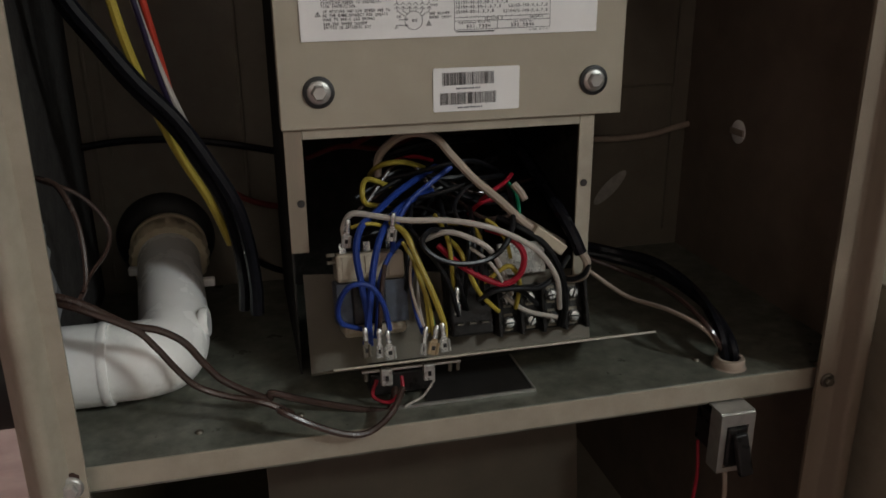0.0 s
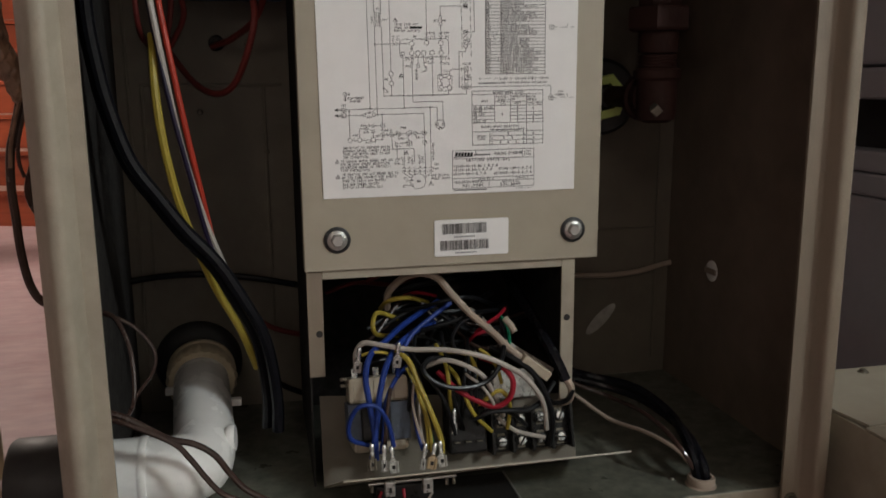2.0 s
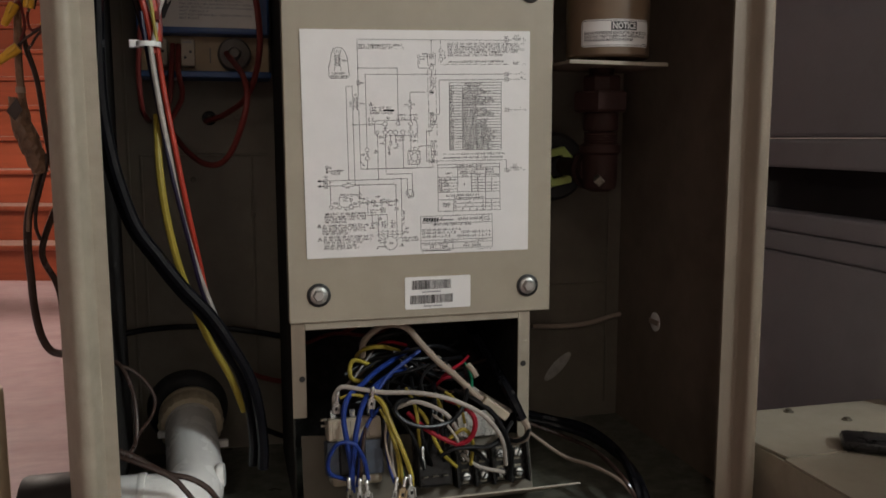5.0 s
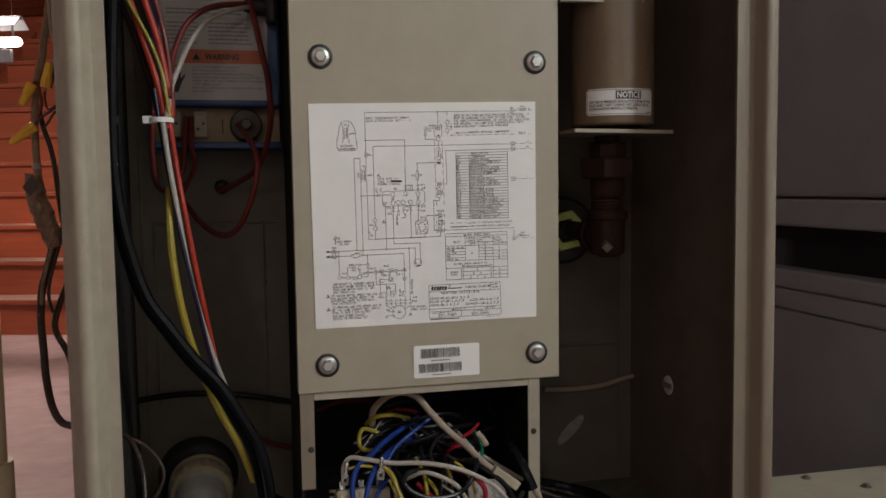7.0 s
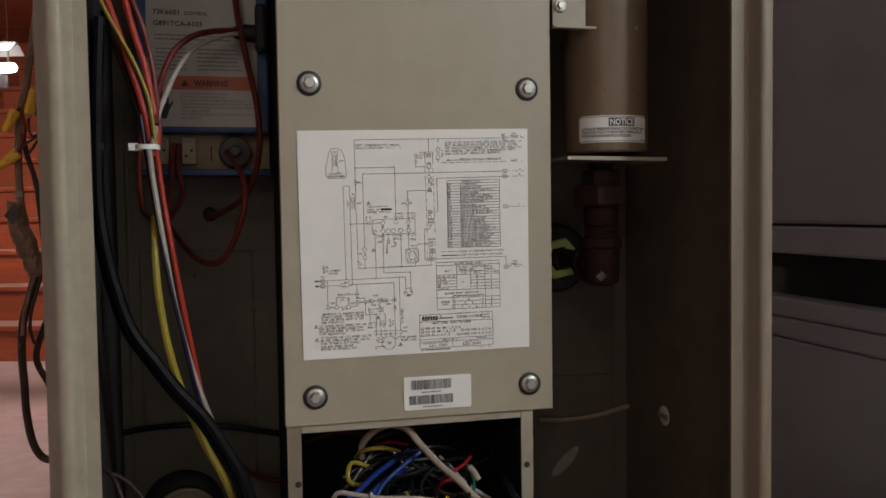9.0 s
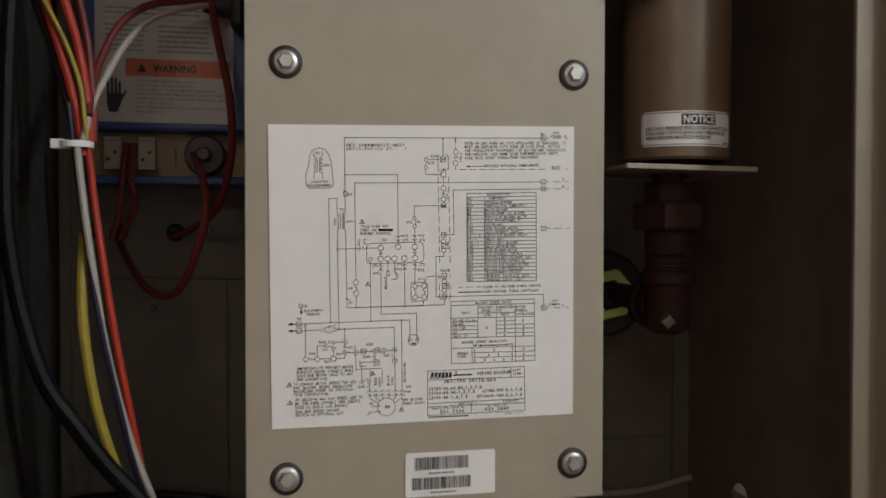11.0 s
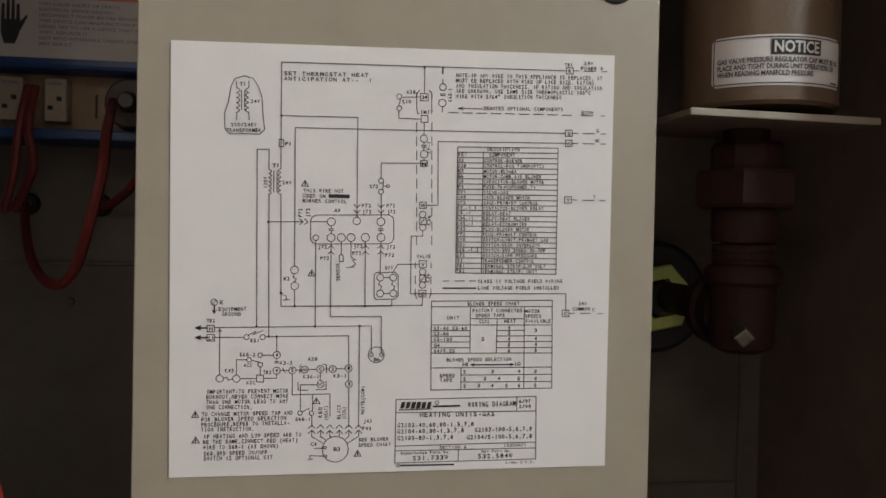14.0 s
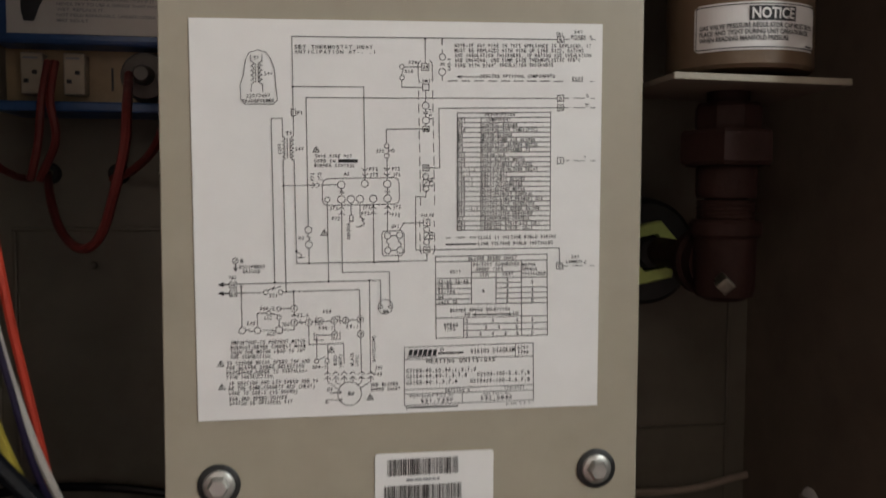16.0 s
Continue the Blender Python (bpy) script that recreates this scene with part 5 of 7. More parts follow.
# ---- ignition control ----
module = thing("ignition_control", "blue ignition control module with white and orange warning label", "control module")
part("case", boxed((-0.263, 0.160, 0.897), (-0.128, YB - 0.001, 1.09), 0.003), BLUE_PLASTIC, module)
part("case_floor", boxed((-0.263, 0.163, 0.852), (-0.128, YB - 0.001, 0.859), 0.0015), BLUE_PLASTIC, module)
part("terminal_board", boxed((-0.262, 0.185, 0.859), (-0.129, YB - 0.001, 0.897)), BOARD, module)
for x, w in ((-0.2485, 0.0145), (-0.2205, 0.0140)):
    header = part("header", boxed((x, 0.172, 0.8645), (x + w, 0.1848, 0.893), 0.001), CREAM_PLASTIC, module, "cream nylon plug header")
    for k in range(2):
        part("pin", boxed((x + 0.003 + k * 0.0055, 0.169, 0.872 + 0.006 * k), (x + 0.0055 + k * 0.0055, 0.1718, 0.8745 + 0.006 * k)), INK, header)
    part("fine_mark", boxed((x + 0.002, 0.1712, 0.8885), (x + w - 0.003, 0.1718, 0.8900)), GREY_INK, header)
part("arrow_mark", boxed((-0.1915, 0.1842, 0.869), (-0.1902, 0.1848, 0.885)), INK, module)
part("coil_post", turned([(0, 0.030), (0.0045, 0.030), (0.006, 0.028), (0.007, 0.018), (0.0155, 0.016), (0.0172, 0.013), (0.0178, 0)], towards((-0.1655, 0.1848, 0.878), (0, -1, 0)), 28), GREY_BOOT, module, "grey insulated spark terminal", smooth=True)
part("lead_boot", turned([(0, 0.03), (0.006, 0.03), (0.009, 0.02), (0.0095, 0), (0, 0)], towards((-0.134, 0.148, 1.0), (-1, -0.2, 0)), 20), RUBBER, module, smooth=True)
part("lead_boot", boxed((-0.142, 0.135, 0.982), (-0.130, 0.1595, 1.03), 0.004), RUBBER, module)
sticker = part("label", boxed((-0.252, 0.1590, 0.9035), (-0.1405, 0.1598, 1.075)), AGED_PAPER, module, "printed white warning label")
s = Sheet()
s.text("73K6601", 7, 116, 33, 116, 5.0)
s.text("CONTROL", 38, 116, 62, 116, 3.6)
s.text("G891TCA-6103", 7, 104.5, 56, 104.5, 5.0)
s.done("part_number", INK, sticker, sheet_pose(-0.252, 0.1584, 0.9035))
s = Sheet()
s.text("WARNING", 46, 42.5, 81, 42.5, 6.0, 0.03)
s.quad((33, 42), (41, 42), (37, 49))
s.done("warning_heading", INK, sticker, sheet_pose(-0.252, 0.1584, 0.9035))
s = Sheet()
for k, words in enumerate(("CAN CAUSE INJURY OR DEATH.", "ELECTRICAL SHOCK HAZARD.", "DISCONNECT POWER BEFORE SERVICING.", "THIS DEVICE CAN MALFUNCTION IF IT GETS WET.", "NEVER TRY TO USE A DEVICE THAT HAS BEEN", "WET. REPLACE IT.", "NOT FIELD REPAIRABLE. UNSAFE OPERATION", "MAY RESULT.")):
    s.text(words, 32, 33.5 - 3.65 * k, 32 + 1.92 * len(words), 33.5 - 3.65 * k, 2.1)
s.done("warning_text", GREY_INK, sticker, sheet_pose(-0.252, 0.1586, 0.9035))
s = Sheet()
s.lines(8, 94, 95, 2, 4, 1.6, 4)
s.lines(8, 80, 42, 6, 4.2, 1.4, 5)
s.lines(50, 80, 96, 6, 4.2, 1.4, 6)
s.seg(6, 86, 98, 86)
s.done("fine_print", GREY_INK, sticker, sheet_pose(-0.252, 0.1586, 0.9035))
s = Sheet()
s.bar(24, 38.5, 109, 53)
s.done("orange_band", ORANGE_INK, sticker, sheet_pose(-0.252, 0.1587, 0.9035))
s = Sheet()
for k in range(4):
    s.quad((9.2 + k * 3, 23), (11.6 + k * 3, 23), (11.3 + k * 3, 38 - abs(k - 1.5) * 3), (9.5 + k * 3, 38 - abs(k - 1.5) * 3))
s.quad((9.2, 23.5), (21, 23.5), (20, 14), (17.5, 8), (11, 8), (9.2, 15))
s.quad((20.6, 22), (24.5, 27), (25.2, 25.5), (20.2, 15.5))
s.done("symbol", INK, sticker, sheet_pose(-0.252, 0.1586, 0.9035))

# ---- gas valve ----
valve = thing("gas_valve", "tan cylindrical gas valve cover on a flat square plate", "gas valve")
vx, vy, vr = 0.2005, 0.026, 0.0415
part("cylinder", turned([(0, 0.866), (vr - 0.002, 0.866), (vr, 0.868), (vr, 1.24), (0, 1.24)], Matrix.Translation((vx, vy, 0)), 56), VALVE_PAINT, valve, smooth=True)
# plate colour holds the underside's shade; the front edge keeps the lighter tan
part("plate", boxed((-0.052, -0.0445, -0.0017), (0.052, 0.0445, 0.0017), 0.0005, pose(0.1945, 0.0305, 0.8592, 0, 0.7, 0)), INNER_SIDE, valve, "flat steel plate, coloured dark for its shaded underside")
part("plate_edge", boxed((-0.052, -0.0462, -0.0019), (0.052, -0.0446, 0.0019), 0.0005, pose(0.1945, 0.0305, 0.8592, 0, 0.7, 0)), TAN_DIRTY, valve, "tan front edge of the plate, split off to stay light")
part("side_bracket", boxed((0.1345, 0.0, 0.985), (0.176, 0.002, 1.10), 0.0005), TAN_DIRTY, valve)
part("bracket_edge", boxed((0.1335, -0.008, 0.984), (0.176, 0.0, 0.986)), TAN_DIRTY, valve)
hex_bolt("screw", (0.142, -0.0005, 1.006), (0, -1, 0), 0.0042, 0.005, 0, valve)
part("seam", turned([(0, 0), (0.0018, 0), (0.0015, 0.0012), (0, 0.0014)], towards((vx + vr * 0.35, vy - vr * 0.93, 0.985), (0.35, -0.93, 0)), 10), TAN_DIRTY, valve)


def round_cover(shift):
    def bend(p):
        a = (p.x - 0.0) / vr
        return Vector((vr * math.sin(a) + shift * math.sin(a), p.y, vr * math.cos(a) + shift * math.cos(a)))
    return bend


def on_cylinder(yaw):
    return Matrix.Translation((vx, vy, 0.8735)) @ Matrix.Rotation(radians(yaw), 4, "Z") @ UPRIGHT


NOTICE_AT = on_cylinder(-15)
s = Sheet()
corner, L0, L1 = 2.2, -34, 41
for k in range(28):
    x0, x1 = L0 + (L1 - L0) * k / 28, L0 + (L1 - L0) * (k + 1) / 28
    trim0 = max(0, corner - (x0 - L0), corner - (L1 - x0))
    trim1 = max(0, corner - (x1 - L0), corner - (L1 - x1))
    s.quad((x0, 1.5 + trim0), (x1, 1.5 + trim1), (x1, 27.4 - trim1), (x0, 27.4 - trim0))
notice = s.done("notice_label", PAPER, valve, NOTICE_AT, round_cover(0.0004), "white notice label with rounded corners")
s = Sheet()
for k in range(8):
    s.bar(-4 + 3.3 * k, 17.1, -4 + 3.3 * (k + 1), 25.0)
s.seg(*[c for k in range(29) for c in (L0 + 2.2 + (L1 - L0 - 4.4) * k / 28, 2.8)], w=0.5)
s.seg(*[c for k in range(29) for c in (L0 + 2.2 + (L1 - L0 - 4.4) * k / 28, 26.1)], w=0.5)
for x, way in ((L0 + 1.4, 1), (L1 - 1.4, -1)):
    s.seg(x + way * 0.9, 2.8, x, 3.8, x, 25.1, x + way * 0.9, 26.1, w=0.5)
s.text("GAS VALVE PRESSURE REGULATOR CAP MUST BE IN", -30.5, 13.4, 36, 13.4, 2.5, 0.022)
s.text("PLACE AND TIGHT DURING UNIT OPERATION OR", -30.5, 10.0, 33, 10.0, 2.5, 0.022)
s.text("WHEN READING MANIFOLD PRESSURE", -30.5, 6.6, 18, 6.6, 2.5, 0.022)
s.lines(31, 3.8, 37, 1, 2, 0.9, 3)
s.done("printing", INK, notice, NOTICE_AT, round_cover(0.0008))
s = Sheet()
s.text("NOTICE", -2.6, 18.3, 21, 18.3, 5.6, 0.03)
s.done("heading", PAPER, notice, NOTICE_AT, round_cover(0.0012))

# gas pipe below the valve
gas_pipe = thing("gas_pipe", "red-brown iron gas pipe with union and tee fitting", "pipe")
M = Matrix.Translation((0.197, 0.030, 0))
part("pipe", turned([(0.0, 0.785), (0.0125, 0.785), (0.0125, 0.8575), (0, 0.8575)], M, 28), IRON, gas_pipe, smooth=True)
part("union_collar", turned([(0, 0.8345), (0.0195, 0.8345), (0.0200, 0.837), (0.0200, 0.848), (0.0185, 0.8505), (0, 0.8505)], M, 8), IRON, gas_pipe)
part("union_nut", turned([(0, 0.8137), (0.0275, 0.8137), (0.0295, 0.8160), (0.0295, 0.8322), (0.0275, 0.8343), (0, 0.8343)], M, 6), IRON, gas_pipe)
part("union_tail", turned([(0, 0.7945), (0.0170, 0.7945), (0.0178, 0.797), (0.0178, 0.8115), (0.0170, 0.8135), (0, 0.8135)], M, 28), IRON, gas_pipe, smooth=True)
part("thread", turned([(0, 0.7815)] + [(0.0165 + 0.0008 * (k % 2), 0.7815 + k * 0.0013) for k in range(10)] + [(0, 0.7940)], M, 24), IRON, gas_pipe)
part("elbow", turned([(0, 0.732), (0.010, 0.7325), (0.0165, 0.7355), (0.0178, 0.741), (0.0182, 0.770), (0.0212, 0.7725), (0.0212, 0.779), (0.0190, 0.7815), (0, 0.7815)], M, 32), IRON, gas_pipe, smooth=True)
part("branch", turned([(0, 0), (0.0195, 0), (0.0200, 0.012), (0.0225, 0.014), (0.0225, 0.022), (0.0205, 0.024), (0.0105, 0.024), (0.0105, 0.125), (0, 0.125)], towards((0.197, 0.036, 0.755), (0.05, 1, 0.0)), 28), IRON, gas_pipe, smooth=True)
part("bleed_plug", turned([(0, 0), (0.0042, 0), (0.0042, 0.007), (0.0056, 0.007), (0.0056, 0.012), (0.004, 0.0125), (0, 0.0125)], towards((0.1872, 0.014, 0.7475), (-0.25, -1, -0.35)), 4), DULL, gas_pipe, "dull metal square test plug")
regulator = thing("pressure_regulator", "black round regulator with a yellow-green hexagon flange on the back panel", "regulator")
ring_at = towards((0.196, 0.150, 0.754), (0, -1, 0))
part("body", turned([(0, 0.0), (0.036, 0.0), (0.0395, -0.003), (0.0410, -0.012), (0.0410, -0.05), (0.038, -0.066), (0, -0.066)], ring_at, 40), RUBBER, regulator, smooth=True)
part("hexagon_flange", turned([(0.0150, 0.010), (0.0232, 0.010), (0.0248, 0.0085), (0.0248, 0.0005), (0.0150, 0.0005)], ring_at @ Matrix.Rotation(radians(12), 4, "Z"), 6, True), LIME, regulator)
part("hub", turned([(0, 0.013), (0.0100, 0.013), (0.0112, 0.0115), (0.0112, 0), (0, 0)], ring_at, 28), RUBBER, regulator, smooth=True)

# ---- labels on the cover ----
wiring = thing("wiring_diagram", "white printed wiring diagram label stuck on the cover", "label")
part("paper", prismatic([(-0.1085, 0.677), (0.1075, 0.6785), (0.1075, 0.8885), (-0.1105, 0.8845)], -0.0009, -0.0003, "y"), PAPER, wiring)
s = Sheet(True)
# transformer circuit, upper left
s.seg(50, 148.7, 49.5, 199.7, 190.8, 202.4)
s.seg(48.9, 162.6, 51.1, 162.7, 51.2, 159.2, 49, 159.1, 48.9, 162.6)
s.coil(50, 148.7, 136.2, -1.22, 6)
s.seg(50.2, 136.2, 51.2, 82.3)
s.seg(39.8, 72.5, 38.7, 157.5, 44.3, 157.7, 44.4, 148.2)
s.coil(44.4, 148.2, 136, 1.22, 6)
s.seg(44.6, 136, 45.6, 67.7)
s.seg(46.7, 147.4, 46.8, 137.3)
s.seg(48.2, 147.5, 48.3, 137.4)
s.seg(49.9, 174.1, 86.4, 174.7, 86.9, 125.9)
s.dot(49.9, 174.1, 0.6)
s.seg(57.3, 101.8, 56.5, 168.6, 104.5, 169.3, 190.9, 170.9)
s.seg(98.3, 145.5, 98.2, 152.9, 117.2, 153.4)
s.ring(98.3, 144.2, 1.22)
s.ring(98.4, 138.9, 1.22)
s.seg(99.4, 143.2, 99.2, 140.1)
s.seg(99.2, 141.7, 101.1, 141.7)
s.ring(101.7, 141.7, 0.73)
s.seg(98.5, 137.6, 98.7, 126.2)
s.chevron(86.8, 130.8, 1.46, 1)
s.chevron(86.9, 128, 1.46, 1)
s.chevron(98.5, 131.1, 1.46, 1)
s.chevron(98.5, 128.3, 1.46, 1)
s.seg(67.3, 126.7, 102.3, 127.6, 104.2, 126.7, 104.9, 124.8, 105.1, 116.1, 104.1, 114.1, 102.2, 113.4, 67.5, 112.7, 65.6, 113.3, 64.7, 115.2, 64.6, 123.9, 65.4, 125.8, 67.3, 126.7)
s.ring(74.5, 123.6, 1.95)
s.ring(86.8, 124.3, 1.83)
s.ring(98.6, 124.2, 1.95)
s.ring(67.2, 115.7, 1.34)
s.ring(74.5, 115.9, 1.95)
s.ring(79.5, 116, 1.95)
s.ring(84.2, 116.1, 1.95)
s.ring(91.2, 116.3, 1.95)
s.ring(98.8, 116.4, 1.95)
s.seg(74.5, 121.6, 74.6, 120.3)
s.seg(73.4, 120.1, 75.7, 120.2)
s.seg(73.5, 119.4, 75.7, 119.4)
s.seg(74.6, 119.3, 74.6, 118)
s.seg(98.6, 122.1, 98.7, 120.8)
s.seg(97.5, 120.7, 99.8, 120.7)
s.seg(97.5, 119.9, 99.8, 119.9)
s.seg(98.7, 119.8, 98.7, 118.5)
s.seg(44.6, 122.9, 60.4, 123.3)
s.dot(44.6, 122.9, 0.6)
s.seg(59.4, 124.5, 61, 123.3, 59.4, 122)
s.seg(61.7, 124.6, 63.3, 123.3, 61.7, 122)
s.seg(64.2, 123.4, 72.5, 123.6)
s.seg(67.2, 114.3, 67.7, 72.6)
s.seg(74.6, 113.9, 74.9, 77.4, 99.8, 77.6, 100.1, 59.9)
s.seg(79.5, 114, 79.6, 107.6)
s.seg(84.2, 114.1, 84.3, 106.7, 86.7, 105.2, 85, 105.1, 86.7, 103.2)
s.seg(91.2, 114.2, 91.6, 82.7)
s.seg(98.8, 114.4, 98.7, 98.6)
s.chevron(74.6, 112.1, 1.46, -1)
s.chevron(74.6, 109.3, 1.46, -1)
s.chevron(91.3, 112.4, 1.46, -1)
s.chevron(91.3, 109.6, 1.46, -1)
s.chevron(98.8, 112.6, 1.46, -1)
s.chevron(98.9, 109.7, 1.46, -1)
s.seg(32.3, 192.3, 36.3, 191.2, 38.8, 187.6, 40.5, 182.6, 41.1, 175.1, 42, 167, 39.8, 164.8, 32.5, 164.8, 25.7, 164.5, 23.5, 166.9, 23.2, 174.4, 24.9, 179.4, 26, 187, 27.8, 190.8, 32.3, 192.3)
s.coil(28.7, 186.5, 174.6, 1.46, 5)
s.coil(34.3, 186.7, 174.9, -1.46, 5)
s.seg(30.9, 185.3, 31.1, 176)
s.seg(32.4, 185.4, 32.5, 176)
s.seg(28.5, 189.6, 28.6, 186.5)
s.seg(28.8, 174.6, 28.8, 171.1)
s.seg(34.3, 189.8, 34.3, 186.7)
s.seg(34.5, 174.9, 34.6, 171.4)
s.text("SET THERMOSTAT HEAT", 50.7, 193.5, 91.1, 194.5, 1.83)
s.text("ANTICIPATION AT-- .1", 50.8, 191, 92.9, 192, 1.83)
s.text("T1", 30, 187.5, 32.5, 187.6, 1.7)
s.text("24V", 35.3, 179.5, 39.6, 179.7, 1.7)
s.text("220/240V", 26.3, 168, 38.2, 168.5, 1.7)
s.text("TRANSFORMER", 24.2, 165.3, 40.4, 165.9, 1.7)
s.text("F1", 51.9, 159.8, 54.4, 159.9, 1.7)
s.text("T1", 46, 149.2, 48.8, 149.3, 1.7)
s.text("120V", 43.7, 139, 43.6, 144.4, 1.7)
s.text("24V", 50.8, 141.1, 55.1, 141.2, 1.7)
s.warn(61.6, 141.9, 1.7)
s.text("THIS WIRE NOT", 60.9, 137.6, 80.1, 137.8, 1.7)
s.text("USED ON", 60.6, 135.1, 71.5, 135.1, 1.7)
s.text("BURNER CONTROL", 60.6, 132.7, 81.7, 132.8, 1.7)
s.text("A3", 75.7, 128.3, 78.6, 128.4, 1.7)
s.bar(73, 135.2, 83.1, 137)
s.text("P72", 89.1, 131, 93.6, 131.1, 1.7)
s.text("J72", 89.4, 128, 93.9, 128.2, 1.7)
s.text("P72", 101.3, 131.3, 105.3, 131.4, 1.7)
s.text("J72", 101.6, 128.3, 105.6, 128.4, 1.7)
s.text("P72", 60.4, 125.6, 60.3, 129.7, 1.7)
s.text("J72", 64.1, 125.6, 64.1, 129.8, 1.7)
s.text("S72", 92.8, 140.4, 96.9, 140.6, 1.7)
s.text("J72", 68.4, 110.5, 72.6, 110.5, 1.7)
s.text("P72", 69.6, 104.9, 73.7, 105, 1.7)
s.text("J72", 85.5, 111.2, 89.8, 111.3, 1.7)
s.text("P72", 85, 107.7, 89.2, 107.8, 1.7)
s.text("J72", 101.6, 111.1, 105.8, 111.2, 1.7)
s.text("P72", 101.1, 107, 105.4, 107, 1.7)
# field terminals and notes, upper right
s.dot(118.7, 200.6, 0.6)
s.seg(118.7, 200.6, 118.8, 187.6)
s.seg(116.9, 187.6, 120.6, 187.7, 120.7, 184.2, 116.9, 184.1, 116.9, 187.6)
s.text("24", 117.4, 185, 120.2, 185.1, 1.7)
s.seg(127.7, 201, 127.7, 198, w=0.6)
s.ring(127.9, 191.3, 1.7)
s.ring(127.8, 183.5, 1.83)
s.seg(127.8, 195.2, 127.8, 193.1)
s.seg(126.8, 187.9, 129.1, 188)
s.seg(126.8, 187.1, 129.1, 187.2)
s.seg(127.8, 181.6, 127.9, 179)
s.seg(131, 178.9, 135.8, 179)
s.seg(138.1, 179, 142.9, 179.1)
s.seg(145.3, 179.2, 150.1, 179.3)
s.seg(152.5, 179.3, 157.3, 179.4)
s.seg(159.7, 179.5, 164.5, 179.6)
s.seg(166.9, 179.6, 171.8, 179.7)
s.seg(174.2, 179.8, 179.1, 179.9)
s.seg(181.5, 179.9, 186.4, 180)
s.seg(188.9, 180, 193.8, 180.1)
s.seg(199.2, 180.3, 205.1, 180.4)
s.seg(209.3, 180.4, 211.4, 180.5)
s.seg(114.9, 188.1, 115.1, 179.8)
s.seg(115.2, 173.3, 115.3, 168.9)
s.seg(115.3, 166.4, 115.4, 162)
s.seg(115.5, 159.4, 115.6, 155)
s.seg(115.6, 152.4, 115.7, 148.1)
s.seg(115.8, 145.5, 115.9, 141.1)
s.seg(115.9, 138.5, 116, 134.1)
s.seg(116.1, 131.5, 116.2, 127.1)
s.seg(116.2, 124.5, 116.3, 120.1)
s.seg(116.3, 117.5, 116.4, 113.1)
s.seg(122.4, 188.5, 122.6, 180.1)
s.seg(122.8, 173.6, 122.8, 169.2)
s.seg(122.9, 166.6, 123, 162.3)
s.seg(123, 159.7, 123.1, 155.3)
s.seg(123.2, 152.7, 123.3, 148.3)
s.seg(123.3, 145.7, 123.4, 141.3)
s.seg(123.5, 138.7, 123.6, 134.3)
s.seg(123.6, 131.7, 123.7, 127.3)
s.seg(123.8, 124.7, 123.9, 120.3)
s.seg(123.9, 117.7, 124, 113.3)
s.seg(116.4, 189.2, 115.3, 187.9, 114.9, 186.2)
s.seg(121, 189.4, 122.3, 188.2, 122.7, 186.5)
s.ring(106.4, 185.7, 1.22)
s.ring(106.5, 180, 1.22)
s.seg(107.7, 185.5, 116.9, 185.9)
s.seg(107.1, 184.4, 106.1, 181)
s.seg(106.3, 178.7, 106.4, 175.1, 117.1, 175.1)
s.seg(117.3, 176.9, 120.7, 177, 120.8, 173.7, 117.4, 173.5, 117.3, 176.9)
s.seg(119, 173.6, 119, 167.4)
s.ring(119, 165.6, 1.83)
s.ring(119.2, 157.9, 1.83)
s.seg(119, 163.7, 119.1, 162.5)
s.seg(117.9, 162.2, 120.2, 162.3)
s.seg(117.9, 161.4, 120.3, 161.5)
s.seg(119.1, 161.3, 119.1, 159.8)
s.seg(119.2, 156, 119.2, 154.8)
s.seg(117.5, 154.7, 120.9, 154.8, 121, 152, 117.6, 151.9, 117.5, 154.7)
s.text("M", 118.1, 152.3, 120.5, 152.3, 1.7)
s.seg(121.1, 132.8, 126.7, 133, 126.1, 164.4, 191, 165.9)
s.seg(117.6, 134.3, 120.8, 134.4, 120.9, 131.3, 117.6, 131.2, 117.6, 134.3)
s.text("W", 118.1, 131.8, 120.5, 131.9, 1.7)
s.ring(119.1, 128.2, 1.58)
s.ring(119.3, 121.8, 1.58)
s.seg(117.7, 126.5, 121, 126.6, 121.1, 123.2, 117.8, 123.1, 117.7, 126.5)
s.seg(118.2, 123.7, 119.4, 125.3, 118.9, 124.7, 120.5, 126.1)
s.seg(119.3, 120.2, 119.3, 117.5, 113.7, 117.4, 113.9, 89, 193.1, 89.8, 193.3, 81.6)
s.seg(190.6, 204, 194.2, 204.1, 194.3, 201, 190.7, 200.8, 190.6, 204)
s.text("R", 191.8, 201.4, 193.3, 201.5, 1.7)
s.seg(194.4, 202.6, 197.1, 202.7)
s.seg(199.9, 202.7, 205.9, 202.9)
s.seg(209.3, 202.9, 211.9, 203)
s.seg(190.9, 172.5, 194.4, 172.7, 194.5, 169.5, 190.9, 169.4, 190.9, 172.5)
s.text("G", 192, 169.9, 193.5, 170, 1.7)
s.seg(194.6, 171.1, 197.3, 171.2)
s.seg(200.1, 171.2, 206.2, 171.3)
s.seg(209.5, 171.3, 212.1, 171.4)
s.seg(191, 167.5, 194.5, 167.6, 194.6, 164.5, 191.1, 164.3, 191, 167.5)
s.text("W1", 191.6, 164.9, 194.1, 165, 1.7)
s.seg(194.7, 166, 197.5, 166.1)
s.seg(200.2, 166.1, 206.3, 166.2)
s.seg(209.6, 166.2, 212.3, 166.3)
s.seg(191.3, 138.9, 194.8, 139, 194.9, 135.8, 191.3, 135.7, 191.3, 138.9)
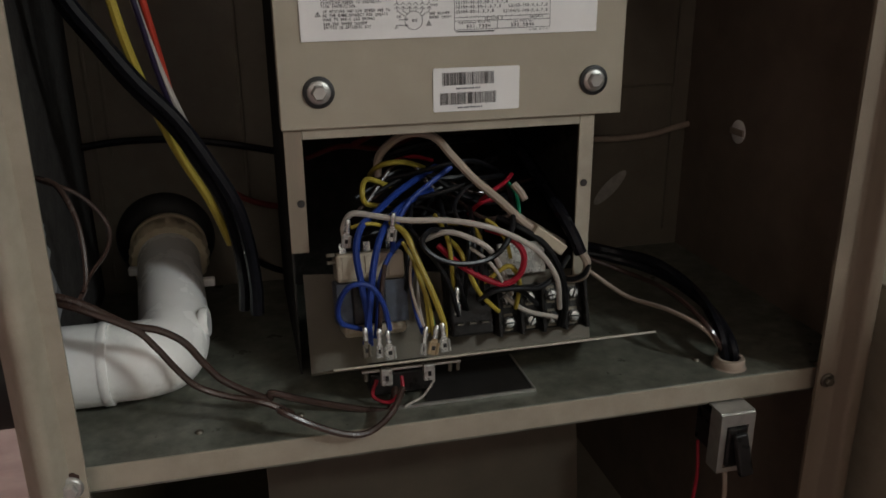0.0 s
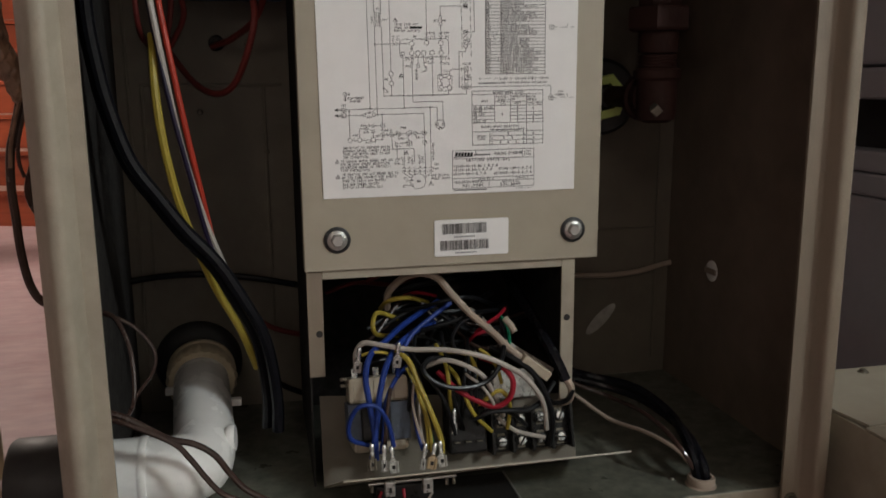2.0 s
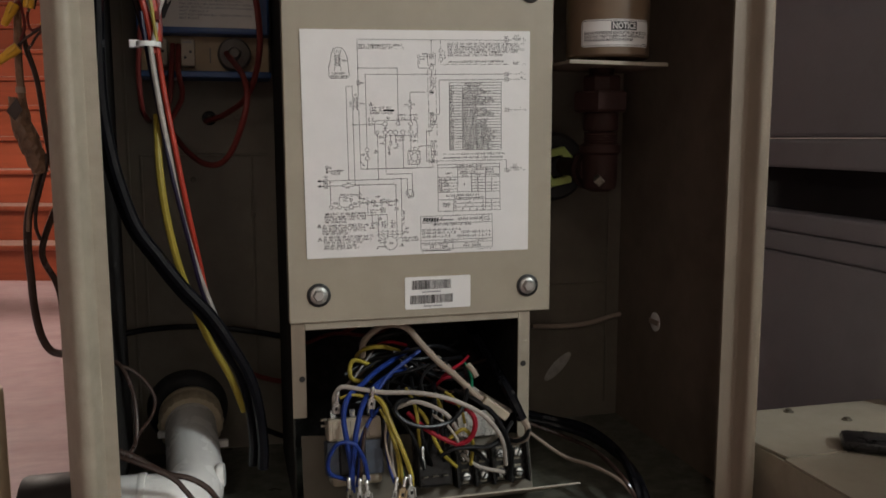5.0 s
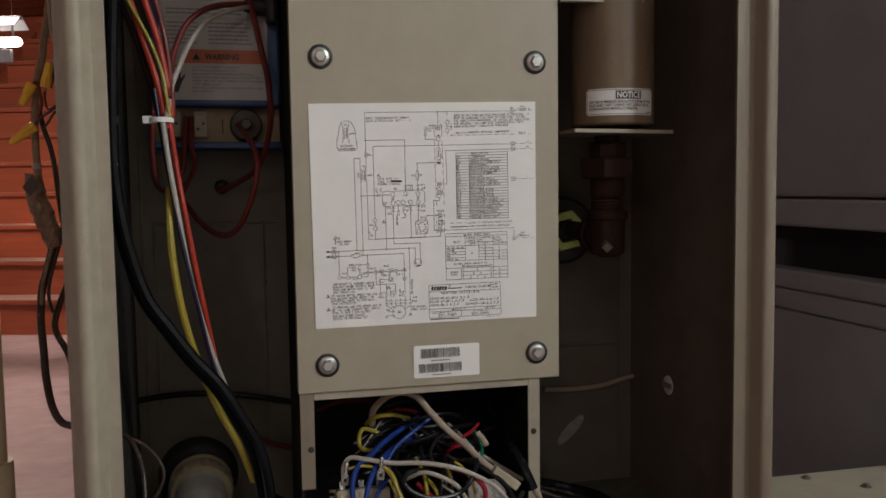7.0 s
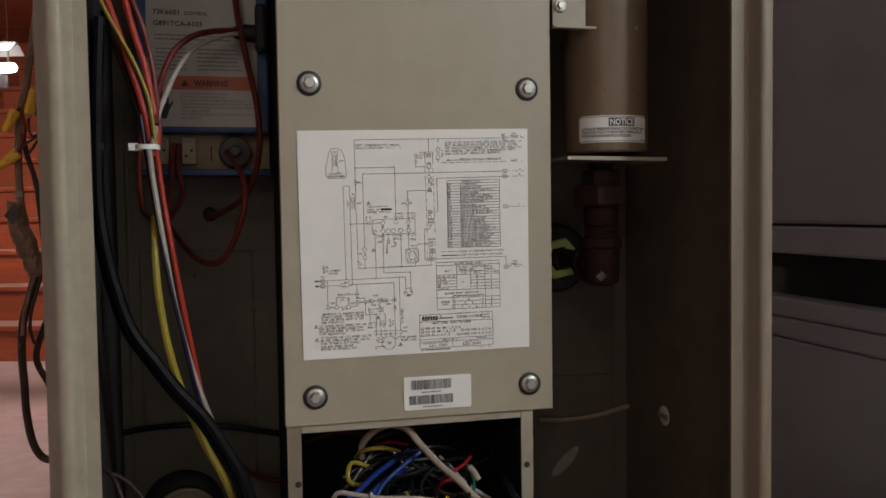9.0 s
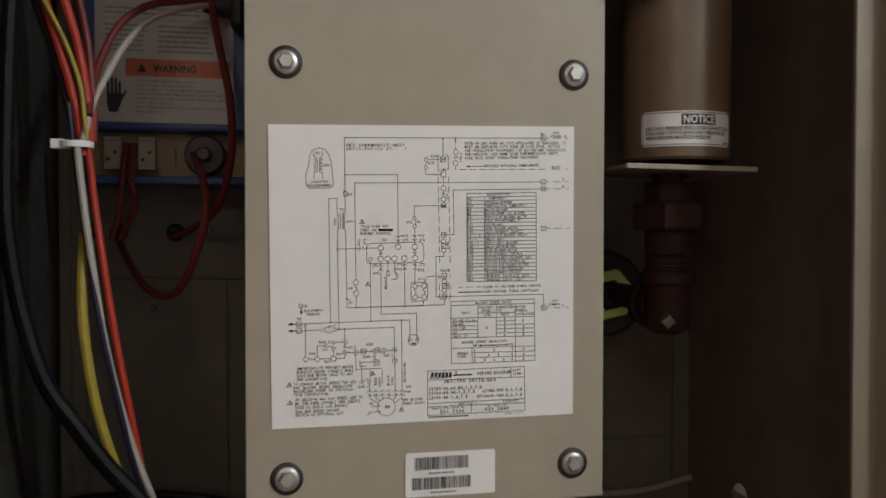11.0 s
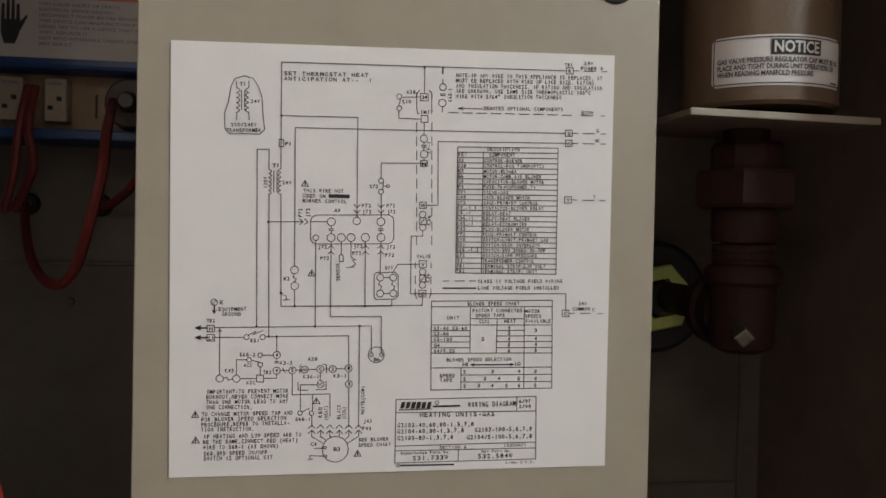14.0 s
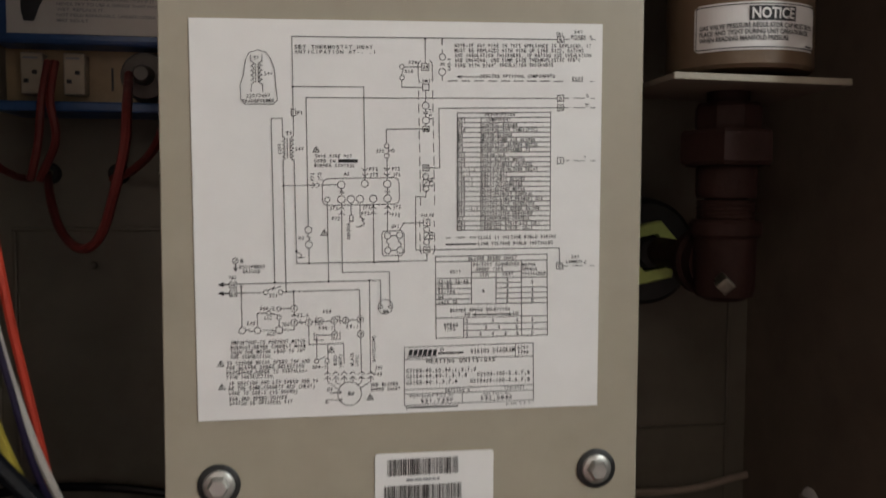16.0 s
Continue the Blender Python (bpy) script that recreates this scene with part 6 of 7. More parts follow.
s.text("Y", 192.4, 136.3, 193.9, 136.3, 1.7)
s.seg(195, 137.4, 197.8, 137.5)
s.seg(200.5, 137.4, 206.6, 137.4)
s.seg(209.9, 137.4, 212.6, 137.5)
s.text("TB1", 189.8, 204.5, 193.9, 204.7, 1.7)
s.text("24V", 199.9, 205.8, 204.6, 206, 1.7)
s.text("POWER R", 198.3, 203.2, 210.1, 203.5, 1.7)
s.text("NOTE-IF ANY WIRE IN THIS APPLIANCE IS REPLACED, IT", 134.5, 196.6, 209.5, 198.5, 1.89)
s.text("MUST BE REPLACED WITH WIRE OF LIKE SIZE, RATING", 134.5, 194, 205.1, 195.9, 1.89)
s.text("AND INSULATION THICKNESS. IF RATING AND INSULATION", 134.6, 191.4, 209.6, 193.5, 1.89)
s.text("ARE UNKNOWN, USE SAME SIZE THERMOPLASTIC 105°C", 134.6, 188.8, 203.5, 190.9, 1.89)
s.text('WIRE WITH 5/64" INSULATION THICKNESS', 134.7, 186.1, 188.4, 187.9, 1.89)
s.text("DENOTES OPTIONAL COMPONENTS", 148.6, 180.9, 189.3, 182, 1.7)
s.seg(148.1, 181.4, 135.8, 181.2)
s.seg(138.2, 181.9, 135.8, 181.2, 138.2, 180.6)
s.text("ECON", 199.2, 180.8, 205.1, 181.1, 1.7)
s.text("G", 207.1, 172, 208.5, 172, 1.7)
s.text("W1", 206.6, 166.9, 208.9, 167, 1.7)
s.text("Y", 206.2, 138.5, 207.5, 138.5, 1.7)
s.text("A28", 110, 187.2, 114.3, 187.4, 1.7)
s.text("S10", 107.9, 182.4, 112.3, 182.6, 1.7)
s.text("LIMIT", 115.4, 177.6, 123.2, 177.9, 1.7)
s.text("K43-1", 132.5, 184.4, 132.3, 190.8, 1.7)
s.text("K9-1", 122.4, 158.5, 122.3, 164.2, 1.7)
s.text("VALVE", 116.6, 106.7, 123.6, 106.8, 1.7)
s.text("K36", 123.2, 123.1, 123.1, 127.7, 1.7)
s.seg(136, 162.1, 187.3, 163.3, 187.7, 99.6, 136.3, 99.6, 136, 162.1)
s.seg(148.9, 159.9, 149.2, 99.6)
s.text("DESCRIPTION", 151, 160.7, 167.4, 161, 1.7)
s.seg(136, 159.5, 187.3, 160.7)
s.text("KEY", 136.4, 157.5, 140.6, 157.7, 1.7)
s.text("COMPONENT", 152, 157.9, 165.1, 158.3, 1.7)
s.seg(136, 156.9, 187.3, 158)
s.text("A3", 136.3, 154.7, 139, 154.8, 1.64)
s.text("CONTROL-BURNER", 149.4, 155, 169, 155.4, 1.64)
s.seg(136, 154.3, 187.3, 155.4)
s.text("A28", 136.3, 152.1, 140.4, 152.3, 1.64)
s.text("CONTROL-FAN TIMER(PTC)", 149.5, 152.4, 180.2, 153.1, 1.64)
s.seg(136, 151.7, 187.3, 152.7)
s.text("B3", 136.4, 149.5, 139.1, 149.6, 1.64)
s.text("MOTOR-BLOWER", 149.5, 149.7, 166.2, 150, 1.64)
s.seg(136.1, 149, 187.3, 150)
s.text("B6", 136.4, 146.9, 139.1, 147, 1.64)
s.text("MOTOR-COMB.AIR BLOWER", 149.5, 147.1, 178.9, 147.7, 1.64)
s.seg(136.1, 146.4, 187.4, 147.4)
s.text("C4", 136.4, 144.3, 139.1, 144.4, 1.64)
s.text("CAPACITOR-BLOWER MOTOR", 149.5, 144.5, 180.3, 145.1, 1.64)
s.seg(136.1, 143.8, 187.4, 144.7)
s.text("F1", 136.4, 141.7, 139.1, 141.8, 1.64)
s.text("FUSE-TRANSFORMER,T1", 149.5, 141.9, 176.1, 142.4, 1.64)
s.seg(136.1, 141.2, 187.4, 142.1)
s.text("GV1", 136.4, 139.1, 140.5, 139.2, 1.64)
s.text("VALVE-GAS", 149.5, 139.2, 162.1, 139.3, 1.64)
s.seg(136.1, 138.6, 187.4, 139.4)
s.text("J43", 136.4, 136.4, 140.5, 136.6, 1.64)
s.text("JACK-BLOWER MOTOR", 149.5, 136.6, 173.3, 137, 1.64)
s.seg(136.1, 136, 187.4, 136.7)
s.text("J72", 136.4, 133.8, 140.5, 133.9, 1.64)
s.text("JACK-PRIMARY CONTROL", 149.6, 134, 177.5, 134.4, 1.64)
s.seg(136.1, 133.3, 187.5, 134.1)
s.text("K3,-1,2", 136.4, 131.2, 146, 131.4, 1.64)
s.text("CONTACTOR-BLOWER RELAY", 149.6, 131.3, 180.4, 131.9, 1.64)
s.seg(136.1, 130.7, 187.5, 131.4)
s.text("K9,-1", 136.5, 128.6, 143.3, 128.8, 1.64)
s.text("RELAY-HEAT", 149.6, 128.7, 163.5, 128.8, 1.64)
s.seg(136.2, 128.1, 187.5, 128.7)
s.text("K36,-1", 136.5, 126, 144.6, 126.2, 1.64)
s.text("RELAY-HEAT BLOWER", 149.6, 126.1, 173.4, 126.4, 1.64)
s.seg(136.2, 125.5, 187.5, 126.1)
s.text("K43,-1", 136.5, 123.3, 144.7, 123.5, 1.64)
s.text("RELAY-ECONOMIZER", 149.6, 123.4, 172, 123.7, 1.64)
s.seg(136.2, 122.9, 187.5, 123.4)
s.text("P43", 136.5, 120.7, 140.6, 120.8, 1.64)
s.text("PLUG-BLOWER MOTOR", 149.6, 120.8, 173.4, 121.1, 1.64)
s.seg(136.2, 120.3, 187.5, 120.7)
s.text("P72", 136.5, 118.1, 140.6, 118.2, 1.64)
s.text("PLUG-PRIMARY CONTROL", 149.6, 118.2, 177.6, 118.5, 1.64)
s.seg(136.2, 117.6, 187.6, 118.1)
s.text("S10", 136.5, 115.5, 140.6, 115.6, 1.64)
s.text("SWITCH-LIMIT,PRIMARY GAS", 149.7, 115.6, 183.3, 115.9, 1.64)
s.seg(136.2, 115, 187.6, 115.4)
s.text("S51", 136.5, 112.9, 140.6, 112.9, 1.64)
s.text("SWITCH-DOOR INTERLOCK", 149.7, 112.9, 179.1, 113.2, 1.64)
s.seg(136.2, 112.4, 187.6, 112.7)
s.text("S68,-1,2", 136.5, 110.2, 147.5, 110.4, 1.64)
s.text("SWITCH-3RD SPEED ON-OFF", 149.7, 110.3, 181.9, 110.6, 1.64)
s.seg(136.2, 109.8, 187.6, 110.1)
s.text("S72", 136.6, 107.6, 140.6, 107.7, 1.64)
s.text("SWITCH-DIFF.PRESSURE", 149.7, 107.6, 177.7, 107.9, 1.64)
s.seg(136.3, 107.1, 187.6, 107.4)
s.text("T1", 136.6, 105, 139.3, 105, 1.64)
s.text("TRANSFORMER-CONTROL", 149.7, 105, 176.3, 105.2, 1.64)
s.seg(136.3, 104.5, 187.7, 104.7)
s.text("TB1", 136.6, 102.4, 140.7, 102.4, 1.64)
s.text("TERMINAL STRIP-LOW VOLT", 149.7, 102.4, 182, 102.6, 1.64)
s.seg(136.3, 101.9, 187.7, 102.1)
s.text("TB2", 136.6, 99.7, 140.7, 99.8, 1.64)
s.text("TERMINAL STRIP- UNIT", 149.7, 99.7, 177.8, 99.9, 1.64)
# blower speed chart and title block, lower right
s.seg(130.2, 95.5, 132.8, 95.6)
s.seg(136.1, 95.6, 140.7, 95.7)
s.seg(143.4, 95.7, 146.4, 95.7)
s.text("CLASS II VOLTAGE FIELD WIRING", 147.7, 94.7, 191.1, 95.3, 1.7)
s.seg(130.2, 91.9, 146.4, 92.1, w=0.7)
s.text("LINE VOLTAGE FIELD INSTALLED", 147.7, 91.4, 189.4, 91.9, 1.7)
s.seg(117.9, 105.4, 121.4, 105.4, 121.5, 102.1, 118, 102, 117.9, 105.4)
s.text("V", 118.9, 102.7, 120.7, 102.7, 1.7)
s.ring(119.7, 99.9, 1.58)
s.ring(119.7, 93.3, 1.58)
s.seg(118.3, 98.2, 121.2, 98.3, 121.3, 94.9, 118.4, 94.9, 118.3, 98.2)
s.seg(118.8, 95.4, 120, 96.8, 119.5, 96.3, 120.9, 97.9)
s.seg(118.1, 90.7, 121.5, 90.7, 121.5, 87.5, 118.1, 87.5, 118.1, 90.7)
s.text("C", 119, 88.1, 120.7, 88.1, 1.7)
s.seg(117.9, 103.6, 107.4, 103.4, 105.3, 100)
s.seg(119.8, 87.5, 119.9, 83.3, 51.2, 82.3)
s.seg(116.2, 91.3, 116.2, 88.7, 117.1, 86.8)
s.seg(123.9, 91.4, 124.1, 88.8, 123.1, 86.9)
s.seg(116, 104.3, 116, 101.7)
s.seg(116.1, 97.8, 116.2, 93.9)
s.seg(123.8, 104.4, 123.9, 101.8)
s.seg(123.9, 97.9, 124, 94)
s.text("K36", 123.2, 94.7, 123.1, 99, 1.7)
s.seg(124.5, 85.4, 186.1, 86.4, 186.9, 41.8, 125, 41.2, 124.5, 85.4)
s.seg(124.5, 82.6, 186.2, 83.2)
s.seg(144.1, 82.7, 144.3, 59.5)
s.seg(171.7, 83, 172.3, 41.6)
s.seg(144.3, 76.8, 171.9, 77)
s.seg(157.8, 76.9, 157.8, 59.5)
s.seg(124.7, 73.6, 171.9, 73.8)
s.seg(125, 59.5, 186.7, 59.7)
s.seg(124.9, 52.2, 186.6, 52.5)
s.seg(140, 52.2, 140.1, 41.4)
s.seg(124.8, 70.7, 144.2, 70.8)
s.seg(157.7, 70.9, 171.9, 71.1)
s.seg(124.8, 68, 144.3, 68)
s.seg(157.8, 68.2, 171.9, 68.3)
s.seg(124.9, 65.1, 144.3, 65.2)
s.seg(157.8, 65.3, 172, 65.4)
s.seg(124.9, 62.2, 144.4, 62.3)
s.seg(157.9, 62.3, 172.1, 62.4)
s.seg(171.7, 73.8, 186.2, 73.9)
s.seg(171.8, 68.4, 186.4, 68.4)
s.seg(171.9, 65.5, 186.4, 65.5)
s.seg(171.9, 62.4, 186.5, 62.5)
s.seg(139.9, 48.6, 186.7, 48.8)
s.seg(140, 45.1, 186.8, 45.2)
s.text("BLOWER SPEED CHART", 142.6, 83.3, 169.1, 83.7, 1.7)
s.text("FACTORY CONNECTED", 145.2, 80, 170.6, 80.3, 1.7)
s.text("SPEED TAPS", 146.8, 77.5, 161.6, 77.7, 1.7)
s.text("MOTOR", 172.2, 79.9, 179.8, 80, 1.7)
s.text("SPEEDS", 172.3, 77.4, 180.6, 77.5, 1.7)
s.text("AVAILABLE", 172.3, 75, 185.5, 75.1, 1.7)
s.text("UNIT", 132.5, 76.4, 138.4, 76.4, 1.7)
s.text("COOL", 148.8, 74.6, 154.1, 74.7, 1.7)
s.text("HEAT", 161.6, 74.8, 167.3, 74.9, 1.7)
s.text("G3-40,G3-60", 125.8, 71, 142.5, 71.1, 1.7)
s.text("G3-80", 125.9, 68.4, 133.4, 68.4, 1.7)
s.text("G3-100", 125.9, 65.6, 135.2, 65.7, 1.7)
s.text("G4", 126, 62.6, 128.9, 62.6, 1.7)
s.text("G4/5,G5", 126.1, 59.8, 136.6, 59.8, 1.7)
s.text("2", 150, 65.8, 151.5, 65.8, 1.7)
s.text("4", 163.3, 71.5, 164.7, 71.5, 1.7)
s.text("3", 163.4, 68.8, 164.7, 68.8, 1.7)
s.text("4", 163.5, 65.9, 164.8, 65.9, 1.7)
s.text("5", 163.5, 63, 164.9, 63, 1.7)
s.text("6", 163.6, 60, 164.9, 60, 1.7)
s.text("3", 177.2, 70.3, 178.5, 70.3, 1.7)
s.text("4", 177.3, 66.2, 178.6, 66.2, 1.7)
s.text("4", 177.3, 63.2, 178.7, 63.2, 1.7)
s.text("5", 177.4, 60.3, 178.8, 60.3, 1.7)
s.text("2", 141.1, 49.4, 142.4, 49.4, 1.7)
s.text("3", 155.4, 49.5, 156.7, 49.5, 1.7)
s.text("4", 169, 49.6, 170.3, 49.6, 1.7)
s.text("3", 177.4, 49.5, 178.8, 49.5, 1.7)
s.text("2", 141.2, 45.8, 142.5, 45.8, 1.7)
s.text("3", 151.6, 45.9, 152.9, 45.9, 1.7)
s.text("4", 158.8, 45.9, 160.1, 45.9, 1.7)
s.text("5", 168.9, 45.9, 170.3, 45.9, 1.7)
s.text("4", 177.5, 46, 178.8, 45.9, 1.7)
s.text("2", 141.2, 42.3, 142.6, 42.3, 1.7)
s.text("3", 148.6, 42.4, 149.9, 42.4, 1.7)
s.text("4", 155.4, 42.4, 156.7, 42.3, 1.7)
s.text("5", 162.7, 42.3, 164, 42.3, 1.7)
s.text("6", 169.1, 42.4, 170.5, 42.4, 1.7)
s.text("5", 177.6, 42.5, 178.9, 42.5, 1.7)
s.text("BLOWER SPEED SELECTION", 132.7, 55.3, 165.5, 55.7, 1.7)
s.text("HI", 140.7, 53.1, 143.4, 53.1, 1.7)
s.text("LO", 167.5, 53.3, 170.5, 53.3, 1.7)
s.seg(145.2, 53.7, 166.4, 53.8, w=0.6)
s.seg(146.6, 54.4, 145, 53.7, 146.6, 53.1)
s.seg(165.1, 54.5, 166.7, 53.8, 165.1, 53.2)
s.text("SPEED", 129.2, 47.5, 136.9, 47.4, 1.7)
s.text("TAPS", 129.5, 45.2, 135.6, 45.2, 1.7)
s.seg(107.8, 36.6, 178.8, 37.6, 179.4, 5.8, 107.8, 5.1, 107.8, 36.6)
s.seg(108, 30.1, 178.9, 30.2)
s.seg(108, 13.5, 179.2, 14.4)
s.seg(108, 11.1, 179.2, 11.4)
s.seg(139.5, 11.1, 139.5, 5.5)
s.seg(168.9, 37.2, 168.9, 30.2)
s.quad((109.9, 32.1), (111.8, 32.2), (112.5, 35.4), (110.6, 35.3))
s.quad((112.5, 32), (114.4, 32.2), (115.2, 35.4), (113.2, 35.3))
s.quad((115.1, 32), (117.1, 32.1), (117.8, 35.4), (115.8, 35.3))
s.quad((117.7, 32), (119.7, 32.1), (120.4, 35.4), (118.4, 35.3))
s.quad((120.3, 32), (122.3, 32.1), (123, 35.3), (121, 35.2))
s.quad((123, 32), (124.9, 32.1), (125.6, 35.3), (123.7, 35.2))
s.seg(109.6, 31.4, 125.3, 31.8, w=0.5)
s.seg(126.6, 33, 130.8, 33.1, w=0.9)
s.seg(131.5, 33.1, 135.5, 33.1, w=0.9)
s.seg(136.5, 33.1, 139.6, 33.2, w=0.9)
s.ring(128.2, 34.9, 0.85)
s.text("WIRING DIAGRAM", 144.1, 32.5, 168.3, 33, 2.44, 0.02)
s.text("6/97", 170, 34.4, 176.1, 34.4, 1.7)
s.text("2/98", 170.1, 31.8, 176.2, 31.7, 1.7)
s.text("HEATING UNITS-GAS", 119.8, 27.7, 157.6, 27.9, 2.44)
s.text("G2103-40,60,80-1,3,7,8", 108.8, 22.8, 147, 22.9, 2.07)
s.text("G2104-60,80-1,3,7,8", 108.8, 19.7, 142, 19.9, 2.07)
s.text("G2103-100-5,6,7,8", 147.7, 20, 177, 20.3, 2.07)
s.text("G2105-80-1,3,7,8", 108.9, 16.3, 136.7, 16.6, 2.07)
s.text("G2104/5-100-5,6,7,8", 143.8, 16.3, 177.1, 16.5, 2.07)
s.text("SECTION A", 130, 11.6, 143.5, 11.7, 1.58)
s.text("120/60/1", 162.7, 12.2, 174.2, 12.4, 1.58)
s.text("Supersedes Form No.", 110.6, 9.3, 135.7, 9.5, 1.34)
s.text("New Form No.", 151.3, 9.5, 166.8, 9.6, 1.34)
s.text("531,733W", 116.7, 6.2, 134.3, 6.4, 2.19)
s.text("532,584W", 149.6, 6.6, 167.2, 6.7, 2.19)
s.text("Litho U.S.A.", 163.9, 3.6, 178.7, 3.8, 1.22)
s.seg(111, 3.8, 115, 3.8, w=0.8)
s.seg(115.7, 3.8, 120.9, 3.8, w=0.8)
s.seg(121.7, 3.8, 130.8, 3.8, w=0.8)
s.seg(131.4, 3.8, 137, 3.8, w=0.8)
s.ring(109.5, 3.8, 0.73)
s.seg(191.4, 81.4, 195, 81.4, 195.1, 78.1, 191.5, 78.1, 191.4, 81.4)
s.text("C", 192.4, 78.9, 194.2, 78.9, 1.7)
s.seg(195.3, 79.8, 197.9, 79.9)
s.seg(201.1, 79.9, 206.2, 79.9)
s.seg(210.1, 79.8, 212.8, 79.8)
s.text("24V", 199.9, 84, 204.3, 84, 1.7)
s.text("COMMON", 196.9, 81.3, 205.8, 81.4, 1.7)
s.text("C", 207.2, 80.9, 208.7, 80.9, 1.7)
# motor circuit and notes, lower left
s.text("SENSOR", 79.1, 95, 78.9, 103.5, 1.7)
s.seg(78.7, 107.5, 80.5, 107.6, 80.6, 104.4, 78.8, 104.3, 78.7, 107.5)
s.text("K3", 52.2, 94.8, 54.9, 94.8, 1.7)
s.ring(57.3, 99.9, 1.83)
s.ring(57.5, 92.2, 1.83)
s.seg(57.4, 98, 56.6, 96.5, 58.2, 95.8, 57.4, 94.1)
s.seg(57.5, 90.3, 57.6, 82.4)
s.dot(57.6, 82.4, 0.6)
s.dot(91.5, 82.7, 0.6)
s.warn(65.5, 98.5, 1.7)
s.seg(51.2, 82.3, 104.7, 82.8)
s.dot(51, 88.7, 0.6)
s.seg(51, 88.7, 53.6, 87.1, 53.6, 85.3)
s.seg(52.1, 85.3, 55.1, 85.6)
s.seg(82.3, 101.5, 86.1, 101.8)
s.seg(86.7, 103.2, 84.3, 101.6)
s.seg(96.7, 99.1, 105.9, 99.5, 106.2, 99.5, 107.6, 98, 107.8, 88, 106.5, 86.3, 96.9, 86, 96, 87.2, 95.8, 98.1, 96.7, 99.1)
s.ring(98.8, 96.8, 1.7)
s.ring(98.9, 88.9, 1.7)
s.seg(98.8, 95, 98.1, 93.4, 99.6, 92.4, 98.9, 90.7)
s.ring(105.2, 96.9, 1.7)
s.ring(105.4, 89, 1.7)
s.seg(105.2, 95.1, 104.5, 93.5, 106.1, 92.5, 105.3, 90.8)
s.seg(100.6, 96.8, 103.4, 96.9)
s.seg(100.7, 89, 103.6, 89)
s.seg(104.7, 86, 104.7, 82.8)
s.text("GV1", 100.9, 100.8, 105, 100.9, 1.7)
s.ring(19.8, 84, 1.46)
s.seg(18.9, 82.9, 20.8, 85)
s.seg(19.9, 82.5, 19.9, 78.9, w=0.7)
s.seg(18.9, 80.2, 19.9, 78.7, 20.9, 80.2)
s.text("E", 22.4, 83.1, 24, 83.1, 1.7)
s.text("EQUIPMENT", 21.9, 79.8, 34.8, 80.1, 1.7)
s.text("GROUND", 23.5, 77.5, 32.3, 77.5, 1.7)
s.text("TB2", 16.5, 74.3, 20.2, 74.3, 1.7)
s.seg(16.6, 72.9, 20.1, 72.9, 20.2, 69.8, 16.7, 69.8, 16.6, 72.9)
s.text("N", 17.6, 70.4, 19.3, 70.4, 1.7)
s.seg(16.7, 68.5, 20.2, 68.5, 20.3, 65.4, 16.7, 65.4, 16.7, 68.5)
s.text("L1", 17.5, 65.9, 19.6, 65.9, 1.7)
s.seg(16.6, 71.6, 11.8, 71.6, w=0.7)
s.seg(13.5, 72.4, 11.5, 71.6, 13.5, 70.9, w=0.7)
s.seg(16.7, 67, 11.9, 67, w=0.7)
s.seg(13.5, 67.7, 11.6, 67, 13.6, 66.2, w=0.7)
s.seg(20.2, 71.8, 67.6, 72.6, 95, 73, 95.2, 59.9)
s.seg(20.2, 67.1, 33.8, 67.2)
s.ring(35.1, 67.3, 1.22)
s.ring(42.7, 67.3, 1.22)
s.seg(36, 68.3, 39.6, 70.2, 38.4, 68.6, 42.9, 70.5)
s.text("SS1", 36.9, 64.8, 41.2, 64.8, 1.7)
s.seg(44, 67.5, 83.9, 68.1, 84.2, 54)
s.dot(39.8, 72.5, 0.6)
s.dot(45.6, 67.6, 0.6)
s.dot(49.4, 67.6, 0.6)
s.dot(67.6, 72.6, 0.6)
s.dot(89.2, 73, 0.6)
s.ring(97.6, 58.8, 3.9)
s.ring(95.3, 58.8, 0.85)
s.ring(100.1, 58.8, 0.85)
s.text("B6", 96.5, 55.6, 99.4, 55.6, 1.7)
s.seg(22.6, 71.8, 22.8, 49.3)
s.chevron(22.6, 70.8, 0.73, -1)
s.ring(22.9, 47.4, 1.7)
s.ring(30.7, 47.3, 1.7)
s.seg(24.6, 47.4, 26.2, 48, 27, 46.6, 29, 47.4)
s.text("K43", 25.4, 50.3, 29.4, 50.3, 1.7)
s.seg(30.7, 49.1, 30.6, 56.4, 35.2, 56.4)
s.ring(36.5, 56.4, 1.1)
s.ring(41.8, 54, 1.1)
s.seg(37.6, 56.2, 42.9, 54.8)
s.text("S68-2", 32, 58, 39.4, 58, 1.7)
s.ring(41.7, 58.6, 1.1)
s.seg(42.9, 58.6, 47.8, 58.6)
s.ring(49.6, 58.7, 1.7)
s.text("6", 49.1, 58, 50.2, 58, 1.7)
s.seg(49.4, 67.6, 49.5, 60.5)
s.text("ACC", 34.1, 52.9, 38, 52.9, 1.7)
s.seg(41.8, 52.9, 41.9, 49)
s.seg(40.2, 49, 43.4, 48.9, 43.5, 45.6, 40.2, 45.7, 40.2, 49)
s.seg(32.4, 47.3, 40.2, 47.3)
s.text("ACC", 35.4, 44.5, 39.6, 44.5, 1.7)
s.text("TB2", 43.3, 49.5, 47, 49.4, 1.7)
s.seg(43.4, 47.4, 49.6, 47.4, 49.6, 49.3)
s.seg(49.6, 56.9, 49.6, 55.7)
s.seg(48.6, 55.4, 50.6, 55.4)
s.seg(48.6, 54.8, 50.6, 54.8)
s.ring(49.6, 51.1, 1.7)
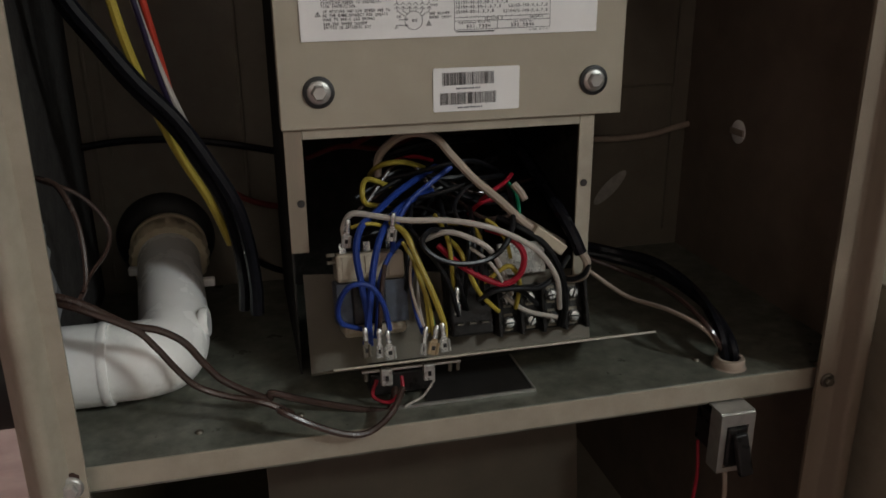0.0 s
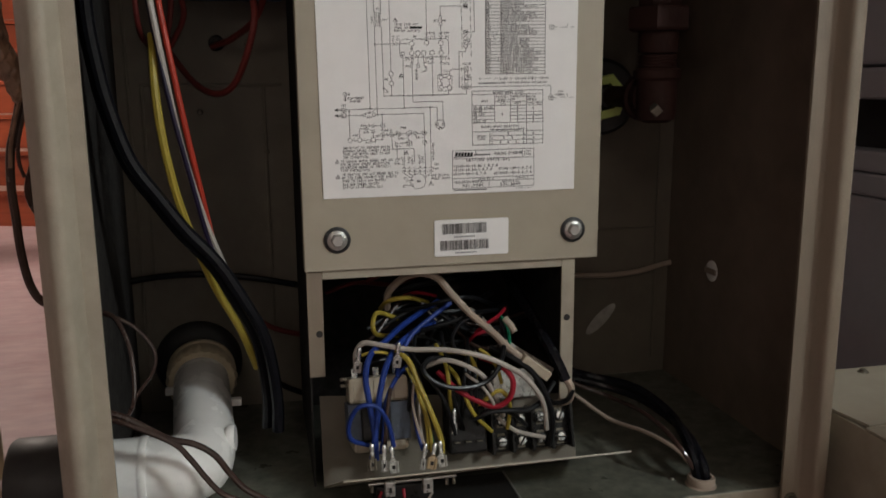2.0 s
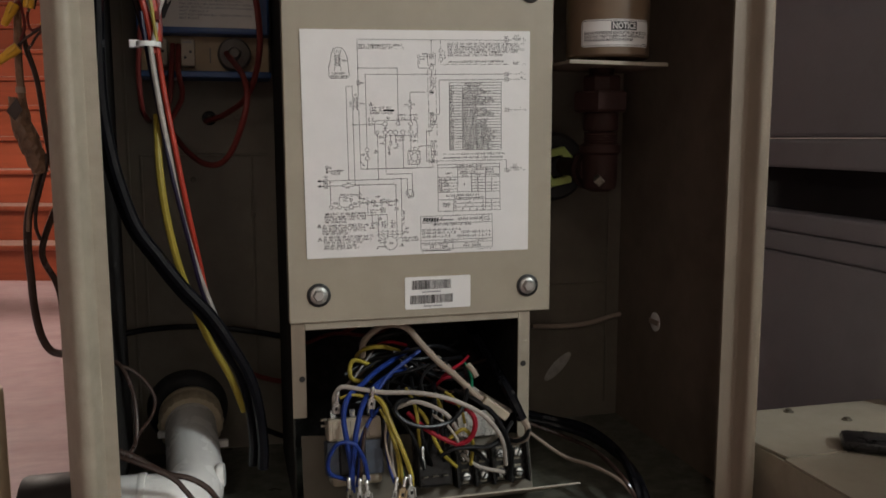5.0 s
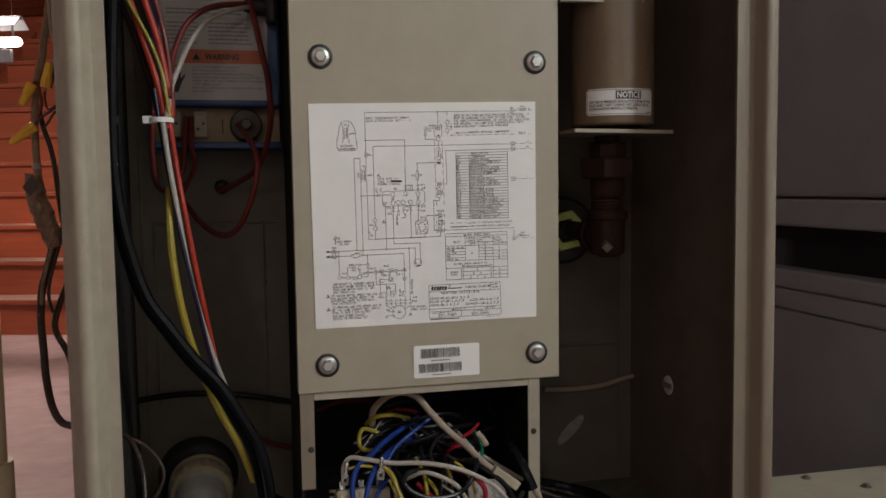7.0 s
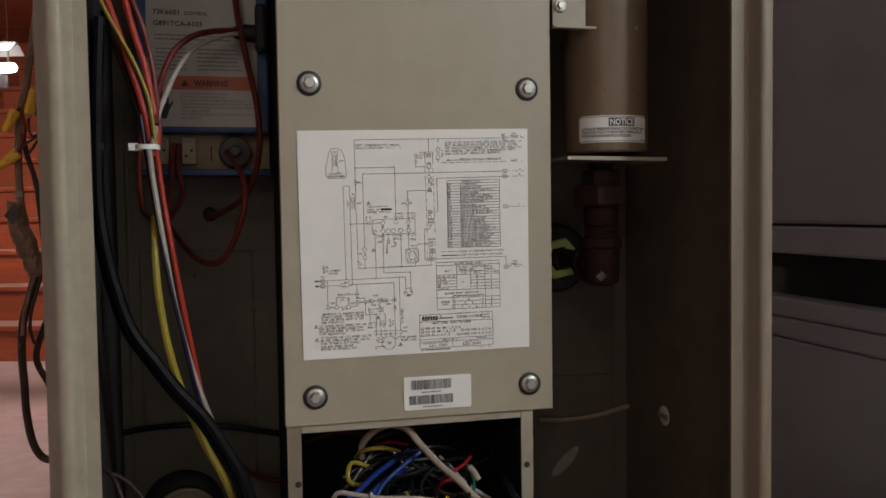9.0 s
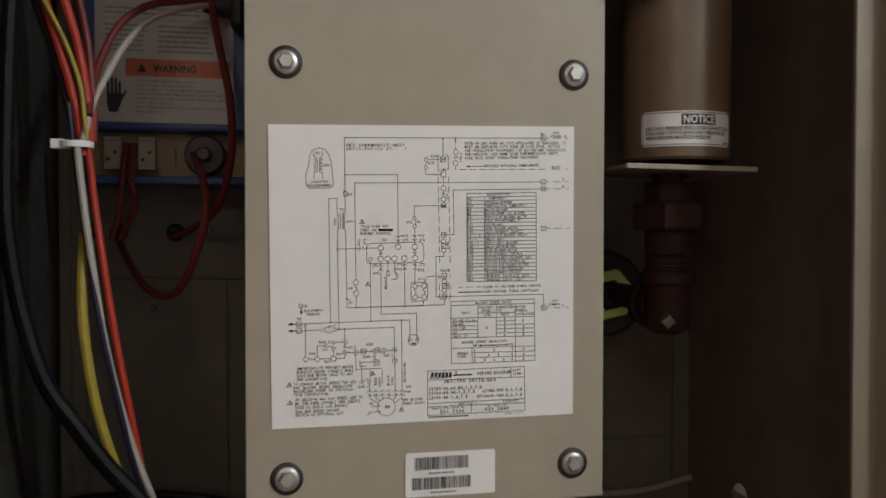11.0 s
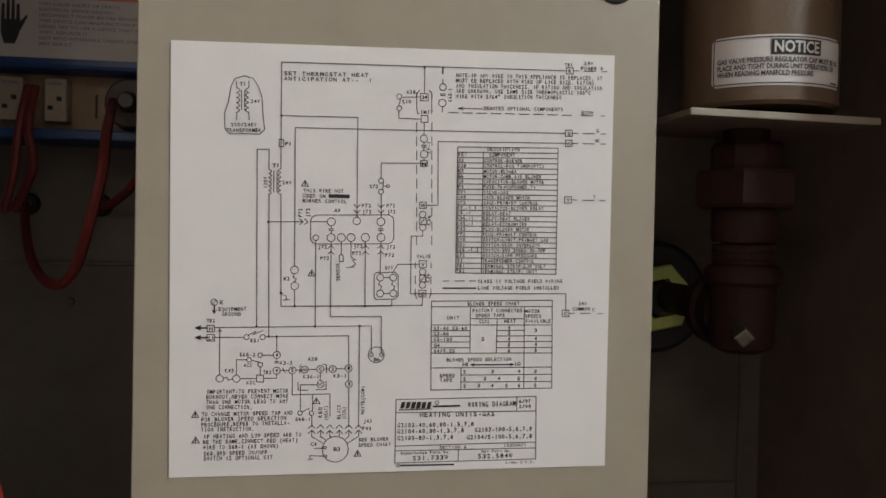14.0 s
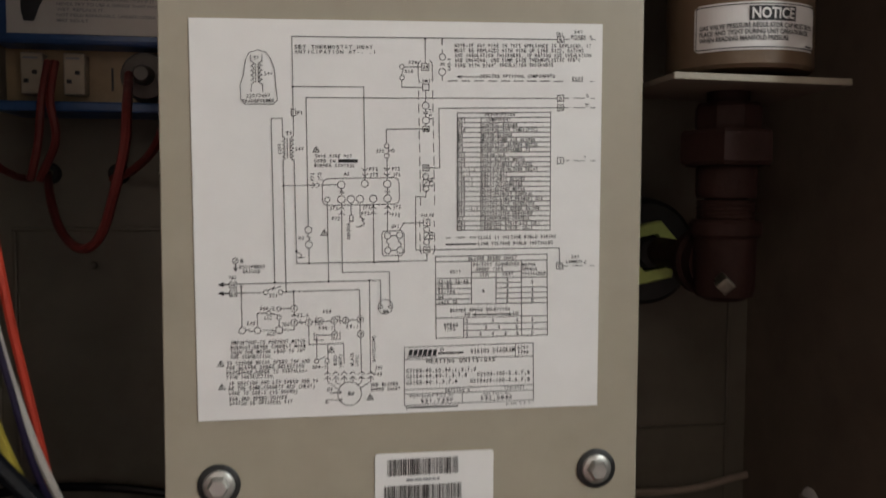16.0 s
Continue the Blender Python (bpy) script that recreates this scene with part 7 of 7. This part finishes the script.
s.text("4", 49, 50.3, 50.2, 50.3, 1.7)
s.seg(51.3, 51.2, 55.2, 51.2)
s.seg(52.5, 52.2, 53.7, 50.2)
s.ring(57.1, 51.2, 1.7)
s.text("5", 56.5, 50.4, 57.7, 50.4, 1.7)
s.ring(63, 51.6, 1.7)
s.ring(70.5, 51.8, 1.7)
s.ring(76.5, 51.8, 1.7)
s.ring(84.2, 52.2, 1.7)
s.text("NO", 62, 50.8, 64.1, 50.8, 1.34)
s.text("C", 69.9, 51, 71.2, 51, 1.7)
s.text("2", 75.9, 51, 77.1, 51, 1.7)
s.text("1", 83.7, 51.4, 84.8, 51.4, 1.7)
s.seg(58.8, 51.3, 61.2, 51.4)
s.seg(64.7, 51.6, 68.8, 51.7)
s.seg(72.3, 51.8, 74.7, 51.8)
s.seg(78.3, 51.9, 82.4, 52)
s.text("K3-2", 51.3, 54, 57, 54, 1.7)
s.text("A28", 64.5, 55.9, 68.9, 55.9, 1.7)
s.seg(61.4, 54, 60.7, 53.1, 60.7, 49.9)
s.seg(71.7, 54.2, 73.3, 54, 73.6, 49.9)
s.text("K36-1", 62.4, 47.3, 70, 47.3, 1.7)
s.ring(70.7, 44.4, 1.7)
s.text("NC", 69.7, 43.7, 71.8, 43.7, 1.34)
s.seg(59.9, 45.4, 60, 41.6, 64.7, 41.5)
s.seg(68.8, 41.8, 73.5, 41.9, 73.4, 45.8)
s.text("K3-1", 76.9, 47.7, 83.3, 47.6, 1.7)
s.ring(84.4, 44.4, 1.7)
s.text("3", 83.8, 43.7, 85, 43.6, 1.7)
s.seg(84.3, 50.4, 84.3, 46.2)
s.seg(84.4, 42.6, 84.8, 23.4)
s.seg(70.6, 49.9, 70.6, 46.3)
s.seg(57.1, 49.3, 57.3, 39.3, 75.4, 39.6, 75.6, 28.7)
s.seg(67, 39.4, 67.1, 31.7)
s.ring(61.1, 30.4, 1.1)
s.ring(66.6, 30.3, 1.1)
s.seg(61.3, 31.5, 61.1, 44.2, 68.9, 44.1)
s.seg(62.1, 31, 65.6, 32.6)
s.text("S68-1", 59, 26.5, 66.2, 26.5, 1.7)
s.warn(68.9, 36.3, 1.7)
s.seg(89.2, 73, 89.6, 23.3)
s.text("IMPORTANT-TO PREVENT MOTOR", 17, 40.1, 55.4, 40.4, 1.89)
s.text("BURNOUT,NEVER CONNECT MORE", 16.8, 37.6, 55.4, 37.9, 1.89)
s.text("THAN ONE MOTOR LEAD TO ANY", 16.8, 35.1, 55.3, 35.4, 1.89)
s.text("ONE CONNECTION.", 16.9, 32.7, 38.4, 32.6, 1.89)
s.text("TO CHANGE MOTOR SPEED TAP AND", 14.9, 29.3, 57.7, 29.7, 1.89)
s.text("FOR BLOWER SPEED SELECTION", 14.7, 26.8, 54.6, 27.2, 1.89)
s.text("PROCEDURE,REFER TO INSTALLA-", 14.7, 24.3, 56.2, 24.8, 1.89)
s.text("TION INSTRUCTION.", 14.7, 22, 39.4, 22.1, 1.89)
s.text("IF HEATING AND LOW SPEED ARE TO", 15.9, 18.6, 61.8, 19, 1.89)
s.text("BE THE SAME,CONNECT RED (HEAT)", 15.7, 16, 60.2, 16.3, 1.89)
s.text("WIRE TO S68-1 (AS SHOWN)", 15.7, 13.4, 51.1, 13.6, 1.89)
s.text("S68,3RD SPEED ON/OFF", 16, 10.4, 45.8, 10.6, 1.89)
s.text("SWITCH IS OPTIONAL KIT", 16, 8, 48.4, 8.2, 1.89)
s.warn(11.8, 30.2, 1.7)
s.warn(12.2, 17.9, 1.7)
s.warn(89.4, 10.2, 1.7)
s.ring(78.5, 12.4, 6.33)
s.text("B3", 77.6, 11.6, 80.8, 11.6, 1.7)
s.text("C4", 66.5, 14.3, 69.3, 14.2, 1.7)
s.chevron(66.8, 24.5, 1.58, -1)
s.chevron(66.9, 22, 1.58, -1)
s.seg(66.9, 21.4, 66.9, 18.9, 72.2, 15.5)
s.chevron(71.1, 24.5, 1.58, -1)
s.chevron(71.2, 21.9, 1.58, -1)
s.seg(71.2, 21.4, 71.2, 18.8, 73.7, 17.1)
s.chevron(75.6, 24.4, 1.58, -1)
s.chevron(75.6, 21.8, 1.58, -1)
s.seg(75.6, 21.3, 75.7, 18.8, 76.2, 18.7)
s.chevron(80.2, 24.4, 1.58, -1)
s.chevron(80.2, 21.8, 1.58, -1)
s.seg(80.2, 21.3, 80.3, 18.7, 80.3, 18.8)
s.chevron(84.8, 24.3, 1.58, -1)
s.chevron(84.8, 21.7, 1.58, -1)
s.seg(84.8, 21.2, 84.9, 18.6, 83.2, 17.2)
s.chevron(89.6, 24.2, 1.58, -1)
s.chevron(89.7, 21.7, 1.58, -1)
s.seg(89.7, 21.1, 89.7, 18.6, 84.3, 15.3)
s.seg(66.8, 29.1, 66.9, 23.6)
s.text("J43", 92, 25.3, 95.9, 25.2, 1.7)
s.text("P43", 91.5, 21.6, 95.7, 21.6, 1.7)
s.text("RED", 71.8, 28.1, 71.7, 33.2, 1.7)
s.text("(HEAT)", 74.5, 26.7, 74.4, 33.8, 1.7)
s.text("BLACK", 80.7, 27.3, 80.6, 34.4, 1.7)
s.text("(COOL)", 83.2, 27.3, 83.1, 33.1, 1.7)
s.text("WHITE(COM)", 92.4, 29.4, 92.1, 43.4, 1.7)
s.text("SEE BLOWER", 89.7, 16, 104.5, 16.3, 1.7)
s.text("SPEED CHART", 89.7, 13.4, 105.6, 13.6, 1.7)
s.ring(73.5, 13.3, 0.61)
s.ring(73.8, 9.1, 0.61)
s.seg(68.1, 13, 72.9, 13.1)
s.seg(66.2, 9.5, 73.2, 9.1)
s.seg(66.2, 9.5, 66.3, 7.6)
s.seg(65.3, 7.6, 67.5, 7.8)
s.done("printing", INK, wiring, sheet_pose(-0.1085, -0.0013, 0.677))

barcode = thing("barcode_label", "small white barcode label with two bar rows on the cover", "label")
part("paper", prismatic([(-0.0165, 0.6255), (-0.0155, 0.6243), (0.0478, 0.6243), (0.0487, 0.6255), (0.0487, 0.6545), (0.0478, 0.6557), (-0.0155, 0.6557), (-0.0165, 0.6545)], -0.0008, -0.0003, "y"), PAPER, barcode)
s = Sheet(True)
s.bars(7, 46, 19, 28, 11)
s.bars(5, 48, 5, 13.5, 12)
s.done("printing", INK, barcode, sheet_pose(-0.0165, -0.0012, 0.6243, 0.6))
s = Sheet(True)
s.lines(17, 15.8, 36, 1, 2, 1.1, 13)
s.lines(18, 2.0, 37, 1, 2, 1.1, 14)
s.done("digits", GREY_INK, barcode, sheet_pose(-0.0165, -0.0012, 0.6243, 0.6))

# ---- beside the furnace ----
plenum = thing("return_plenum", "tan sheet metal plenum box beside the furnace", "plenum")
part("top_sheet", prismatic([(0.3205, -0.085), (0.326, -0.1205), (0.542, -0.1205), (0.542, 0.006), (0.3205, 0.006)], 0.486, 0.488), TAN, plenum)
# front part is lengthened out of view to block light bounced off the floor
part("front_top_sheet", boxed((0.3205, -0.82, 0.4855), (0.542, -0.1225, 0.4875), 0.0008), TAN, plenum)
part("side_sheet", boxed((0.3205, -0.8175, 0.0), (0.323, 0.0035, 0.485)), TAN_DIRTY, plenum)
part("back_sheet", boxed((0.3235, 0.001, 0.0), (0.542, 0.0035, 0.485)), TAN_DIRTY, plenum)
part("front_sheet", boxed((0.3235, -0.8175, 0.0), (0.542, -0.815, 0.485)), STAIR_WOOD, plenum)
# unseen box, added only to cast shadow on the right post and lip
duct = tagged(part("drop_duct", boxed((0.5445, -0.86, 0.0), (0.84, -0.447, 0.777), 0.003), TAN_DIRTY), "unseen tan box added to shade the right post and shelf lip", "duct")
hex_bolt("screw", (0.455, -0.045, 0.488), (0, 0, 1), 0.0036, 0.003, 0, plenum, DULL)
hex_bolt("screw", (0.412, -0.006, 0.488), (0, 0, 1), 0.0036, 0.003, 0, plenum, DULL)
roll = thing("black_case", "small black plastic case lying on the plenum", "case")
part("case_shell", boxed((-0.036, -0.019, 0), (0.036, 0.019, 0.0125), 0.006, pose(0.424, -0.128, 0.488, 0, 0, -35)), BLACK_PLASTIC, roll, smooth=True)
part("case_rib", boxed((-0.016, -0.011, 0.0123), (0.026, 0.011, 0.0142), 0.0010, pose(0.424, -0.128, 0.488, 0, 0, -35)), RUBBER, roll)

chest = thing("grey_appliance", "tall grey enamelled appliance with a black recessed band", "appliance")
part("upper_body", boxed((0.554, -0.06, 0.787), (1.15, 0.95, 1.60), 0.006), GREY_ENAMEL, chest)
part("upper_trim", boxed((0.550, -0.06, 0.7475), (1.15, 0.95, 0.7845), 0.004), GREY_ENAMEL, chest)
part("recess", boxed((0.585, -0.05, 0.688), (1.14, 0.94, 0.747)), DARK, chest, "black recessed band")
part("lower_trim", boxed((0.550, -0.06, 0.6620), (1.15, 0.95, 0.6875), 0.004), GREY_ENAMEL, chest)
part("lower_trim", boxed((0.552, -0.06, 0.6330), (1.15, 0.95, 0.6610), 0.004), GREY_ENAMEL, chest)
part("lower_body", boxed((0.554, -0.06, 0.0), (1.15, 0.95, 0.632), 0.004), GREY_ENAMEL, chest)

outer_pipe = thing("condensate_pipe", "grey white plastic pipe standing beside the furnace", "pipe")
part("pipe", turned([(0, 0.0), (0.0165, 0.0), (0.0165, 0.70), (0, 0.70)], Matrix.Translation((-0.406, 0.05, 0)), 28), PVC_OLD, outer_pipe, smooth=True)
part("coupling", turned([(0.0165, 0.44), (0.021, 0.44), (0.0215, 0.445), (0.0215, 0.556), (0.021, 0.561), (0.0165, 0.561)], Matrix.Translation((-0.406, 0.05, 0)), 28), PVC_OLD, outer_pipe, smooth=True)
